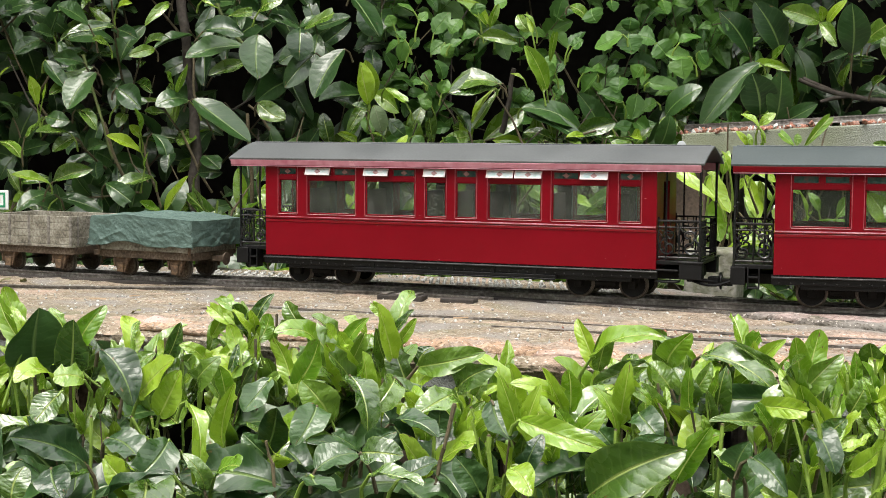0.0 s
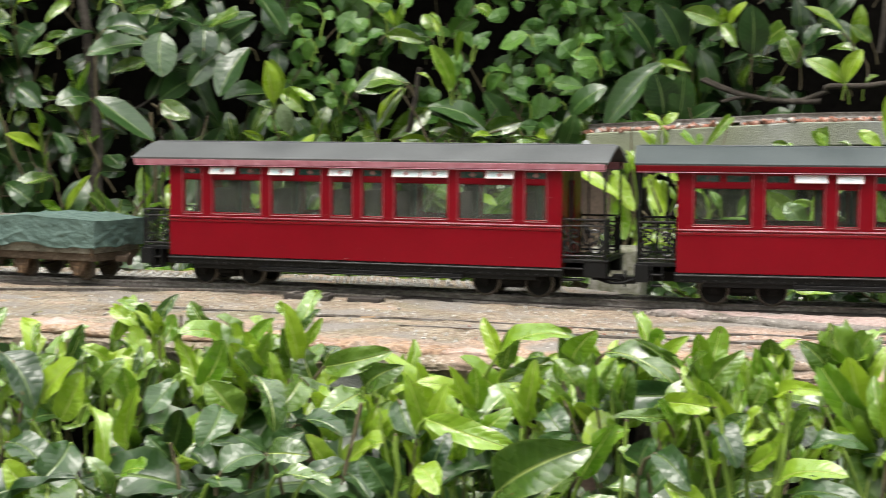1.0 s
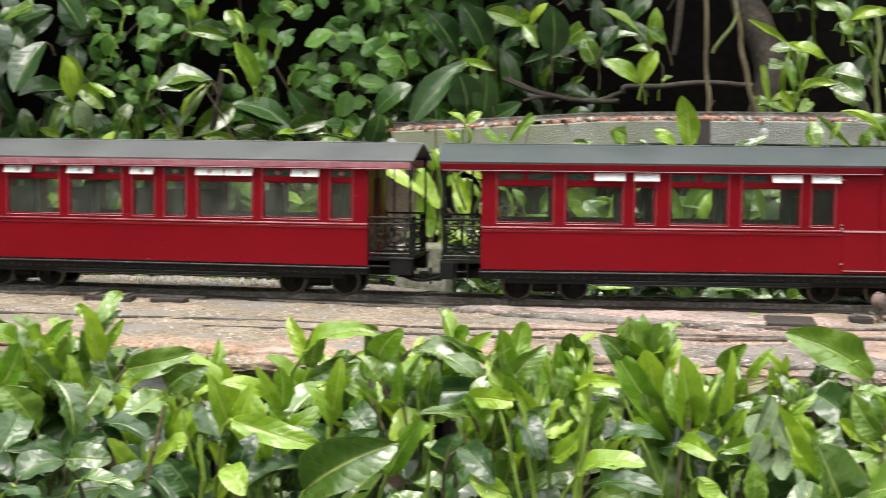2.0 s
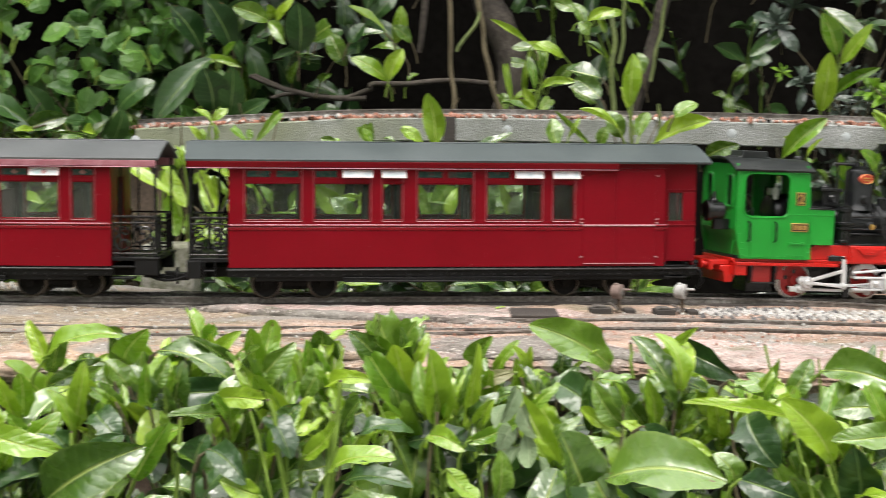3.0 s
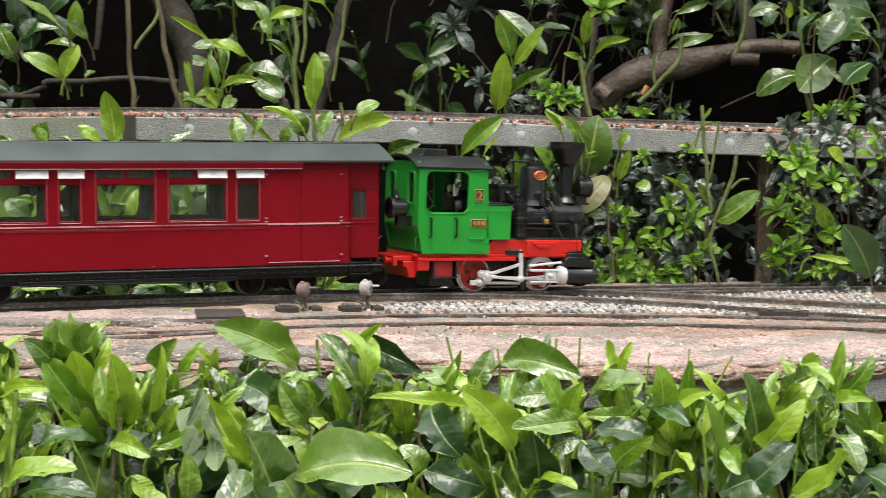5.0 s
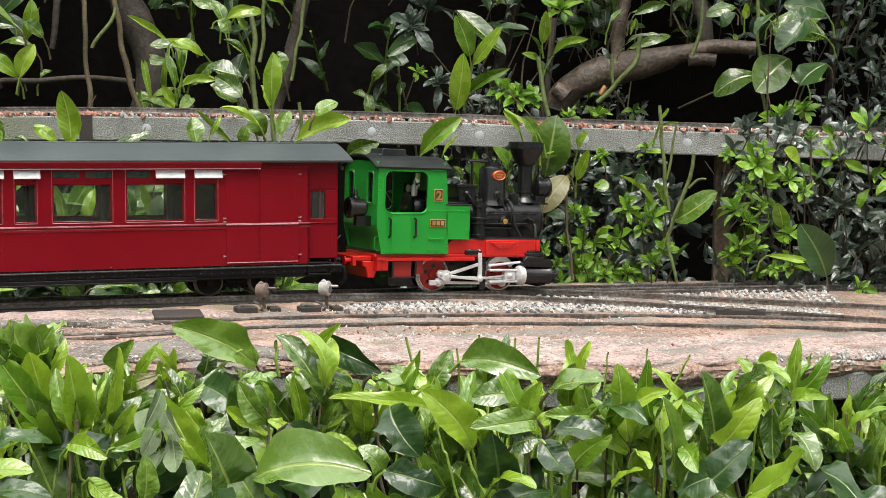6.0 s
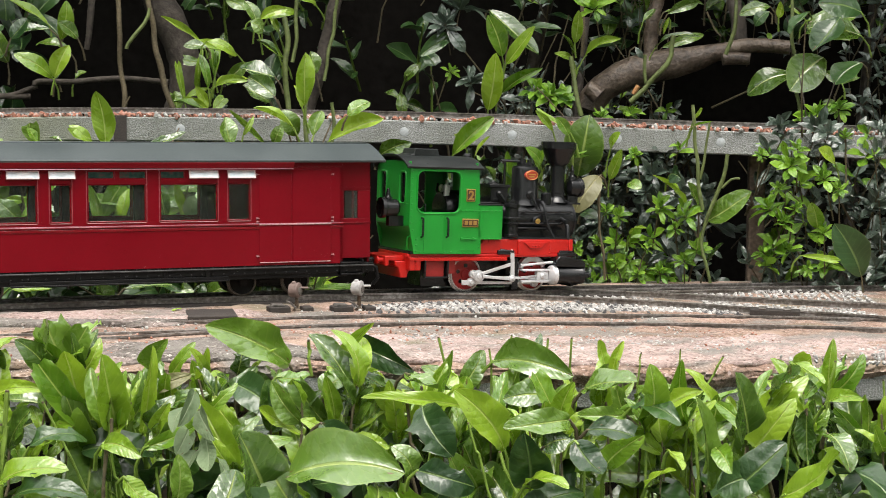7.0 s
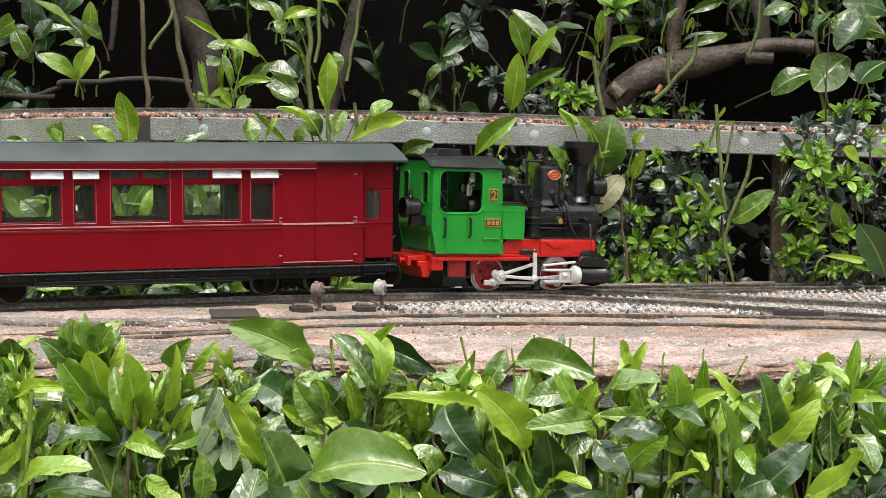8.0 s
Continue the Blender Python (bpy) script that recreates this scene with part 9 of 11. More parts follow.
def leaves_rose(sh):
    sh.blade("young", (-0.110, 2.124, 0.237), (-0.122, 2.109, 0.301), 0.029)
    sh.blade("young", (-0.075, 2.201, 0.226), (-0.109, 2.191, 0.261), 0.026)
    sh.blade("young", (-0.057, 2.200, 0.244), (-0.088, 2.186, 0.265), 0.014)
    sh.blade("mature", (-0.110, 2.113, 0.229), (-0.134, 2.104, 0.237), 0.015)
    sh.blade("mature", (-0.119, 2.209, 0.235), (-0.146, 2.219, 0.191), 0.019)
    sh.blade("wilted", (-0.101, 2.109, 0.237), (-0.089, 2.123, 0.196), 0.029)
    sh.blade("young", (-0.127, 2.131, 0.178), (-0.157, 2.123, 0.195), 0.012)
    sh.blade("young", (-0.087, 2.173, 0.187), (-0.112, 2.166, 0.195), 0.012)
    sh.blade("old", (-0.128, 2.213, 0.400), (-0.102, 2.209, 0.344), 0.041)
    sh.blade("old", (-0.219, 2.162, 0.352), (-0.167, 2.169, 0.370), 0.021)
    sh.blade("rose", (-0.056, 2.140, 0.335), (-0.073, 2.143, 0.348), 0.022)
    sh.blade("rose", (-0.058, 2.218, 0.339), (-0.089, 2.220, 0.318), 0.027)
    sh.blade("rose", (-0.057, 2.118, 0.332), (-0.062, 2.125, 0.301), 0.020)
    sh.blade("rose", (-0.049, 2.183, 0.325), (-0.036, 2.183, 0.342), 0.016)
    sh.blade("rose", (0.003, 2.182, 0.334), (-0.018, 2.177, 0.316), 0.024)
    sh.blade("rose", (0.003, 2.143, 0.329), (0.016, 2.144, 0.311), 0.024)
    sh.blade("rose", (0.011, 2.117, 0.326), (0.030, 2.119, 0.334), 0.017)
    sh.blade("rose", (-0.030, 2.130, 0.272), (-0.043, 2.127, 0.267), 0.026)
    sh.blade("rose", (-0.023, 2.209, 0.270), (-0.014, 2.210, 0.251), 0.023)
    sh.blade("rose", (-0.001, 2.137, 0.255), (0.008, 2.140, 0.277), 0.020)
    sh.blade("rose", (-0.018, 2.220, 0.240), (-0.040, 2.226, 0.253), 0.021)
    sh.blade("rose", (-0.022, 2.198, 0.248), (-0.027, 2.196, 0.231), 0.021)
    sh.blade("rose", (-0.001, 2.174, 0.278), (-0.014, 2.176, 0.308), 0.023)
    sh.blade("mature", (0.083, 2.118, 0.270), (0.008, 2.130, 0.255), 0.037)
    sh.blade("young", (0.081, 2.166, 0.265), (0.043, 2.168, 0.201), 0.021)
    sh.blade("young", (0.039, 2.191, 0.183), (0.030, 2.179, 0.222), 0.023)
    sh.blade("old", (0.042, 2.133, 0.196), (0.012, 2.150, 0.235), 0.026)
    sh.blade("mature", (0.054, 2.142, 0.340), (0.113, 2.130, 0.331), 0.019)
    sh.blade("rose", (0.053, 2.117, 0.343), (0.028, 2.114, 0.330), 0.020)
    sh.blade("young", (0.067, 2.171, 0.359), (0.020, 2.152, 0.395), 0.024)
    sh.blade("young", (0.071, 2.141, 0.354), (0.083, 2.134, 0.390), 0.014)
    sh.blade("young", (0.151, 2.122, 0.256), (0.122, 2.139, 0.328), 0.024)
    sh.blade("young", (0.161, 2.210, 0.289), (0.166, 2.227, 0.351), 0.009)
    sh.blade("old", (0.218, 2.147, 0.189), (0.118, 2.122, 0.235), 0.045)
    sh.blade("rose", (0.135, 2.144, 0.261), (0.123, 2.145, 0.244), 0.024)
    sh.blade("young", (0.123, 2.148, 0.278), (0.102, 2.153, 0.286), 0.012)
    sh.blade("rose", (0.151, 2.186, 0.292), (0.173, 2.194, 0.319), 0.026)
    sh.blade("rose", (0.170, 2.155, 0.287), (0.148, 2.151, 0.303), 0.022)
    sh.blade("rose", (0.195, 2.202, 0.332), (0.221, 2.208, 0.354), 0.026)
    sh.blade("rose", (0.192, 2.115, 0.323), (0.208, 2.110, 0.335), 0.022)
    sh.blade("mature", (0.192, 2.174, 0.390), (0.223, 2.179, 0.369), 0.035)
    sh.blade("mature", (0.117, 2.213, 0.380), (0.134, 2.201, 0.353), 0.019)
    sh.blade("young", (0.137, 2.126, 0.356), (0.120, 2.126, 0.373), 0.012)
    sh.blade("young", (0.136, 2.166, 0.347), (0.127, 2.174, 0.381), 0.010)
    sh.blade("rose", (0.171, 2.164, 0.257), (0.184, 2.164, 0.270), 0.021)
    sh.blade("rose", (0.210, 2.126, 0.286), (0.231, 2.126, 0.290), 0.022)
    sh.blade("rose", (0.235, 2.161, 0.287), (0.215, 2.175, 0.258), 0.026)
    sh.blade("rose", (0.220, 2.119, 0.381), (0.228, 2.113, 0.360), 0.034)
    sh.blade("rose", (0.251, 2.134, 0.395), (0.255, 2.131, 0.378), 0.026)
    sh.blade("rose", (0.327, 2.135, 0.396), (0.335, 2.128, 0.374), 0.029)
    sh.blade("rose", (0.286, 2.169, 0.373), (0.283, 2.174, 0.352), 0.030)
    sh.blade("rose", (0.264, 2.094, 0.342), (0.225, 2.112, 0.323), 0.034)
    sh.blade("rose", (0.273, 2.102, 0.343), (0.281, 2.097, 0.314), 0.039)
    sh.blade("rose", (0.291, 2.144, 0.342), (0.320, 2.138, 0.333), 0.035)
    sh.blade("rose", (0.316, 2.110, 0.331), (0.334, 2.112, 0.311), 0.039)
    sh.blade("rose", (0.365, 2.172, 0.319), (0.368, 2.164, 0.280), 0.039)
    sh.blade("rose", (0.364, 2.097, 0.310), (0.328, 2.103, 0.314), 0.025)
    sh.blade("rose", (0.348, 2.098, 0.331), (0.381, 2.102, 0.339), 0.025)
    sh.blade("rose", (0.390, 2.169, 0.323), (0.404, 2.172, 0.302), 0.026)
    sh.blade("rose", (0.299, 2.134, 0.299), (0.288, 2.141, 0.278), 0.040)
    sh.blade("rose", (0.308, 2.131, 0.274), (0.353, 2.122, 0.266), 0.026)
    sh.blade("rose", (0.262, 2.105, 0.281), (0.257, 2.098, 0.256), 0.029)
    sh.blade("rose", (0.296, 2.164, 0.258), (0.287, 2.156, 0.219), 0.033)
    sh.blade("rose", (0.279, 2.197, 0.246), (0.240, 2.204, 0.259), 0.030)
    sh.blade("rose", (0.324, 2.149, 0.245), (0.304, 2.159, 0.232), 0.026)
    sh.blade("mature", (0.348, 2.114, 0.228), (0.377, 2.092, 0.265), 0.041)
    sh.blade("mature", (0.331, 2.108, 0.194), (0.343, 2.105, 0.223), 0.034)
    sh.blade("mature", (0.227, 2.114, 0.189), (0.288, 2.097, 0.185), 0.014)
    sh.blade("rose", (0.259, 2.176, 0.207), (0.229, 2.176, 0.228), 0.026)
    sh.blade("rose", (0.028, 2.147, 0.366), (0.011, 2.142, 0.344), 0.026)
    sh.blade("rose", (-0.044, 2.168, 0.380), (-0.070, 2.177, 0.393), 0.021)
    sh.blade("rose", (-0.035, 2.128, 0.364), (-0.023, 2.133, 0.377), 0.017)
    sh.blade("rose", (-0.014, 2.195, 0.348), (0.012, 2.198, 0.382), 0.030)
    sh.blade("rose", (-0.074, 2.168, 0.358), (-0.083, 2.168, 0.375), 0.021)
    sh.blade("rose", (0.053, 2.121, 0.372), (0.049, 2.122, 0.389), 0.025)
    sh.blade("rose", (-0.062, 2.218, 0.205), (-0.044, 2.223, 0.183), 0.023)
    sh.blade("rose", (-0.043, 2.161, 0.192), (-0.030, 2.160, 0.173), 0.021)
    sh.blade("rose", (-0.013, 2.206, 0.201), (0.013, 2.196, 0.205), 0.021)
    sh.blade("rose", (0.004, 2.132, 0.188), (0.021, 2.140, 0.171), 0.020)
    sh.blade("rose", (0.080, 2.180, 0.390), (0.098, 2.184, 0.399), 0.026)
    sh.blade("rose", (0.184, 2.161, 0.227), (0.209, 2.148, 0.206), 0.029)
    sh.blade("old", (-0.082, 2.167, 0.217), (-0.056, 2.172, 0.192), 0.026)
    sh.blade("old", (0.332, 2.116, 0.223), (0.381, 2.083, 0.265), 0.043, form=2, turn=0)
    sh.blade("mature", (0.371, 2.134, 0.179), (0.345, 2.114, 0.218), 0.028)
    sh.blade("old", (0.120, 2.139, 0.235), (0.210, 2.108, 0.187), 0.035, form=0, turn=0)
    sh.blade("mature", (0.090, 2.130, 0.271), (0.010, 2.108, 0.255), 0.040, form=0, turn=5)
    sh.blade("mature", (0.090, 2.183, 0.267), (0.046, 2.160, 0.204), 0.015)
    sh.blade("young", (0.156, 2.126, 0.261), (0.123, 2.105, 0.326), 0.025, form=0, turn=5)
    sh.blade("young", (0.163, 2.168, 0.302), (0.169, 2.144, 0.349), 0.011)
    sh.blade("old", (0.123, 2.185, 0.343), (0.056, 2.164, 0.341), 0.030)
    sh.blade("young", (0.074, 2.188, 0.360), (0.029, 2.166, 0.398), 0.023, form=0)
    sh.blade("mature", (0.041, 2.156, 0.195), (0.021, 2.132, 0.221), 0.025)
    sh.blade("old", (0.241, 2.139, 0.196), (0.201, 2.119, 0.257), 0.035, form=0)


def leaves_big(sh):
    sh.blade("old", (0.486, 2.257, 0.324), (0.434, 2.244, 0.389), 0.050, form=0, turn=10)
    sh.blade("old", (0.534, 2.246, 0.324), (0.486, 2.232, 0.404), 0.050, form=0, turn=0)
    sh.blade("old", (0.490, 2.201, 0.308), (0.399, 2.195, 0.206), 0.042, form=0, turn=5)
    sh.blade("old", (0.491, 2.197, 0.227), (0.472, 2.177, 0.291), 0.059, form=0, turn=0)
    sh.blade("old", (0.516, 2.197, 0.218), (0.517, 2.172, 0.295), 0.042, form=0)
    sh.blade("old", (0.527, 2.241, 0.212), (0.582, 2.202, 0.245), 0.031, form=0)
    sh.blade("young", (0.480, 2.245, 0.299), (0.539, 2.207, 0.295), 0.015, form=1)
    sh.blade("young", (0.516, 2.233, 0.316), (0.529, 2.205, 0.335), 0.016)
    sh.blade("old", (0.539, 2.205, 0.299), (0.524, 2.184, 0.329), 0.037)
    sh.blade("mature", (0.586, 2.212, 0.370), (0.523, 2.203, 0.389), 0.031, form=0)
    sh.blade("young", (0.588, 2.211, 0.372), (0.577, 2.189, 0.394), 0.016)
    sh.blade("young", (0.594, 2.208, 0.367), (0.616, 2.177, 0.402), 0.018)
    sh.blade("old", (0.624, 2.173, 0.320), (0.615, 2.151, 0.395), 0.050, form=0, turn=0)
    sh.blade("mature", (0.581, 2.202, 0.369), (0.601, 2.172, 0.331), 0.021)
    sh.blade("mature", (0.644, 2.182, 0.337), (0.667, 2.150, 0.361), 0.031)
    sh.blade("mature", (0.625, 2.208, 0.316), (0.664, 2.172, 0.312), 0.013)
    sh.blade("old", (0.632, 2.223, 0.326), (0.590, 2.210, 0.309), 0.016)
    sh.blade("mature", (0.626, 2.222, 0.271), (0.627, 2.197, 0.308), 0.013)
    sh.blade("mature", (0.661, 2.186, 0.270), (0.672, 2.158, 0.287), 0.013)
    sh.blade("young", (0.497, 2.224, 0.230), (0.467, 2.206, 0.227), 0.021, form=1)
    sh.blade("young", (0.495, 2.213, 0.229), (0.512, 2.185, 0.227), 0.021, form=1)


def leaves_mid(sh):
    sh.blade("young", (0.677, 1.720, 0.179), (0.663, 1.715, 0.246), 0.030)
    sh.blade("mature", (0.621, 1.808, 0.178), (0.610, 1.808, 0.205), 0.023)
    sh.blade("young", (0.656, 1.710, 0.177), (0.629, 1.717, 0.203), 0.016)
    sh.blade("young", (0.547, 1.784, 0.181), (0.567, 1.780, 0.185), 0.013)
    sh.blade("mature", (0.729, 1.704, 0.179), (0.775, 1.691, 0.196), 0.016)
    sh.blade("mature", (0.806, 1.624, 0.178), (0.804, 1.637, 0.215), 0.026)
    sh.blade("young", (0.866, 1.647, 0.180), (0.823, 1.666, 0.225), 0.007)
    sh.blade("young", (0.897, 1.628, 0.202), (0.847, 1.645, 0.227), 0.019)
    sh.blade("mature", (0.920, 1.662, 0.191), (0.900, 1.671, 0.224), 0.026)
    sh.blade("young", (0.891, 1.587, 0.230), (0.889, 1.581, 0.297), 0.025)
    sh.blade("young", (0.909, 1.626, 0.228), (0.898, 1.629, 0.257), 0.019)
    sh.blade("mature", (0.901, 1.583, 0.191), (0.915, 1.585, 0.224), 0.019)
    sh.blade("mature", (0.941, 1.565, 0.217), (0.969, 1.555, 0.235), 0.029)
    sh.blade("young", (0.935, 1.604, 0.184), (0.997, 1.566, 0.214), 0.025)
    sh.blade("mature", (1.006, 1.593, 0.165), (1.034, 1.556, 0.184), 0.023)
    sh.blade("young", (1.075, 1.522, 0.166), (1.118, 1.488, 0.218), 0.025)
    sh.blade("mature", (0.874, 1.639, 0.180), (0.879, 1.625, 0.205), 0.018)
    sh.blade("young", (0.818, 1.616, 0.191), (0.830, 1.609, 0.216), 0.007)
    sh.blade("young", (1.195, 1.425, 0.197), (1.157, 1.448, 0.226), 0.010)
    sh.blade("young", (1.171, 1.432, 0.200), (1.147, 1.438, 0.226), 0.010, 0)
    sh.blade("young", (1.187, 1.419, 0.194), (1.168, 1.422, 0.218), 0.016, 0)
    sh.blade("young", (1.146, 1.502, 0.112), (1.134, 1.481, 0.174), 0.014, form=0)
    sh.blade("young", (1.188, 1.477, 0.153), (1.157, 1.471, 0.178), 0.019)
    sh.blade("young", (1.199, 1.496, 0.149), (1.191, 1.472, 0.175), 0.016)
    sh.blade("young", (1.176, 1.479, 0.144), (1.149, 1.470, 0.161), 0.015)
    sh.blade("mature", (1.188, 1.473, 0.147), (1.192, 1.439, 0.159), 0.016)
    sh.blade("young", (1.119, 1.532, 0.166), (1.121, 1.501, 0.192), 0.019, form=0)
    sh.blade("mature", (1.125, 1.497, 0.130), (1.102, 1.485, 0.153), 0.015)
    sh.blade("old", (1.160, 1.496, 0.130), (1.127, 1.491, 0.153), 0.014)
    sh.blade("young", (1.112, 1.541, 0.174), (1.084, 1.531, 0.194), 0.016, form=0)
    sh.blade("mature", (1.219, 1.470, 0.124), (1.194, 1.459, 0.147), 0.015)
    sh.blade("mature", (1.153, 1.469, 0.125), (1.144, 1.445, 0.148), 0.014)


def leaves_gapup(sh):
    sh.blade("young", (0.804, 2.282, 0.368), (0.744, 2.294, 0.407), 0.019)
    sh.blade("young", (0.802, 2.223, 0.342), (0.805, 2.202, 0.403), 0.026)
    sh.blade("old", (0.687, 2.293, 0.341), (0.731, 2.285, 0.365), 0.033)
    sh.blade("mature", (0.777, 2.202, 0.357), (0.724, 2.235, 0.344), 0.030)
    sh.blade("mature", (0.817, 2.225, 0.325), (0.772, 2.257, 0.333), 0.017)
    sh.blade("old", (0.805, 2.261, 0.285), (0.736, 2.261, 0.323), 0.029)
    sh.blade("mature", (0.784, 2.200, 0.278), (0.806, 2.207, 0.332), 0.024)
    sh.blade("old", (0.692, 2.207, 0.310), (0.718, 2.189, 0.328), 0.022)
    sh.blade("young", (0.839, 2.260, 0.283), (0.857, 2.258, 0.295), 0.013)
    sh.blade("young", (0.999, 2.114, 0.336), (0.934, 2.133, 0.381), 0.009)
    sh.blade("young", (1.037, 2.069, 0.321), (0.951, 2.085, 0.332), 0.022)
    sh.blade("young", (0.962, 2.101, 0.235), (0.952, 2.111, 0.307), 0.011)
    sh.blade("young", (1.011, 2.151, 0.255), (1.007, 2.132, 0.332), 0.011)
    sh.blade("young", (0.991, 2.187, 0.241), (0.974, 2.195, 0.259), 0.010)
    sh.blade("young", (1.027, 2.142, 0.269), (1.086, 2.121, 0.284), 0.015)
    sh.blade("young", (1.012, 2.101, 0.281), (1.024, 2.109, 0.336), 0.009)
    sh.blade("mature", (1.071, 2.097, 0.310), (1.038, 2.114, 0.273), 0.023)
    sh.blade("young", (1.106, 2.044, 0.318), (1.066, 2.056, 0.345), 0.015)
    sh.blade("mature", (1.106, 2.085, 0.246), (1.069, 2.113, 0.274), 0.034)
    sh.blade("mature", (1.172, 2.049, 0.293), (1.164, 2.055, 0.330), 0.025)
    sh.blade("mature", (1.089, 2.131, 0.401), (1.055, 2.145, 0.414), 0.025)
    sh.blade("young", (1.068, 2.050, 0.376), (1.109, 2.031, 0.395), 0.018)
    sh.blade("young", (1.198, 2.095, 0.409), (1.159, 2.103, 0.417), 0.019)
    sh.blade("mature", (0.970, 2.152, 0.231), (0.968, 2.157, 0.263), 0.028)
    sh.blade("mature", (1.009, 2.137, 0.310), (0.977, 2.143, 0.313), 0.019)


def leaves_right(sh):
    sh.blade("mature", (1.604, 1.703, 0.336), (1.649, 1.644, 0.353), 0.011)
    sh.blade("mature", (1.614, 1.695, 0.394), (1.645, 1.669, 0.405), 0.013)
    sh.blade("young", (1.604, 1.672, 0.383), (1.599, 1.679, 0.357), 0.007)
    sh.blade("mature", (1.773, 1.561, 0.295), (1.720, 1.608, 0.261), 0.051)
    sh.blade("mature", (1.761, 1.525, 0.378), (1.793, 1.458, 0.379), 0.041)
    sh.blade("mature", (1.742, 1.514, 0.354), (1.771, 1.444, 0.343), 0.018)
    sh.blade("young", (1.700, 1.528, 0.379), (1.696, 1.521, 0.404), 0.016)
    sh.blade("young", (1.798, 1.557, 0.381), (1.784, 1.581, 0.405), 0.006)
    sh.blade("mature", (1.701, 1.547, 0.398), (1.665, 1.578, 0.385), 0.022)
    sh.blade("mature", (1.760, 1.417, 0.348), (1.690, 1.463, 0.359), 0.060, form=0)
    sh.blade("mature", (1.726, 1.460, 0.316), (1.677, 1.481, 0.264), 0.060, form=0)
    sh.blade("old", (1.745, 1.406, 0.382), (1.686, 1.439, 0.394), 0.050, form=0)
    sh.blade("old", (1.736, 1.396, 0.306), (1.693, 1.410, 0.272), 0.050, form=0)
    sh.blade("old", (1.703, 1.411, 0.372), (1.660, 1.425, 0.321), 0.045, form=1)
    sh.blade("old", (1.704, 1.471, 0.384), (1.668, 1.476, 0.349), 0.030)


def leaves_mid35(sh):
    sh.blade("young", (0.342, 1.761, 0.115), (0.296, 1.784, 0.148), 0.019)
    sh.blade("young", (0.363, 1.831, 0.144), (0.369, 1.830, 0.176), 0.015)
    sh.blade("young", (0.343, 1.810, 0.145), (0.366, 1.794, 0.097), 0.029)
    sh.blade("young", (0.361, 1.857, 0.114), (0.365, 1.847, 0.056), 0.029)
    sh.blade("young", (0.393, 1.776, 0.148), (0.418, 1.775, 0.137), 0.015)
    sh.blade("young", (0.477, 1.791, 0.100), (0.463, 1.795, 0.123), 0.012)
    sh.blade("young", (0.470, 1.792, 0.083), (0.509, 1.769, 0.089), 0.016)
    sh.blade("young", (0.485, 1.735, 0.095), (0.506, 1.741, 0.121), 0.022)
    sh.blade("young", (0.466, 1.808, 0.086), (0.457, 1.814, 0.126), 0.010)
    sh.blade("young", (0.559, 1.765, 0.083), (0.530, 1.765, 0.124), 0.030)
    sh.blade("mature", (0.566, 1.716, 0.082), (0.540, 1.727, 0.111), 0.025)
    sh.blade("young", (0.562, 1.700, 0.092), (0.577, 1.686, 0.112), 0.019)
    sh.blade("young", (0.661, 1.704, 0.081), (0.652, 1.710, 0.129), 0.017)
    sh.blade("young", (0.688, 1.763, 0.081), (0.711, 1.752, 0.126), 0.026)
    sh.blade("young", (0.686, 1.689, 0.082), (0.702, 1.699, 0.125), 0.019)
    sh.blade("mature", (0.736, 1.667, 0.082), (0.729, 1.670, 0.129), 0.019)
    sh.blade("young", (0.764, 1.676, 0.081), (0.747, 1.666, 0.133), 0.010)
    sh.blade("wilted", (0.754, 1.636, 0.085), (0.754, 1.624, 0.117), 0.024)
    sh.blade("mature", (0.816, 1.691, 0.083), (0.809, 1.692, 0.102), 0.018)
    sh.blade("young", (0.570, 1.776, -0.003), (0.618, 1.757, -0.005), 0.015)
    sh.blade("mature", (0.695, 1.709, -0.005), (0.755, 1.699, -0.002), 0.022)
    sh.blade("mature", (0.785, 1.657, -0.014), (0.812, 1.631, 0.006), 0.026)
    sh.blade("young", (0.413, 1.817, 0.108), (0.405, 1.809, 0.138), 0.012)


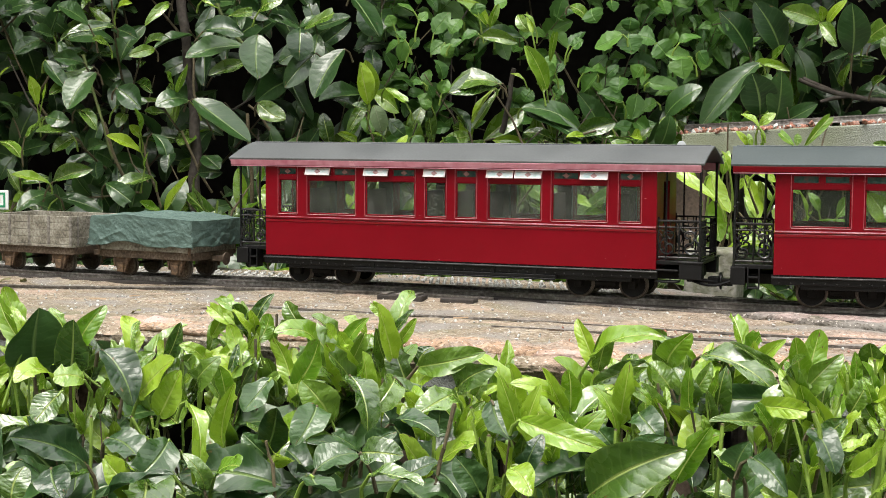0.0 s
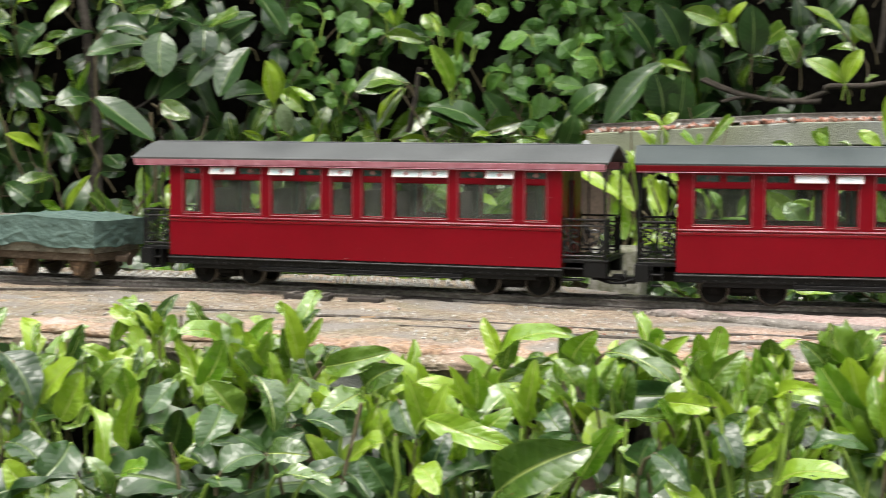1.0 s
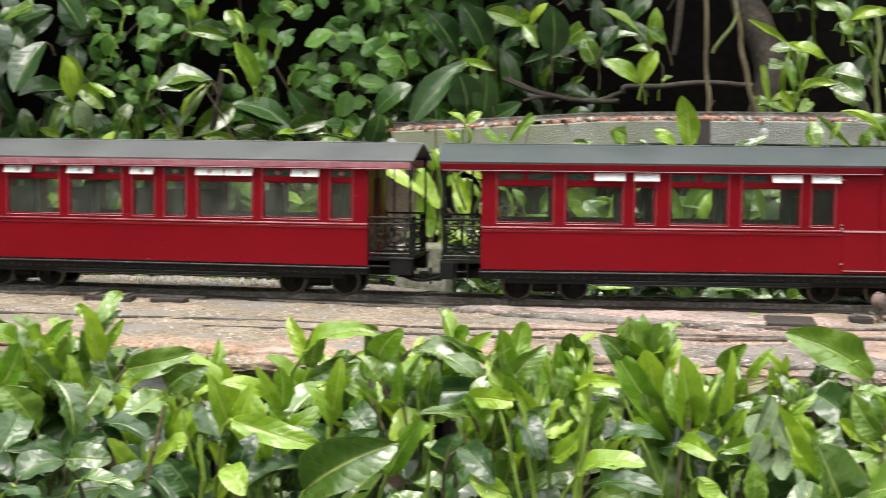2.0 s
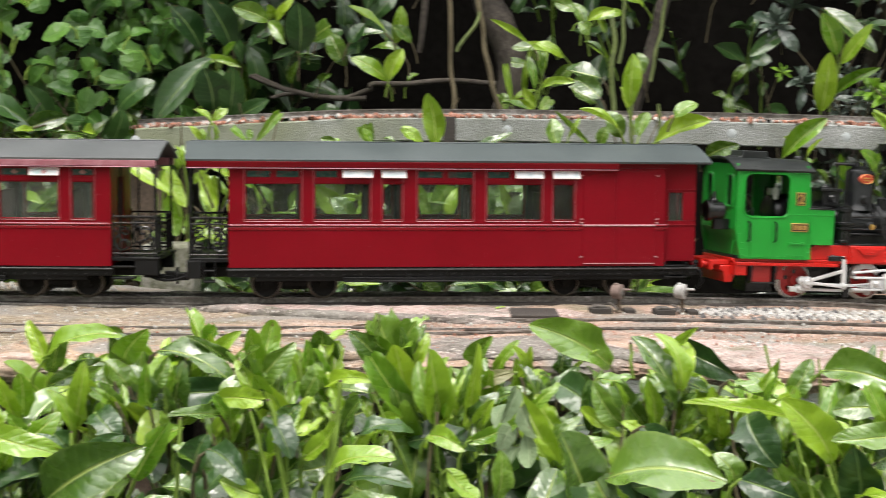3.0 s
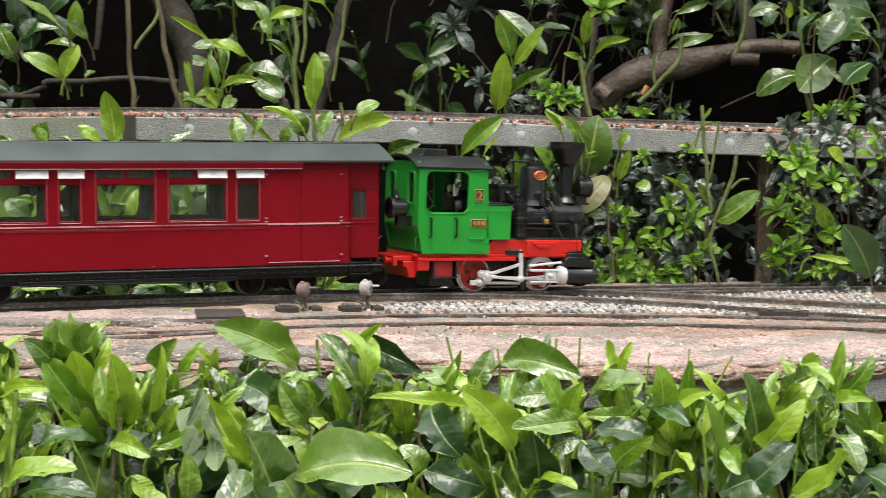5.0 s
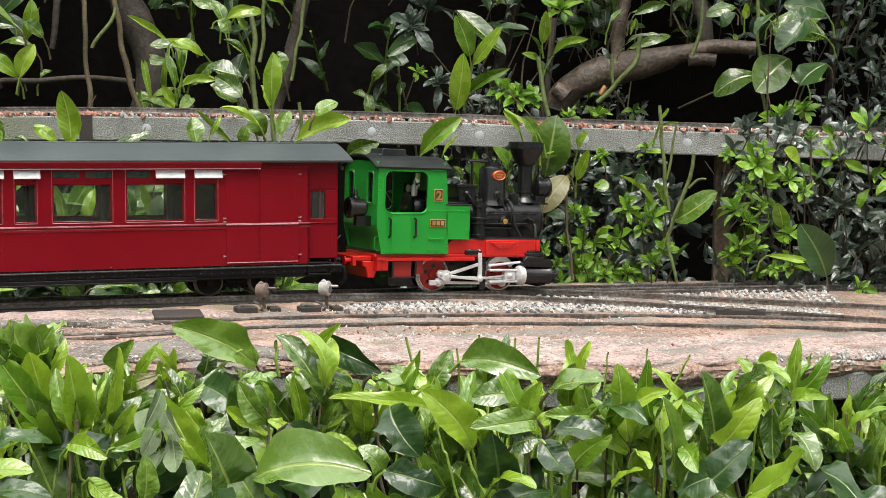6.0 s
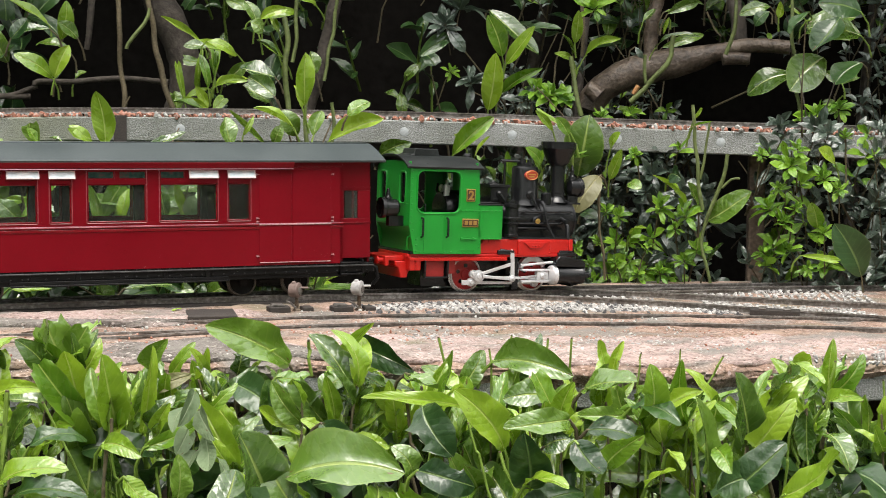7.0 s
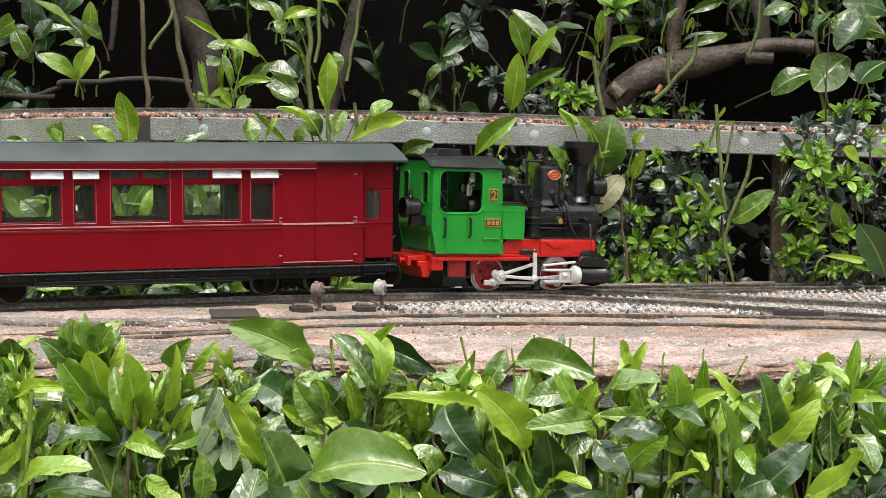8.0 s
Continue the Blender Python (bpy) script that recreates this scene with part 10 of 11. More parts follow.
def leaves_gapl(sh):
    sh.blade("young", (0.978, 2.056, 0.233), (0.960, 2.060, 0.269), 0.015)
    sh.blade("young", (0.975, 2.046, 0.265), (0.967, 2.060, 0.320), 0.014)
    sh.blade("young", (1.004, 2.083, 0.284), (1.005, 2.101, 0.337), 0.011)
    sh.blade("young", (1.003, 2.076, 0.298), (1.006, 2.083, 0.331), 0.008)
    sh.blade("young", (0.999, 2.097, 0.267), (0.965, 2.109, 0.250), 0.015)
    sh.blade("young", (0.980, 2.034, 0.266), (1.019, 1.995, 0.276), 0.015)
    sh.blade("young", (0.975, 2.050, 0.233), (0.939, 2.053, 0.250), 0.011)
    sh.blade("mature", (0.961, 2.027, 0.227), (0.914, 2.045, 0.243), 0.028)
    sh.blade("young", (0.981, 2.042, 0.226), (1.000, 2.039, 0.251), 0.019)
    sh.blade("mature", (1.070, 2.003, 0.284), (1.024, 2.036, 0.298), 0.043)
    sh.blade("mature", (1.047, 1.960, 0.251), (1.014, 1.986, 0.282), 0.032)
    sh.blade("mature", (1.091, 2.029, 0.319), (1.054, 2.032, 0.342), 0.018)
    sh.blade("mature", (0.970, 2.039, 0.328), (0.939, 2.058, 0.330), 0.019)
    sh.blade("young", (0.960, 2.018, 0.336), (1.006, 2.008, 0.315), 0.019)
    sh.blade("young", (1.102, 2.049, 0.357), (1.091, 2.064, 0.393), 0.011)
    sh.blade("mature", (1.053, 2.031, 0.363), (1.041, 2.048, 0.405), 0.024)
    sh.blade("young", (1.084, 2.055, 0.380), (1.133, 2.046, 0.394), 0.019)
    sh.blade("mature", (1.030, 2.008, 0.370), (1.048, 2.002, 0.352), 0.023)
    sh.blade("young", (0.763, 2.151, 0.277), (0.704, 2.157, 0.313), 0.028)
    sh.blade("young", (0.760, 2.135, 0.277), (0.779, 2.122, 0.328), 0.028)
    sh.blade("old", (0.708, 2.181, 0.337), (0.733, 2.173, 0.369), 0.028)
    sh.blade("mature", (0.709, 2.199, 0.301), (0.686, 2.212, 0.355), 0.033)
    sh.blade("mature", (0.805, 2.154, 0.340), (0.772, 2.151, 0.365), 0.024)


def leaves_gapr(sh):
    sh.blade("mature", (1.570, 1.640, 0.385), (1.615, 1.618, 0.404), 0.017)
    sh.blade("mature", (1.632, 1.716, 0.339), (1.694, 1.682, 0.361), 0.017)
    sh.blade("mature", (1.587, 1.712, 0.381), (1.606, 1.705, 0.400), 0.018)
    sh.blade("azalea_old_shaded", (1.539, 1.679, 0.335), (1.550, 1.671, 0.317), 0.010)
    sh.blade("mature", (1.796, 1.480, 0.278), (1.785, 1.506, 0.297), 0.020)
    sh.blade("mature", (1.819, 1.504, 0.279), (1.842, 1.489, 0.293), 0.020)
    sh.blade("mature", (1.757, 1.456, 0.235), (1.736, 1.468, 0.249), 0.024)
    sh.blade("azalea_old_shaded", (1.816, 1.495, 0.260), (1.829, 1.477, 0.251), 0.015)
    sh.blade("old", (1.683, 1.532, 0.388), (1.669, 1.548, 0.366), 0.024)
    sh.blade("young", (1.407, 1.852, 0.322), (1.373, 1.848, 0.387), 0.032, form=0, turn=0)
    sh.blade("young", (1.381, 1.855, 0.234), (1.376, 1.828, 0.326), 0.037, form=0, turn=0)
    sh.blade("young", (1.407, 1.842, 0.309), (1.429, 1.795, 0.369), 0.027, form=0)
    sh.blade("mature", (1.429, 1.919, 0.403), (1.480, 1.849, 0.328), 0.040, form=0, turn=0)
    sh.blade("young", (1.411, 1.862, 0.260), (1.450, 1.800, 0.303), 0.017, form=1)
    sh.blade("old", (1.344, 1.893, 0.358), (1.281, 1.907, 0.320), 0.025, form=0)
    sh.blade("young", (1.492, 1.771, 0.343), (1.481, 1.749, 0.394), 0.019, form=0)
    sh.blade("young", (1.518, 1.776, 0.323), (1.546, 1.719, 0.350), 0.014, form=1)
    sh.blade("young", (1.524, 1.811, 0.317), (1.484, 1.813, 0.329), 0.012)
    sh.blade("mature", (1.518, 1.807, 0.328), (1.489, 1.800, 0.359), 0.019)
    sh.blade("old", (1.487, 1.886, 0.375), (1.515, 1.833, 0.370), 0.021, form=0, turn=0)
    sh.rosette((1.322, 1.894, 0.372), 0.043, "azalea_old_shaded")
    sh.rosette((1.343, 1.880, 0.401), 0.046, "azalea_old_shaded")
    sh.rosette((1.357, 1.869, 0.281), 0.039, "azalea_old_shaded")
    sh.rosette((1.440, 1.806, 0.267), 0.034, "azalea")
    sh.rosette((1.460, 1.790, 0.258), 0.032, "azalea")
    sh.rosette((1.511, 1.748, 0.400), 0.034, "azalea")
    sh.rosette((1.426, 1.818, 0.253), 0.030, "azalea_old_shaded")
    sh.rosette((1.477, 1.777, 0.253), 0.025, "azalea")
    sh.rosette((1.332, 1.888, 0.299), 0.016, "azalea")


def leaves_mid25(sh):
    sh.blade("young", (0.388, 1.804, 0.179), (0.372, 1.802, 0.201), 0.010)
    sh.blade("young", (0.400, 1.840, 0.179), (0.397, 1.844, 0.198), 0.008)
    sh.blade("young", (0.403, 1.794, 0.181), (0.400, 1.797, 0.206), 0.007)
    sh.blade("young", (0.399, 1.791, 0.206), (0.378, 1.803, 0.222), 0.013)
    sh.blade("young", (0.403, 1.809, 0.208), (0.423, 1.804, 0.223), 0.013)
    sh.blade("young", (0.441, 1.774, 0.181), (0.422, 1.778, 0.199), 0.015)
    sh.blade("young", (0.446, 1.786, 0.183), (0.447, 1.788, 0.198), 0.010)
    sh.blade("young", (0.450, 1.768, 0.180), (0.481, 1.762, 0.219), 0.013)
    sh.blade("mature", (0.560, 1.768, 0.181), (0.540, 1.781, 0.186), 0.010)
    sh.blade("young", (0.609, 1.781, 0.181), (0.599, 1.785, 0.200), 0.016)
    sh.blade("young", (0.649, 1.707, 0.182), (0.624, 1.708, 0.199), 0.017)
    sh.blade("mature", (0.638, 1.765, 0.182), (0.624, 1.775, 0.187), 0.010)
    sh.blade("young", (0.362, 1.783, 0.149), (0.350, 1.783, 0.176), 0.015)
    sh.blade("young", (0.330, 1.821, 0.125), (0.297, 1.814, 0.147), 0.021)
    sh.blade("young", (0.362, 1.843, 0.138), (0.345, 1.846, 0.147), 0.010)
    sh.blade("young", (0.346, 1.831, 0.124), (0.353, 1.834, 0.145), 0.013)
    sh.blade("young", (0.382, 1.839, 0.124), (0.391, 1.834, 0.141), 0.010)
    sh.blade("mature", (0.434, 1.866, 0.134), (0.415, 1.877, 0.144), 0.014)


def leaves_azalea(sh):
    sh.blade("mature", (1.334, 1.573, 0.135), (1.330, 1.544, 0.224), 0.060, form=2, turn=6)
    sh.blade("dry", (1.292, 1.477, 0.139), (1.250, 1.481, 0.089), 0.035, form=2, turn=-10)
    sh.blade("young", (1.333, 1.503, 0.133), (1.330, 1.474, 0.176), 0.018, form=0, turn=10)
    sh.blade("young", (1.339, 1.508, 0.176), (1.333, 1.481, 0.199), 0.018)
    sh.blade("young", (1.420, 1.436, 0.095), (1.368, 1.453, 0.140), 0.020, form=1)
    sh.blade("mature", (1.437, 1.432, 0.094), (1.409, 1.426, 0.130), 0.018)
    sh.blade("mature", (1.413, 1.389, 0.078), (1.436, 1.331, 0.120), 0.037, form=0, turn=15)
    sh.blade("mature", (1.437, 1.414, 0.013), (1.436, 1.381, 0.047), 0.021, form=0)
    sh.blade("young", (1.368, 1.496, 0.054), (1.369, 1.463, 0.065), 0.012)
    sh.blade("young", (1.492, 1.292, 0.034), (1.506, 1.238, 0.029), 0.010)
    sh.blade("old", (1.564, 1.247, 0.005), (1.521, 1.261, 0.078), 0.048, form=0, turn=0)
    sh.blade("young", (1.561, 1.295, 0.159), (1.528, 1.297, 0.178), 0.024, form=0)
    sh.blade("young", (1.534, 1.300, 0.069), (1.510, 1.291, 0.106), 0.024, form=0)
    sh.blade("young", (1.428, 1.437, 0.213), (1.420, 1.411, 0.230), 0.011)
    sh.blade("young", (1.396, 1.402, 0.209), (1.396, 1.368, 0.214), 0.005)
    sh.blade("mature", (1.347, 1.478, 0.129), (1.344, 1.449, 0.121), 0.018)
    sh.blade("old", (1.290, 1.511, 0.086), (1.289, 1.480, 0.080), 0.022)
    sh.blade("old", (1.392, 1.442, 0.141), (1.386, 1.414, 0.135), 0.026)
    sh.rosette((1.352, 1.473, 0.170), 0.015, "azalea")
    sh.rosette((1.338, 1.487, 0.083), 0.020, "azalea")
    sh.rosette((1.325, 1.498, 0.090), 0.015, "azalea")
    sh.rosette((1.380, 1.448, 0.095), 0.022, "azalea")
    sh.rosette((1.403, 1.425, 0.084), 0.024, "azalea")
    sh.rosette((1.394, 1.434, 0.068), 0.017, "azalea")
    sh.rosette((1.368, 1.459, 0.040), 0.015, "azalea")
    sh.rosette((1.380, 1.448, 0.005), 0.020, "azalea")
    sh.rosette((1.357, 1.469, 0.001), 0.017, "azalea")
    sh.rosette((1.417, 1.411, 0.038), 0.020, "azalea")
    sh.rosette((1.404, 1.424, 0.022), 0.017, "azalea")
    sh.rosette((1.308, 1.513, 0.015), 0.015, "azalea")
    sh.rosette((1.293, 1.526, 0.035), 0.015, "azalea")
    sh.rosette((1.501, 1.321, 0.155), 0.027, "azalea")
    sh.rosette((1.507, 1.315, 0.178), 0.017, "azalea")
    sh.rosette((1.482, 1.342, 0.097), 0.027, "azalea")
    sh.rosette((1.496, 1.327, 0.079), 0.022, "azalea")
    sh.rosette((1.506, 1.316, 0.098), 0.015, "azalea")
    sh.rosette((1.529, 1.289, 0.140), 0.022, "azalea")
    sh.rosette((1.531, 1.286, 0.065), 0.020, "azalea")
    sh.rosette((1.502, 1.321, 0.041), 0.020, "azalea")
    sh.rosette((1.482, 1.342, 0.021), 0.024, "azalea")
    sh.rosette((1.478, 1.347, 0.036), 0.017, "azalea")
    sh.rosette((1.475, 1.351, 0.170), 0.015, "azalea")
    sh.rosette((1.334, 1.490, 0.016), 0.015, "azalea")
    sh.rosette((1.316, 1.506, 0.047), 0.015, "azalea")
    sh.rosette((1.543, 1.272, 0.125), 0.020, "azalea")
    sh.rosette((1.547, 1.267, 0.197), 0.015, "azalea")
    sh.rosette((1.519, 1.301, 0.015), 0.017, "azalea")
    sh.rosette((1.491, 1.333, 0.124), 0.015, "azalea")
    sh.rosette((1.490, 1.632, 0.230), 0.022, "azalea")
    sh.rosette((1.457, 1.661, 0.225), 0.022, "azalea")
    sh.rosette((1.682, 1.433, 0.230), 0.032, "azalea")
    sh.rosette((1.672, 1.445, 0.222), 0.022, "azalea")
    sh.rosette((1.703, 1.408, 0.238), 0.024, "azalea")


HEDGE_LEAVES = (hedge_leaves_a, hedge_leaves_b, hedge_leaves_c, hedge_leaves_d, hedge_leaves_e, hedge_leaves_f, hedge_leaves_g, hedge_leaves_h)


def cut_stems_a(sh):
    sh.stalk((-0.325, 1.047, 0.001), (-0.310, 1.052, 0.037), 0.0017, STALK)
    sh.stalk((-0.267, 1.051, 0.022), (-0.256, 1.054, 0.004), 0.0017, STALK)


def cut_stems_b(sh):
    sh.stalk((-0.230, 0.924, -0.051), (-0.230, 0.924, 0.007), 0.0019, STALK)
    sh.stalk((-0.178, 0.956, -0.039), (-0.209, 0.949, 0.002), 0.0019, STALK)
    sh.stalk((-0.192, 0.973, -0.025), (-0.200, 0.971, -0.003), 0.0016, STALK)
    sh.stalk((-0.154, 0.930, -0.042), (-0.172, 0.927, -0.016), 0.0015, STALK)
    sh.stalk((-0.107, 0.933, -0.053), (-0.116, 0.932, -0.011), 0.0022, TWIG)
    sh.stalk((-0.083, 1.104, 0.005), (-0.084, 1.104, 0.028), 0.0013, TWIG)
    sh.stalk((-0.140, 1.077, -0.016), (-0.142, 1.077, 0.036), 0.0022, TWIG)


def cut_stems_c(sh):
    sh.stalk((-0.008, 0.958, -0.059), (0.009, 0.958, 0.010), 0.0027, TWIG)
    sh.stalk((0.033, 0.941, -0.054), (0.032, 0.941, -0.008), 0.0026, STALK)
    sh.stalk((0.029, 0.993, -0.033), (0.021, 0.993, 0.001), 0.0016, STALK)
    sh.stalk((0.121, 0.957, -0.034), (0.119, 0.957, -0.007), 0.0019, STALK)


def cut_stems_d(sh):
    sh.stalk((0.182, 0.930, -0.050), (0.186, 0.929, 0.003), 0.0023, STALK)
    sh.stalk((0.256, 0.919, -0.047), (0.244, 0.922, 0.013), 0.0027, STALK)
    sh.stalk((0.245, 0.917, -0.046), (0.231, 0.921, 0.007), 0.0019, STALK)
    sh.stalk((0.297, 1.018, -0.008), (0.293, 1.019, 0.031), 0.0017, STALK)
    sh.stalk((0.279, 0.902, -0.042), (0.283, 0.901, 0.006), 0.0030, STALK)
    sh.stalk((0.271, 0.987, -0.012), (0.280, 0.984, 0.013), 0.0016, STALK)
    sh.stalk((0.155, 0.997, 0.009), (0.166, 0.996, -0.027), 0.0016, TWIG)
    sh.stalk((0.289, 0.924, -0.053), (0.295, 0.923, 0.023), 0.0027, STALK)


def cut_stems_e(sh):
    sh.stalk((0.345, 0.921, -0.039), (0.321, 0.929, 0.012), 0.0016, STALK)
    sh.stalk((0.355, 0.878, -0.035), (0.349, 0.880, -0.016), 0.0015, STALK)
    sh.stalk((0.553, 0.974, 0.012), (0.551, 0.975, 0.030), 0.0022, STALK)
    sh.stalk((0.488, 0.955, -0.005), (0.492, 0.953, 0.017), 0.0017, STALK)
    sh.stalk((0.347, 0.888, -0.049), (0.352, 0.886, 0.004), 0.0023, TWIG)


def cut_stems_f(sh):
    sh.stalk((0.641, 0.913, 0.006), (0.636, 0.917, 0.033), 0.0018, STALK)
    sh.stalk((0.538, 0.885, -0.026), (0.536, 0.885, 0.015), 0.0021, TWIG)
    sh.stalk((0.647, 0.860, -0.016), (0.645, 0.862, 0.030), 0.0015, STALK)
    sh.stalk((0.572, 0.756, -0.055), (0.557, 0.767, -0.001), 0.0015, STALK)
    sh.stalk((0.579, 0.737, -0.046), (0.568, 0.746, -0.018), 0.0019, STALK)
    sh.stalk((0.687, 0.890, 0.013), (0.688, 0.890, 0.034), 0.0016, STALK)
    sh.stalk((0.699, 0.875, 0.014), (0.700, 0.874, 0.030), 0.0016, STALK)
    sh.stalk((0.707, 0.871, 0.014), (0.709, 0.870, 0.032), 0.0016, STALK)
    sh.stalk((0.709, 0.841, -0.004), (0.709, 0.841, 0.036), 0.0017, STALK)
    sh.stalk((0.549, 0.823, -0.039), (0.546, 0.825, 0.004), 0.0024, TWIG)


def cut_stems_g(sh):
    sh.stalk((0.743, 0.802, 0.004), (0.744, 0.800, 0.027), 0.0013, STALK)
    sh.stalk((0.771, 0.787, 0.009), (0.772, 0.786, 0.029), 0.0013, STALK)
    sh.stalk((0.767, 0.762, -0.001), (0.780, 0.749, 0.028), 0.0015, STALK)
    sh.stalk((0.675, 0.668, -0.050), (0.672, 0.671, 0.005), 0.0019, STALK)
    sh.stalk((0.818, 0.684, -0.004), (0.823, 0.679, 0.030), 0.0017, STALK)
    sh.stalk((0.732, 0.644, -0.036), (0.735, 0.640, 0.012), 0.0015, STALK)
    sh.stalk((0.729, 0.812, 0.008), (0.731, 0.811, 0.020), 0.0015, STALK)


def cut_stems_h(sh):
    return


CUT_STEMS = (cut_stems_a, cut_stems_b, cut_stems_c, cut_stems_d, cut_stems_e, cut_stems_f, cut_stems_g, cut_stems_h)


# height of the hedge's top in millimetres, by bearing
HEDGE_TOP = ((-18.7, 41), (-17.4, 36), (-15.1, 60), (-13.6, 36), (-9.8, 45), (-6.2, 67), (-5.1, 53), (-2.1, 69), (0.0, 35), (1.5, 28), (2.7, 12), (5.0, 19), (6.8, 41), (9.5, 46), (11.0, 34), (12.1, 40), (13.9, 31), (15.0, 17), (17.0, 44), (20.0, 49), (20.8, 38), (23.0, 30), (24.1, 37), (24.6, 32), (25.7, 47), (28.2, 33), (28.9, 18), (29.6, 32), (32.1, 47), (34.0, 24), (34.8, 35), (35.5, 27), (39.0, 34), (40.1, 26), (42.4, 36), (43.5, 21), (44.4, 23), (45.7, 11), (49.4, 29), (50.2, 44), (51.3, 24), (54.2, 35))


def hedge_top(az):
    return float(np.interp(az, [a for a, h in HEDGE_TOP], [h for a, h in HEDGE_TOP])) / 1000


# clipped laurel hedge in front of the trackbed
HEDGE_LABEL = "clipped glossy green cherry laurel hedge with cut stems"
for i, (a0, a1) in enumerate(((-30, -14), (-14, -3), (-3, 8), (8, 19), (19, 30), (30, 41), (41, 52), (52, 66))):
    mid = (a0 + a1) / 2
    sh = Shrub("laurel_hedge_shrub", polar(mid, 0.9, -0.8), HEDGE_LABEL, 100 + i, 300)
    tagged(sh.root, group="clipped hedge shrubs")
    rng = sh.rng
    for k in range(5):
        top = polar(rng.uniform(a0, a1), rng.uniform(0.75, 1.0), -0.14)
        b = polar(mid, 0.9, -0.8)
        sh.stem([b, b.lerp(top, 0.5) + Vector((rng.uniform(-0.04, 0.04), rng.uniform(-0.04, 0.04), 0)), top], 0.012, 0.006, BARK)
    for k in range(int((a1 - a0) * 5.0)):
        az = rng.uniform(a0, a1)
        far = edge_dist(az) - 0.05
        dist = far - 0.62 * rng.random() ** 1.1
        top = min(-0.052, hedge_top(az) - 0.066) - 0.34 * (far - dist) + 0.018 * noise.noise(polar(az, dist) * 6) + rng.uniform(-0.035, 0.008)
        length = rng.uniform(0.07, 0.13)
        lean = polar(az + rng.uniform(-80, 80), -0.5) + Vector((rng.uniform(-0.5, 0.5), rng.uniform(-0.5, 0.5), 0.9))
        d = lean.normalized()
        kind = rng.random()
        # Low fill is mostly the dark leaf: inner shade put into the colour.
        sh.shoot(polar(az, dist, top) - d * length, d, length, rng.randrange(4, 7), rng.uniform(0.055, 0.09), "hedge_old_shaded" if kind < 0.8 else "hedge_mature",
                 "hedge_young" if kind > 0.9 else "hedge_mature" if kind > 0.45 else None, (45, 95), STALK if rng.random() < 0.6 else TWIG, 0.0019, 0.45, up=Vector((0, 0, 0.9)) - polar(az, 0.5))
    for k in range(int((a1 - a0) * 7.0)):
        az = rng.uniform(a0, a1)
        dist = edge_dist(az) - rng.uniform(0.10, 0.62)
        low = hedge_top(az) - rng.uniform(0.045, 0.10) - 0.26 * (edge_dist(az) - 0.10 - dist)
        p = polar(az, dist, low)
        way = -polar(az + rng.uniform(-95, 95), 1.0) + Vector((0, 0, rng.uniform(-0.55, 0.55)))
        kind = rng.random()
        # Leaves turn darker with depth below the top: shade painted by leaf choice.
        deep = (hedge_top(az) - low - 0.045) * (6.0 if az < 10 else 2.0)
        fam = "hedge_young" if kind > 0.9 + 0.3 * deep else "hedge_mature" if kind > 0.42 + deep else "hedge_old_shaded"
        side = Vector((rng.uniform(-0.5, 0.5), rng.uniform(-0.5, 0.5), 1.0)) - polar(az, 0.45)
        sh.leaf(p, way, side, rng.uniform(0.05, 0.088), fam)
    for k in range(int((a1 - a0) * 2.3)):
        az = a0 + (k + rng.random()) / 2.3
        dist = edge_dist(az) - rng.uniform(0.09, 0.2)
        sh.tuft(polar(az, dist, hedge_top(az) - rng.uniform(0.004, 0.05)), rng.randrange(1, 4), rng.uniform(0.03, 0.055))
    for k in range(int((a1 - a0) * 0.8)):
        az = rng.uniform(a0, a1)
        dist = edge_dist(az) - rng.uniform(0.07, 0.3)
        top = hedge_top(az) - rng.uniform(0.012, 0.05) - 0.2 * (edge_dist(az) - 0.07 - dist)
        p = polar(az, dist, top - 0.045)
        for j in range(rng.randrange(2, 4)):
            a = rng.uniform(0, 6.28)
            s = rng.uniform(0.035, 0.06)
            out = Vector((math.cos(a), math.sin(a), rng.uniform(0.1, 1.5))).normalized()
            sh.blade(("hedge_mature", "hedge_mature", "hedge_old_shaded", "hedge_young")[rng.randrange(4)], p, p + out * s, s * rng.uniform(0.36, 0.52))
    sh.petiole = 0.03
    HEDGE_LEAVES[i](sh)
    CUT_STEMS[i](sh)
    sh.build((0.25, 0, 0.3))


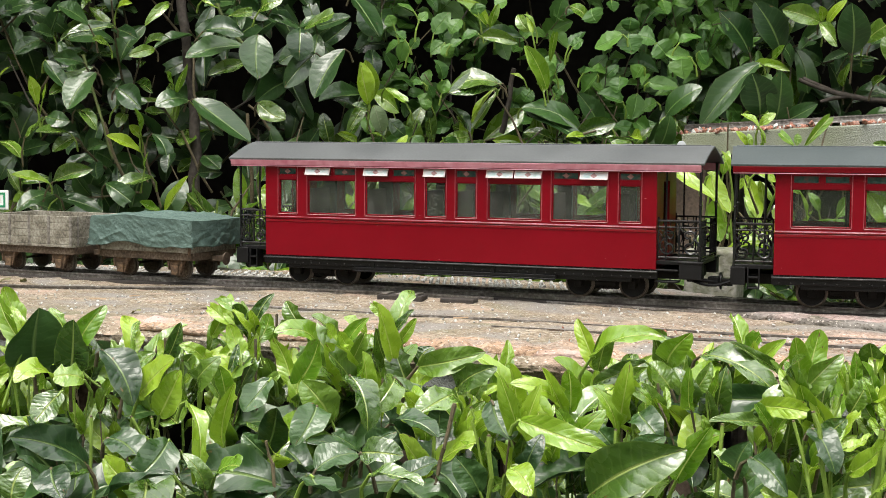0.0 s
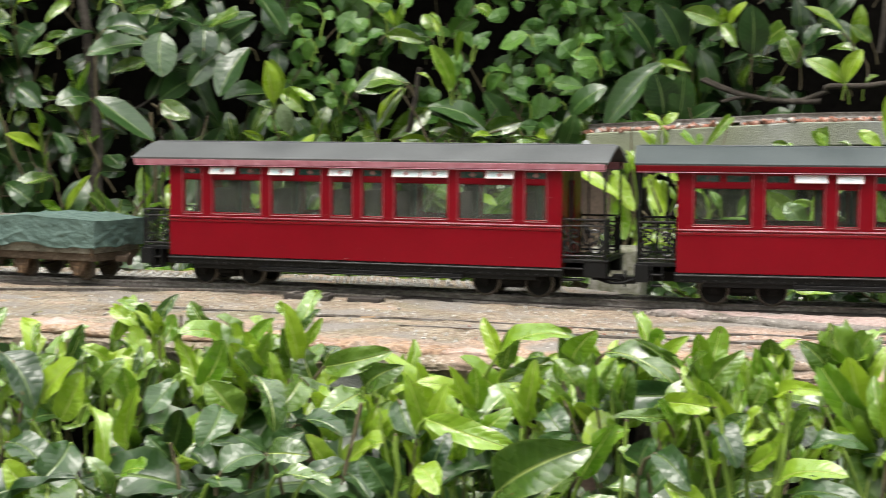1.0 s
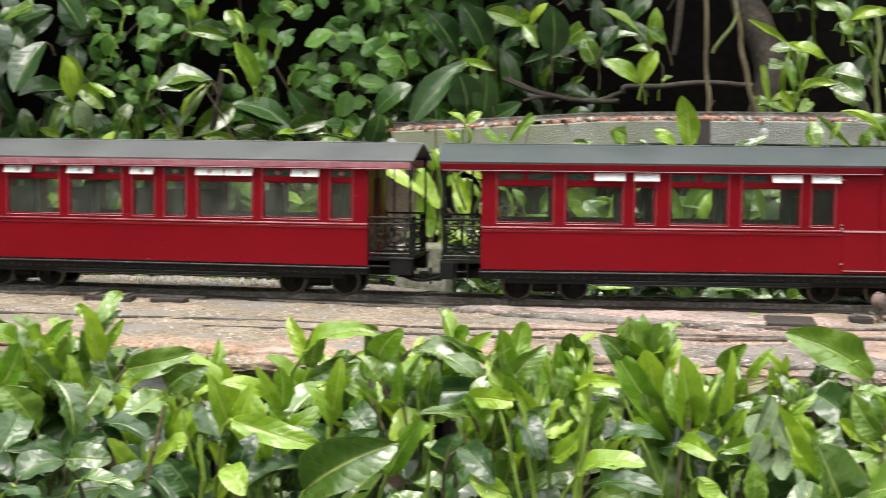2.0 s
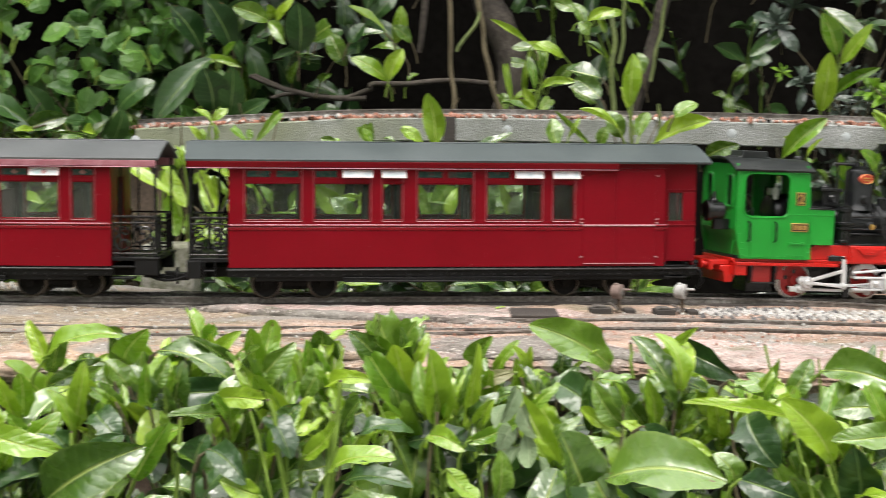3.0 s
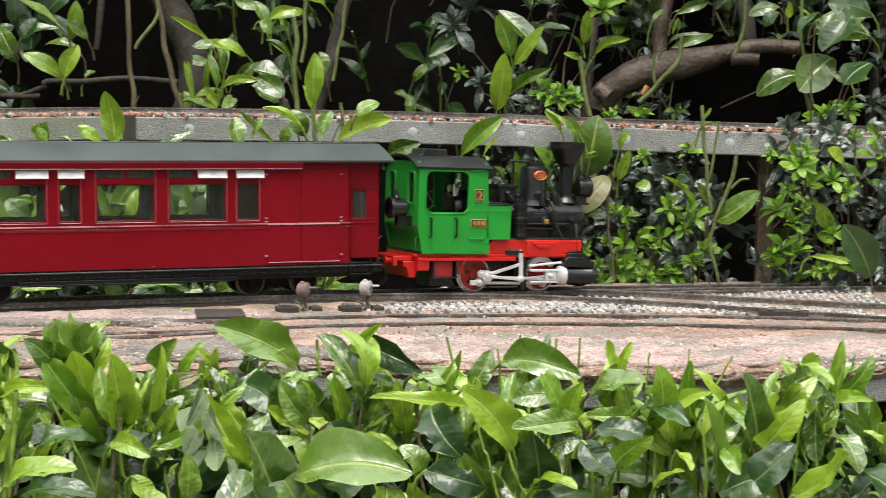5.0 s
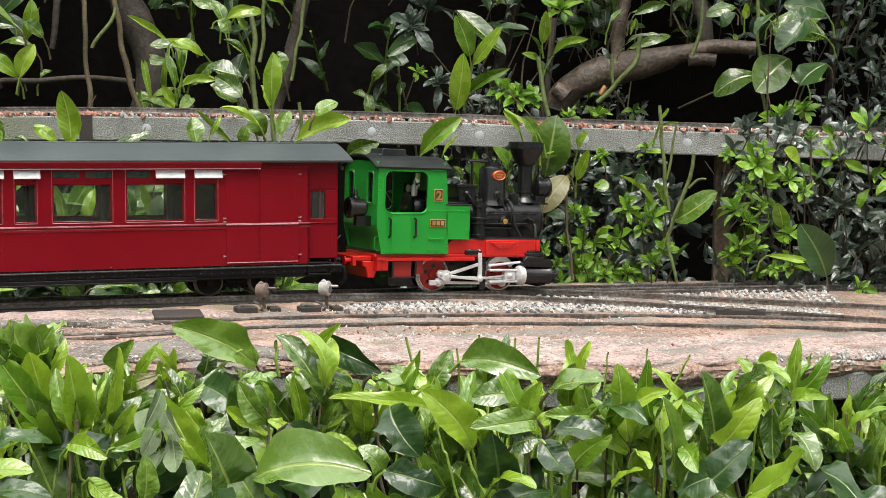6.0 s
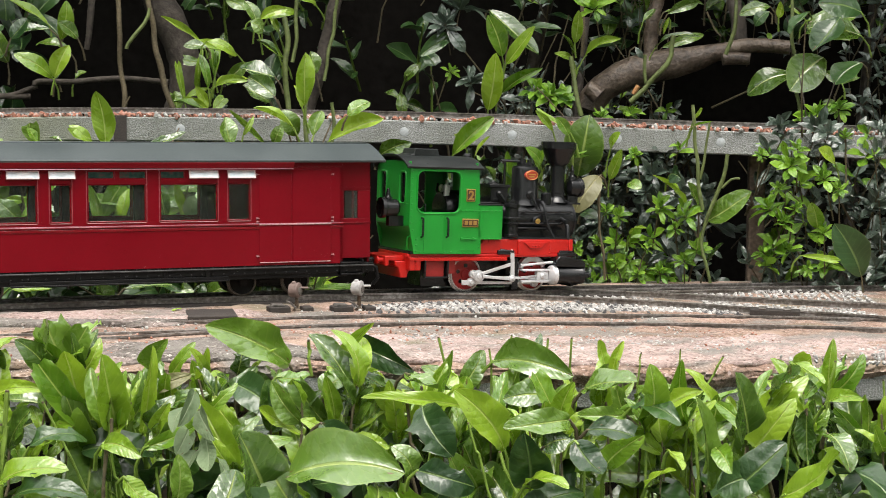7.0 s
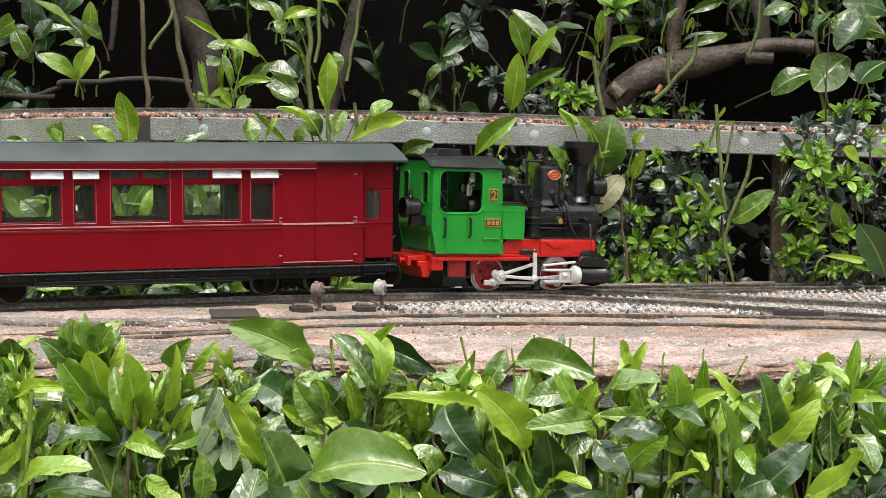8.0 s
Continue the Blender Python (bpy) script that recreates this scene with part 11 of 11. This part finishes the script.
def hedge_face(name, label, a0, a1, dist, z0, z1, count, size, fams, seed, n=(5, 9), keep=280, lean_up=0.35, stem=TWIG, thick=0.0022, spread=(40, 85), mask=None, young=None, tip=0.3, group="", extra=None, trunks=3, gather=0.0, twigs=2.2):
    """Shoots that come out of a hedge's face towards the open side."""
    mid = (a0 + a1) / 2
    sh = Shrub(name, polar(mid, dist + 0.25, -0.8), label, seed, keep)
    if group:
        tagged(sh.root, group=group)
    rng = sh.rng
    b = polar(mid, dist + 0.25, -0.8)
    for k in range(trunks):
        top = polar(rng.uniform(a0, a1), dist + rng.uniform(0.35, 0.5), rng.uniform(z0 + 0.2, z1 + 0.3))
        m = b.lerp(top, 0.5) + Vector((rng.uniform(-0.12, 0.12), rng.uniform(-0.1, 0.1), 0))
        sh.stem(spline([b, m, top], 0.08), 0.016, 0.005, BARK)
    for k in range(int((a1 - a0) * twigs)):
        p = polar(rng.uniform(a0, a1), dist + rng.uniform(0.02, 0.3), rng.uniform(z0, z1))
        d = Vector((rng.uniform(-0.6, 0.6), rng.uniform(-0.4, 0.4), rng.uniform(0.3, 1.0))).normalized() * rng.uniform(0.06, 0.2)
        bend = Vector((rng.uniform(-1, 1), rng.uniform(-1, 1), 0)) * 0.012
        sh.stem([p, p + d * 0.4 + bend, p + d * 0.7 + bend * 0.5, p + d], rng.uniform(0.0012, 0.0026), 0.0009, TWIG if rng.random() < 0.7 else BARK)
    for k in range(count):
        az, z, dep = rng.uniform(a0, a1), rng.uniform(z0, z1), rng.random() ** 1.5
        p = polar(az, dist + 0.3 * dep, z)
        if mask and not mask(az, z, rng):
            continue
        length = rng.uniform(0.08, 0.17)
        inward = -polar(az, 1.0) + Vector((rng.uniform(-0.7, 0.7), rng.uniform(-0.5, 0.5), lean_up + rng.uniform(-0.5, 0.7)))
        d = inward.normalized()
        fam = fams[min(len(fams) - 1, int(rng.random() * len(fams)))]
        # only outermost azalea shoots are bright; inner shade is painted with the darker leaf
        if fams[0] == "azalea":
            fam = "azalea" if dep < 0.05 and rng.random() < 0.5 else "azalea_old_shaded"
        sh.shoot(p - d * length * 0.8, d, length, rng.randrange(*n), size * rng.uniform(0.75, 1.2), fam, young if rng.random() < (0.04 if fams[0] == "azalea" else 0.4) else None, spread, stem, thick, tip,
                 up=Vector((0, 0, 0.8)) - polar(az, 0.55), gather=gather)
    if extra:
        sh.petiole = 0.03 if name == "rose_bush" else 0.035
        extra(sh)
    sh.build(polar(mid, 0.3, 0.25))
    return sh


LAUREL_LABEL = "tall dark glossy cherry laurel with a few bright young shoots"
BEHIND = "laurels behind the railway"
hedge_face("laurel_shrub", LAUREL_LABEL, -34, -15, 2.3, -0.06, 0.75, 100, 0.085, ("old", "old", "old", "mature"), 21, group=BEHIND, trunks=0)
hedge_face("laurel_shrub", LAUREL_LABEL, -17, -2, 2.28, -0.06, 0.75, 84, 0.085, ("old", "old", "old", "old", "mature"), 22, group=BEHIND, extra=leaves_left, trunks=0)
hedge_face("laurel_shrub", LAUREL_LABEL, -3, 9, 2.10, -0.06, 0.2, 60, 0.08, ("old", "mature", "mature"), 23, young="young", group=BEHIND, trunks=0)
hedge_face("laurel_shrub", "leafy laurel shoots close behind the train", -10, 9, 2.0, -0.03, 0.1, 46, 0.08, ("young", "mature", "mature"), 36, n=(4, 7), lean_up=1.6, stem=STALK, thick=0.0022, young="young", trunks=0)
hedge_face("rose_bush", "rambling rose with small matt rounded green leaves", -3, 12, 2.3, 0.14, 0.8, 150, 0.046, ("rose",), 24, n=(5, 9), thick=0.0012, extra=leaves_rose, trunks=1)
hedge_face("laurel_shrub", "dark old cherry laurel with large leathery leaves", 9, 20, 2.42, 0.2, 0.8, 40, 0.09, ("old", "old", "mature"), 25, group=BEHIND, extra=leaves_big, trunks=1)
hedge_face("laurel_shrub", "sparse leggy laurel shoots against the dark hedge interior", 18, 37, 2.55, 0.25, 0.8, 16, 0.06, ("mature", "old", "old"), 26, n=(4, 7), lean_up=1.0, stem=STALK, thick=0.003, group=BEHIND, extra=lambda sh: (leaves_gapup(sh), leaves_gapl(sh)), trunks=0, twigs=0.5)
hedge_face("laurel_shrub", "dark laurel foliage above the raised line", 38, 60, 2.55, 0.4, 0.8, 90, 0.06, ("old", "old", "mature"), 27, lean_up=0.8, group=BEHIND, extra=lambda sh: (leaves_right(sh), leaves_gapr(sh)), trunks=2)
hedge_face("laurel_shrub", "bright young laurel shoots growing up behind the train", 11.2, 30, 1.92, -0.03, 0.11, 40, 0.075, ("young", "mature"), 28, n=(4, 7), lean_up=2.2, stem=STALK, thick=0.0025, young="young", extra=lambda sh: (leaves_mid(sh), leaves_mid35(sh), leaves_mid25(sh)), trunks=0)
hedge_face("laurel_shrub", "low dark laurel foliage along the back of the trackbed", 10.5, 30, 1.9, -0.12, 0.03, 118, 0.075, ("old", "old", "mature"), 44, n=(5, 8), keep=150, lean_up=0.9, group=BEHIND, trunks=0)
hedge_face("laurel_shrub", "low dark laurel foliage along the back of the trackbed", -20, 9, 2.12, -0.12, 0.03, 120, 0.075, ("old", "old", "mature"), 45, n=(5, 8), keep=120, lean_up=0.9, group=BEHIND, trunks=0)
hedge_face("azalea_bush", "dense azalea bush with small bright green rosettes", 35, 45.2, 2.06, -0.1, 0.15, 270, 0.041, ("azalea", "azalea_old_shaded", "azalea_old_shaded"), 29, n=(8, 13), lean_up=0.7, thick=0.0012, young="azalea", tip=0.6, extra=leaves_azalea, keep=330, trunks=1, gather=0.85)
hedge_face("azalea_bush", "dense azalea bush with small bright green rosettes", 47.6, 60, 2.04, -0.1, 0.2, 270, 0.041, ("azalea", "azalea_old_shaded", "azalea_old_shaded"), 33, n=(8, 13), lean_up=0.7, thick=0.0012, young="azalea", tip=0.6, trunks=1, gather=0.85)
hedge_face("azalea_bush", "azalea twigs with narrow leaves above the raised line", 36.5, 44, 2.4, 0.2, 0.29, 46, 0.03, ("azalea", "azalea_old_shaded", "azalea_old_shaded"), 30, n=(8, 12), lean_up=0.8, thick=0.0012, young="azalea", tip=0.6, trunks=0, gather=0.85)
hedge_face("azalea_bush", "azalea twigs with narrow leaves above the raised line", 50.5, 60, 2.4, 0.2, 0.45, 80, 0.034, ("azalea", "azalea_old_shaded", "azalea_old_shaded"), 34, n=(8, 12), lean_up=0.8, thick=0.0012, young="azalea", tip=0.6, trunks=0, gather=0.85)
hedge_face("azalea_bush", "azalea twigs high in the dark hedge", 38, 60, 2.45, 0.4, 0.55, 60, 0.03, ("azalea_old_shaded",), 35, n=(8, 12), lean_up=0.8, thick=0.0012, young="azalea", tip=0.6, trunks=0, gather=0.85)

# unseen boughs added overhead for shade, and a near-black wall closing the back
def canopy():
    """Dense spreading boughs above the view, added to shade the inside of the hedge."""
    sh = Shrub("unseen_shade_canopy", polar(12, 2.7, -0.8), "unseen laurel boughs added overhead to shade the hedge", 31, 0)
    rng = sh.rng
    for k in range(3400):
        az, dist = rng.uniform(-45, 68), rng.uniform(2.2, 3.1)
        if 14 < az < 40 and dist < 2.7 and rng.random() < 0.75:
            continue
        z = 0.84 + 0.3 * (dist - 2.2) + rng.uniform(0, 0.35)
        d = Vector((rng.uniform(-1, 1), rng.uniform(-1, 1), rng.uniform(-0.3, 0.3))).normalized()
        sh.leaf(polar(az, dist, z), d, (rng.uniform(-0.4, 0.4), rng.uniform(-0.4, 0.4), 1), rng.uniform(0.1, 0.17), "old")
    for k in range(5):
        az = -40 + 26 * k
        b, t = polar(az, 2.8, -0.8), polar(az + rng.uniform(-6, 6), 2.3, 1.1)
        sh.stem(spline([b, polar(az, 2.85, 0.2), t], 0.1), 0.02, 0.008, BARK)
    sh.build((0, 0, 0))


canopy()
# added backing wall whose near-black colour stands for shade deep in the hedge
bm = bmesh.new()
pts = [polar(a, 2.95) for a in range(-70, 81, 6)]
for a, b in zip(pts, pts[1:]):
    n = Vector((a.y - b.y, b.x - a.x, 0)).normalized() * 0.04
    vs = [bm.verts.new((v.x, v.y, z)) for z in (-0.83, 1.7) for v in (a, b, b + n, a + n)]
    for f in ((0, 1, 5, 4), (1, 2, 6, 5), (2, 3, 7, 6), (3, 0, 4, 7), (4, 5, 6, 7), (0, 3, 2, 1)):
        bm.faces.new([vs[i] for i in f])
tagged(part("wall_back", bm, HEDGE_SHADE, None), "near-black backing wall, coloured as the shaded inside of the hedge", "fence", kind="structure")



# unseen hedge on the open side, behind the viewer, added to block low sky light
hedge_face("light_blocking_hedge", "unseen tall green hedge added behind the viewer to block low light", 80, 308, 2.6, -0.7, 2.1, 2500, 0.16, ("old", "mature"), 41, n=(6, 9), keep=0, trunks=0)

DRY_SCALE = material("dry_orange_scale", [(0.3, 0.13, 0.04), (0.5, 0.28, 0.12)], 0.6, grain=300, bump=0.2)
old_laurel = thing("old_laurel", polar(24, 2.6, -0.8), 0, "old leggy laurel with bare brown limbs inside the hedge", "shrub")


def limb(name, points, r0, r1, label, mat=BARK, swell=()):
    """A branch along points; swell holds its radius at even steps where it does not taper evenly."""
    pts = spline(points, 0.012)
    if mat is TWIG or mat is STALK:
        r0, r1 = r0 * 0.72, r1 * 0.72
    pts = [p + Vector((noise.noise(p * 23), noise.noise(p * 23 + Vector((5, 0, 0))), 0)) * min(r0 * 1.6, 0.007) for p in pts]
    n = len(pts)
    inv = old_laurel.matrix_world.inverted()
    bm = bmesh.new()
    tube(bm, [inv @ p for p in pts], [(float(np.interp(k / (n - 1), np.linspace(0, 1, len(swell)), swell)) if swell else r0 + (r1 - r0) * k / (n - 1)) * (1 + 0.12 * noise.noise(pts[k] * 25) + 0.1 * max(0, noise.noise(pts[k] * 60))) for k in range(n)], 12)
    part(name, bm, mat, old_laurel, label)

# ---- limbs and shoots that stand out ----
limb("thick_branch", [(1.543, 1.799, 0.235), (1.550, 1.793, 0.254), (1.563, 1.781, 0.273), (1.584, 1.763, 0.290), (1.615, 1.735, 0.304), (1.647, 1.704, 0.314), (1.679, 1.673, 0.324), (1.709, 1.642, 0.334), (1.739, 1.610, 0.342), (1.775, 1.570, 0.338)], 0.02, 0.005, "thick smooth brown branch with sawn stubs", SMOOTH_BARK,
     swell=(0.0215, 0.0225, 0.0235, 0.0242, 0.0246, 0.0245, 0.0236, 0.0205, 0.0155, 0.0135, 0.0125, 0.0120, 0.0115))
limb("branch", [(1.686, 1.630, 0.319), (1.700, 1.615, 0.320), (1.716, 1.598, 0.319)], 0.0100, 0.0090, "sawn-off stub of the thick branch", SMOOTH_BARK)
limb("branch", [(1.534, 1.761, 0.259), (1.525, 1.768, 0.268), (1.520, 1.773, 0.273)], 0.0150, 0.0125, "sawn-off stub low on the thick branch", SMOOTH_BARK)
limb("branch", [(1.628, 1.736, 0.317), (1.629, 1.735, 0.362), (1.634, 1.730, 0.399), (1.637, 1.727, 0.444)], 0.0118, 0.0088, "upright side branch", SMOOTH_BARK)
limb("branch", [(1.750, 1.657, 0.346), (1.748, 1.659, 0.381), (1.742, 1.665, 0.437)], 0.0130, 0.0110, "dark upright limb behind the thick branch", BARK)
limb("branch", [(1.791, 1.758, 0.244), (1.818, 1.731, 0.262), (1.838, 1.709, 0.275)], 0.0026, 0.0020, "thin pale twig in the shade", TWIG)
limb("branch", [(1.725, 1.711, 0.402), (1.736, 1.700, 0.374), (1.744, 1.692, 0.361)], 0.0026, 0.0020, "thin pale twig in the shade", TWIG)
limb("branch", [(1.535, 1.806, 0.417), (1.538, 1.803, 0.371), (1.538, 1.804, 0.325)], 0.0045, 0.0040, "pale upright twig", TWIG)
limb("branch", [(1.421, 1.693, 0.316), (1.424, 1.690, 0.272), (1.432, 1.683, 0.225)], 0.0034, 0.0036, "yellow-green shoot stem", SHOOT)
limb("branch", [(1.531, 1.662, 0.273), (1.525, 1.668, 0.260)], 0.0042, 0.0030, "dry curled scale on the shoot", DRY_SCALE)
limb("branch", [(1.542, 1.693, 0.248), (1.564, 1.672, 0.279), (1.584, 1.653, 0.310), (1.593, 1.645, 0.353)], 0.0041, 0.0037, "greenish cut shoot on the branch", SHOOT)
limb("branch", [(1.560, 1.676, 0.277), (1.559, 1.678, 0.323)], 0.0027, 0.0027, "short greenish cut shoot", SHOOT)
limb("branch", [(1.662, 1.604, 0.324), (1.671, 1.595, 0.364), (1.676, 1.590, 0.426)], 0.0032, 0.0028, "thin greenish shoot rising from the branch", SHOOT)
limb("branch", [(1.716, 1.485, 0.196), (1.706, 1.497, 0.282), (1.701, 1.503, 0.420)], 0.0027, 0.0027, "thin green upright shoot", SHOOT)
limb("branch", [(0.562, 2.240, 0.284), (0.605, 2.229, 0.266), (0.634, 2.221, 0.258), (0.687, 2.205, 0.250), (0.742, 2.187, 0.250)], 0.0037, 0.0046, "thin grey forked branch", BARK)
limb("branch", [(0.593, 2.232, 0.249), (0.614, 2.227, 0.255), (0.634, 2.221, 0.258)], 0.0028, 0.0037, "short grey fork of the branch", BARK)
limb("branch", [(0.749, 2.185, 0.268), (0.753, 2.184, 0.273), (0.800, 2.167, 0.274), (0.868, 2.140, 0.280), (0.936, 2.112, 0.275)], 0.0046, 0.0046, "dark horizontal branch", BARK)
limb("branch", [(0.569, 2.239, 0.286), (0.603, 2.230, 0.269), (0.629, 2.223, 0.260), (0.698, 2.202, 0.250), (0.753, 2.184, 0.266)], 0.0037, 0.0037, "thin grey bent branch", BARK)
limb("branch", [(0.836, 2.089, 0.428), (0.847, 2.084, 0.350), (0.849, 2.083, 0.226), (0.851, 2.083, 0.110)], 0.0049, 0.0054, "thin brown upright stem", TWIG)
limb("branch", [(0.889, 2.089, 0.431), (0.903, 2.083, 0.334), (0.918, 2.076, 0.263), (0.932, 2.070, 0.209), (0.941, 2.066, 0.110)], 0.0054, 0.0073, "pale grey-green leaning stem", TWIG)
limb("trunk", [(0.973, 2.270, 0.462), (1.009, 2.254, 0.366), (1.026, 2.247, 0.289), (1.015, 2.252, 0.191), (1.007, 2.255, 0.013)], 0.0257, 0.0276, "dark brown trunk in the hedge", BARK)
limb("branch", [(0.852, 2.211, 0.441), (0.849, 2.213, 0.376), (0.846, 2.214, 0.328)], 0.0057, 0.0047, "dark hanging stem", BARK)
limb("branch", [(0.879, 2.050, 0.384), (0.871, 2.053, 0.362), (0.853, 2.060, 0.331), (0.850, 2.061, 0.322)], 0.0027, 0.0027, "thin yellowish twig", SHOOT)
limb("branch", [(1.229, 2.073, 0.447), (1.214, 2.082, 0.362), (1.203, 2.088, 0.305), (1.180, 2.101, 0.229), (1.163, 2.111, 0.133)], 0.0116, 0.0096, "dark slanting stem", BARK)
limb("branch", [(1.103, 2.030, 0.381), (1.105, 2.028, 0.272), (1.103, 2.030, 0.172)], 0.0046, 0.0046, "green upright stem", SHOOT)
limb("branch", [(1.121, 2.020, 0.426), (1.115, 2.023, 0.309)], 0.0032, 0.0032, "green upright stem", SHOOT)
limb("branch", [(1.176, 1.988, 0.427), (1.170, 1.992, 0.355), (1.157, 1.999, 0.280)], 0.0028, 0.0028, "green leaning stem", SHOOT)
limb("branch", [(1.395, 1.405, 0.237), (1.397, 1.403, 0.203), (1.400, 1.400, 0.162), (1.403, 1.397, 0.123), (1.405, 1.395, 0.093)], 0.0024, 0.0027, "tall thin green shoot cut at the top", SHOOT)
limb("branch", [(1.412, 1.388, 0.215), (1.408, 1.392, 0.173), (1.404, 1.396, 0.135)], 0.0016, 0.0019, "side shoot of green stem", SHOOT)
limb("branch", [(1.422, 1.363, 0.170), (1.419, 1.367, 0.139), (1.411, 1.375, 0.109), (1.403, 1.383, 0.086), (1.400, 1.386, 0.048), (1.403, 1.383, 0.021), (1.407, 1.379, -0.009)], 0.0027, 0.0021, "forked green shoot cut short", SHOOT)
limb("branch", [(1.434, 1.351, 0.137), (1.426, 1.359, 0.136), (1.418, 1.368, 0.124)], 0.0015, 0.0018, "bare leaf stalk on the forked shoot", SHOOT)
limb("branch", [(1.298, 1.481, 0.141), (1.297, 1.483, 0.095), (1.297, 1.483, 0.065), (1.302, 1.478, 0.034), (1.304, 1.477, -0.005)], 0.0026, 0.0024, "brown stem behind the chimney", TWIG)
limb("trunk", [(-0.430, 2.310, 0.444), (-0.416, 2.313, 0.344), (-0.405, 2.315, 0.263), (-0.402, 2.315, 0.134), (-0.401, 2.315, 0.023)], 0.0075, 0.0095, "brown laurel trunk", BARK)
limb("branch", [(-0.513, 2.149, 0.210), (-0.498, 2.153, 0.163), (-0.482, 2.157, 0.120)], 0.0035, 0.0035, "pale bare twig", TWIG)
limb("branch", [(-0.384, 2.197, 0.311), (-0.380, 2.197, 0.242), (-0.338, 2.204, 0.198)], 0.0027, 0.0027, "thin twig", TWIG)
limb("branch", [(-0.540, 2.143, 0.311), (-0.529, 2.146, 0.265), (-0.509, 2.150, 0.189), (-0.498, 2.153, 0.154)], 0.0022, 0.0022, "thin green shoot", SHOOT)
limb("branch", [(-0.346, 2.183, 0.392), (-0.330, 2.185, 0.362), (-0.309, 2.188, 0.332)], 0.0026, 0.0026, "green leaf stalk", SHOOT)
limb("branch", [(-0.301, 2.189, 0.225), (-0.296, 2.190, 0.177), (-0.294, 2.190, 0.112), (-0.293, 2.190, 0.050)], 0.0035, 0.0044, "brown upright twig", TWIG)
limb("branch", [(0.093, 2.228, 0.197), (0.105, 2.227, 0.263), (0.114, 2.227, 0.298)], 0.0045, 0.0038, "dark knotty stem", BARK)
limb("branch", [(-0.398, 2.174, 0.198), (-0.378, 2.177, 0.146), (-0.353, 2.182, 0.103)], 0.0026, 0.0026, "bare brown twig", TWIG)
limb("branch", [(-0.456, 2.162, 0.180), (-0.445, 2.165, 0.129), (-0.428, 2.168, 0.077)], 0.0026, 0.0026, "bare pale twig", TWIG)
limb("branch", [(-0.269, 2.214, 0.199), (-0.286, 2.211, 0.225), (-0.303, 2.209, 0.238)], 0.0027, 0.0027, "crooked twig", TWIG)
limb("branch", [(0.965, 1.648, 0.180), (0.969, 1.646, 0.210), (0.967, 1.647, 0.236)], 0.0027, 0.0023, "cut green shoot tip", SHOOT)
limb("branch", [(0.938, 1.663, 0.176), (0.935, 1.665, 0.210), (0.936, 1.665, 0.240)], 0.0030, 0.0023, "green shoot stem", SHOOT)

# ---- leaves and bits lying on the mortar ----
def fallen(x, y, turn, size, family, label):
    me = FAMILY[family][5]
    ob = new("fallen_leaf", me)
    ob.matrix_basis = pose(x, y, 0.004 + bed_level(x), 8, -6, turn) @ Matrix.Diagonal((size, size, size, 1))
    tagged(ob, label, "leaf", "fallen leaves")


fallen(-0.315, 1.478, 70, 0.024, "dry", "curled dry brown leaf on the mortar")
fallen(-0.546, 1.79, 100, 0.03, "dry", "curled pale dead leaf beside the rails")
fallen(-0.53, 1.785, 20, 0.024, "dry", "curled pale dead leaf beside the rails")
fallen(0.628, 1.384, 80, 0.02, "young", "small yellow-green leaf on the mortar")


WOOD_CHIP = material("pale_wood_chip", [(0.3, 0.2, 0.12), (0.5, 0.38, 0.26)], 0.8, grain=400, blotch=60, bump=0.2)


def wood_chip(x, y, turn, long, thick, label="pale splinter of wood lying on the mortar", mat=WOOD_CHIP):
    bm = bmesh.new()
    prism(bm, [(-long / 2, 0), (-long * 0.2, thick), (long * 0.4, thick * 0.8), (long / 2, 0.0004), (long * 0.1, -thick * 0.4)], -0.0004, 0.0012)
    ob = part("wood_chip", bm, mat, None)
    ob.matrix_basis = pose(x, y, 0.0016 + bed_level(x), 78, 0, turn)
    tagged(ob, label, "wood chip", "bits on the mortar")


for x, y, turn, long, thick in ((-0.39, 1.60, -8, 0.02, 0.0012), (-0.355, 1.63, 30, 0.012, 0.0014), (-0.21, 1.58, -20, 0.014, 0.001), (-0.165, 1.50, 12, 0.018, 0.0012),
                                (-0.06, 1.46, -30, 0.012, 0.0016), (0.02, 1.45, 15, 0.016, 0.001), (0.19, 1.40, -14, 0.011, 0.0014), (0.30, 1.36, 40, 0.013, 0.0012)):
    wood_chip(x, y, turn, long, thick)
for x, y, turn in ((-0.25, 1.515, 5), (0.11, 1.36, -25), (0.44, 1.31, 10)):
    wood_chip(x, y, turn, 0.018, 0.0022, "curled dark brown scrap of bark on the mortar", RUST)
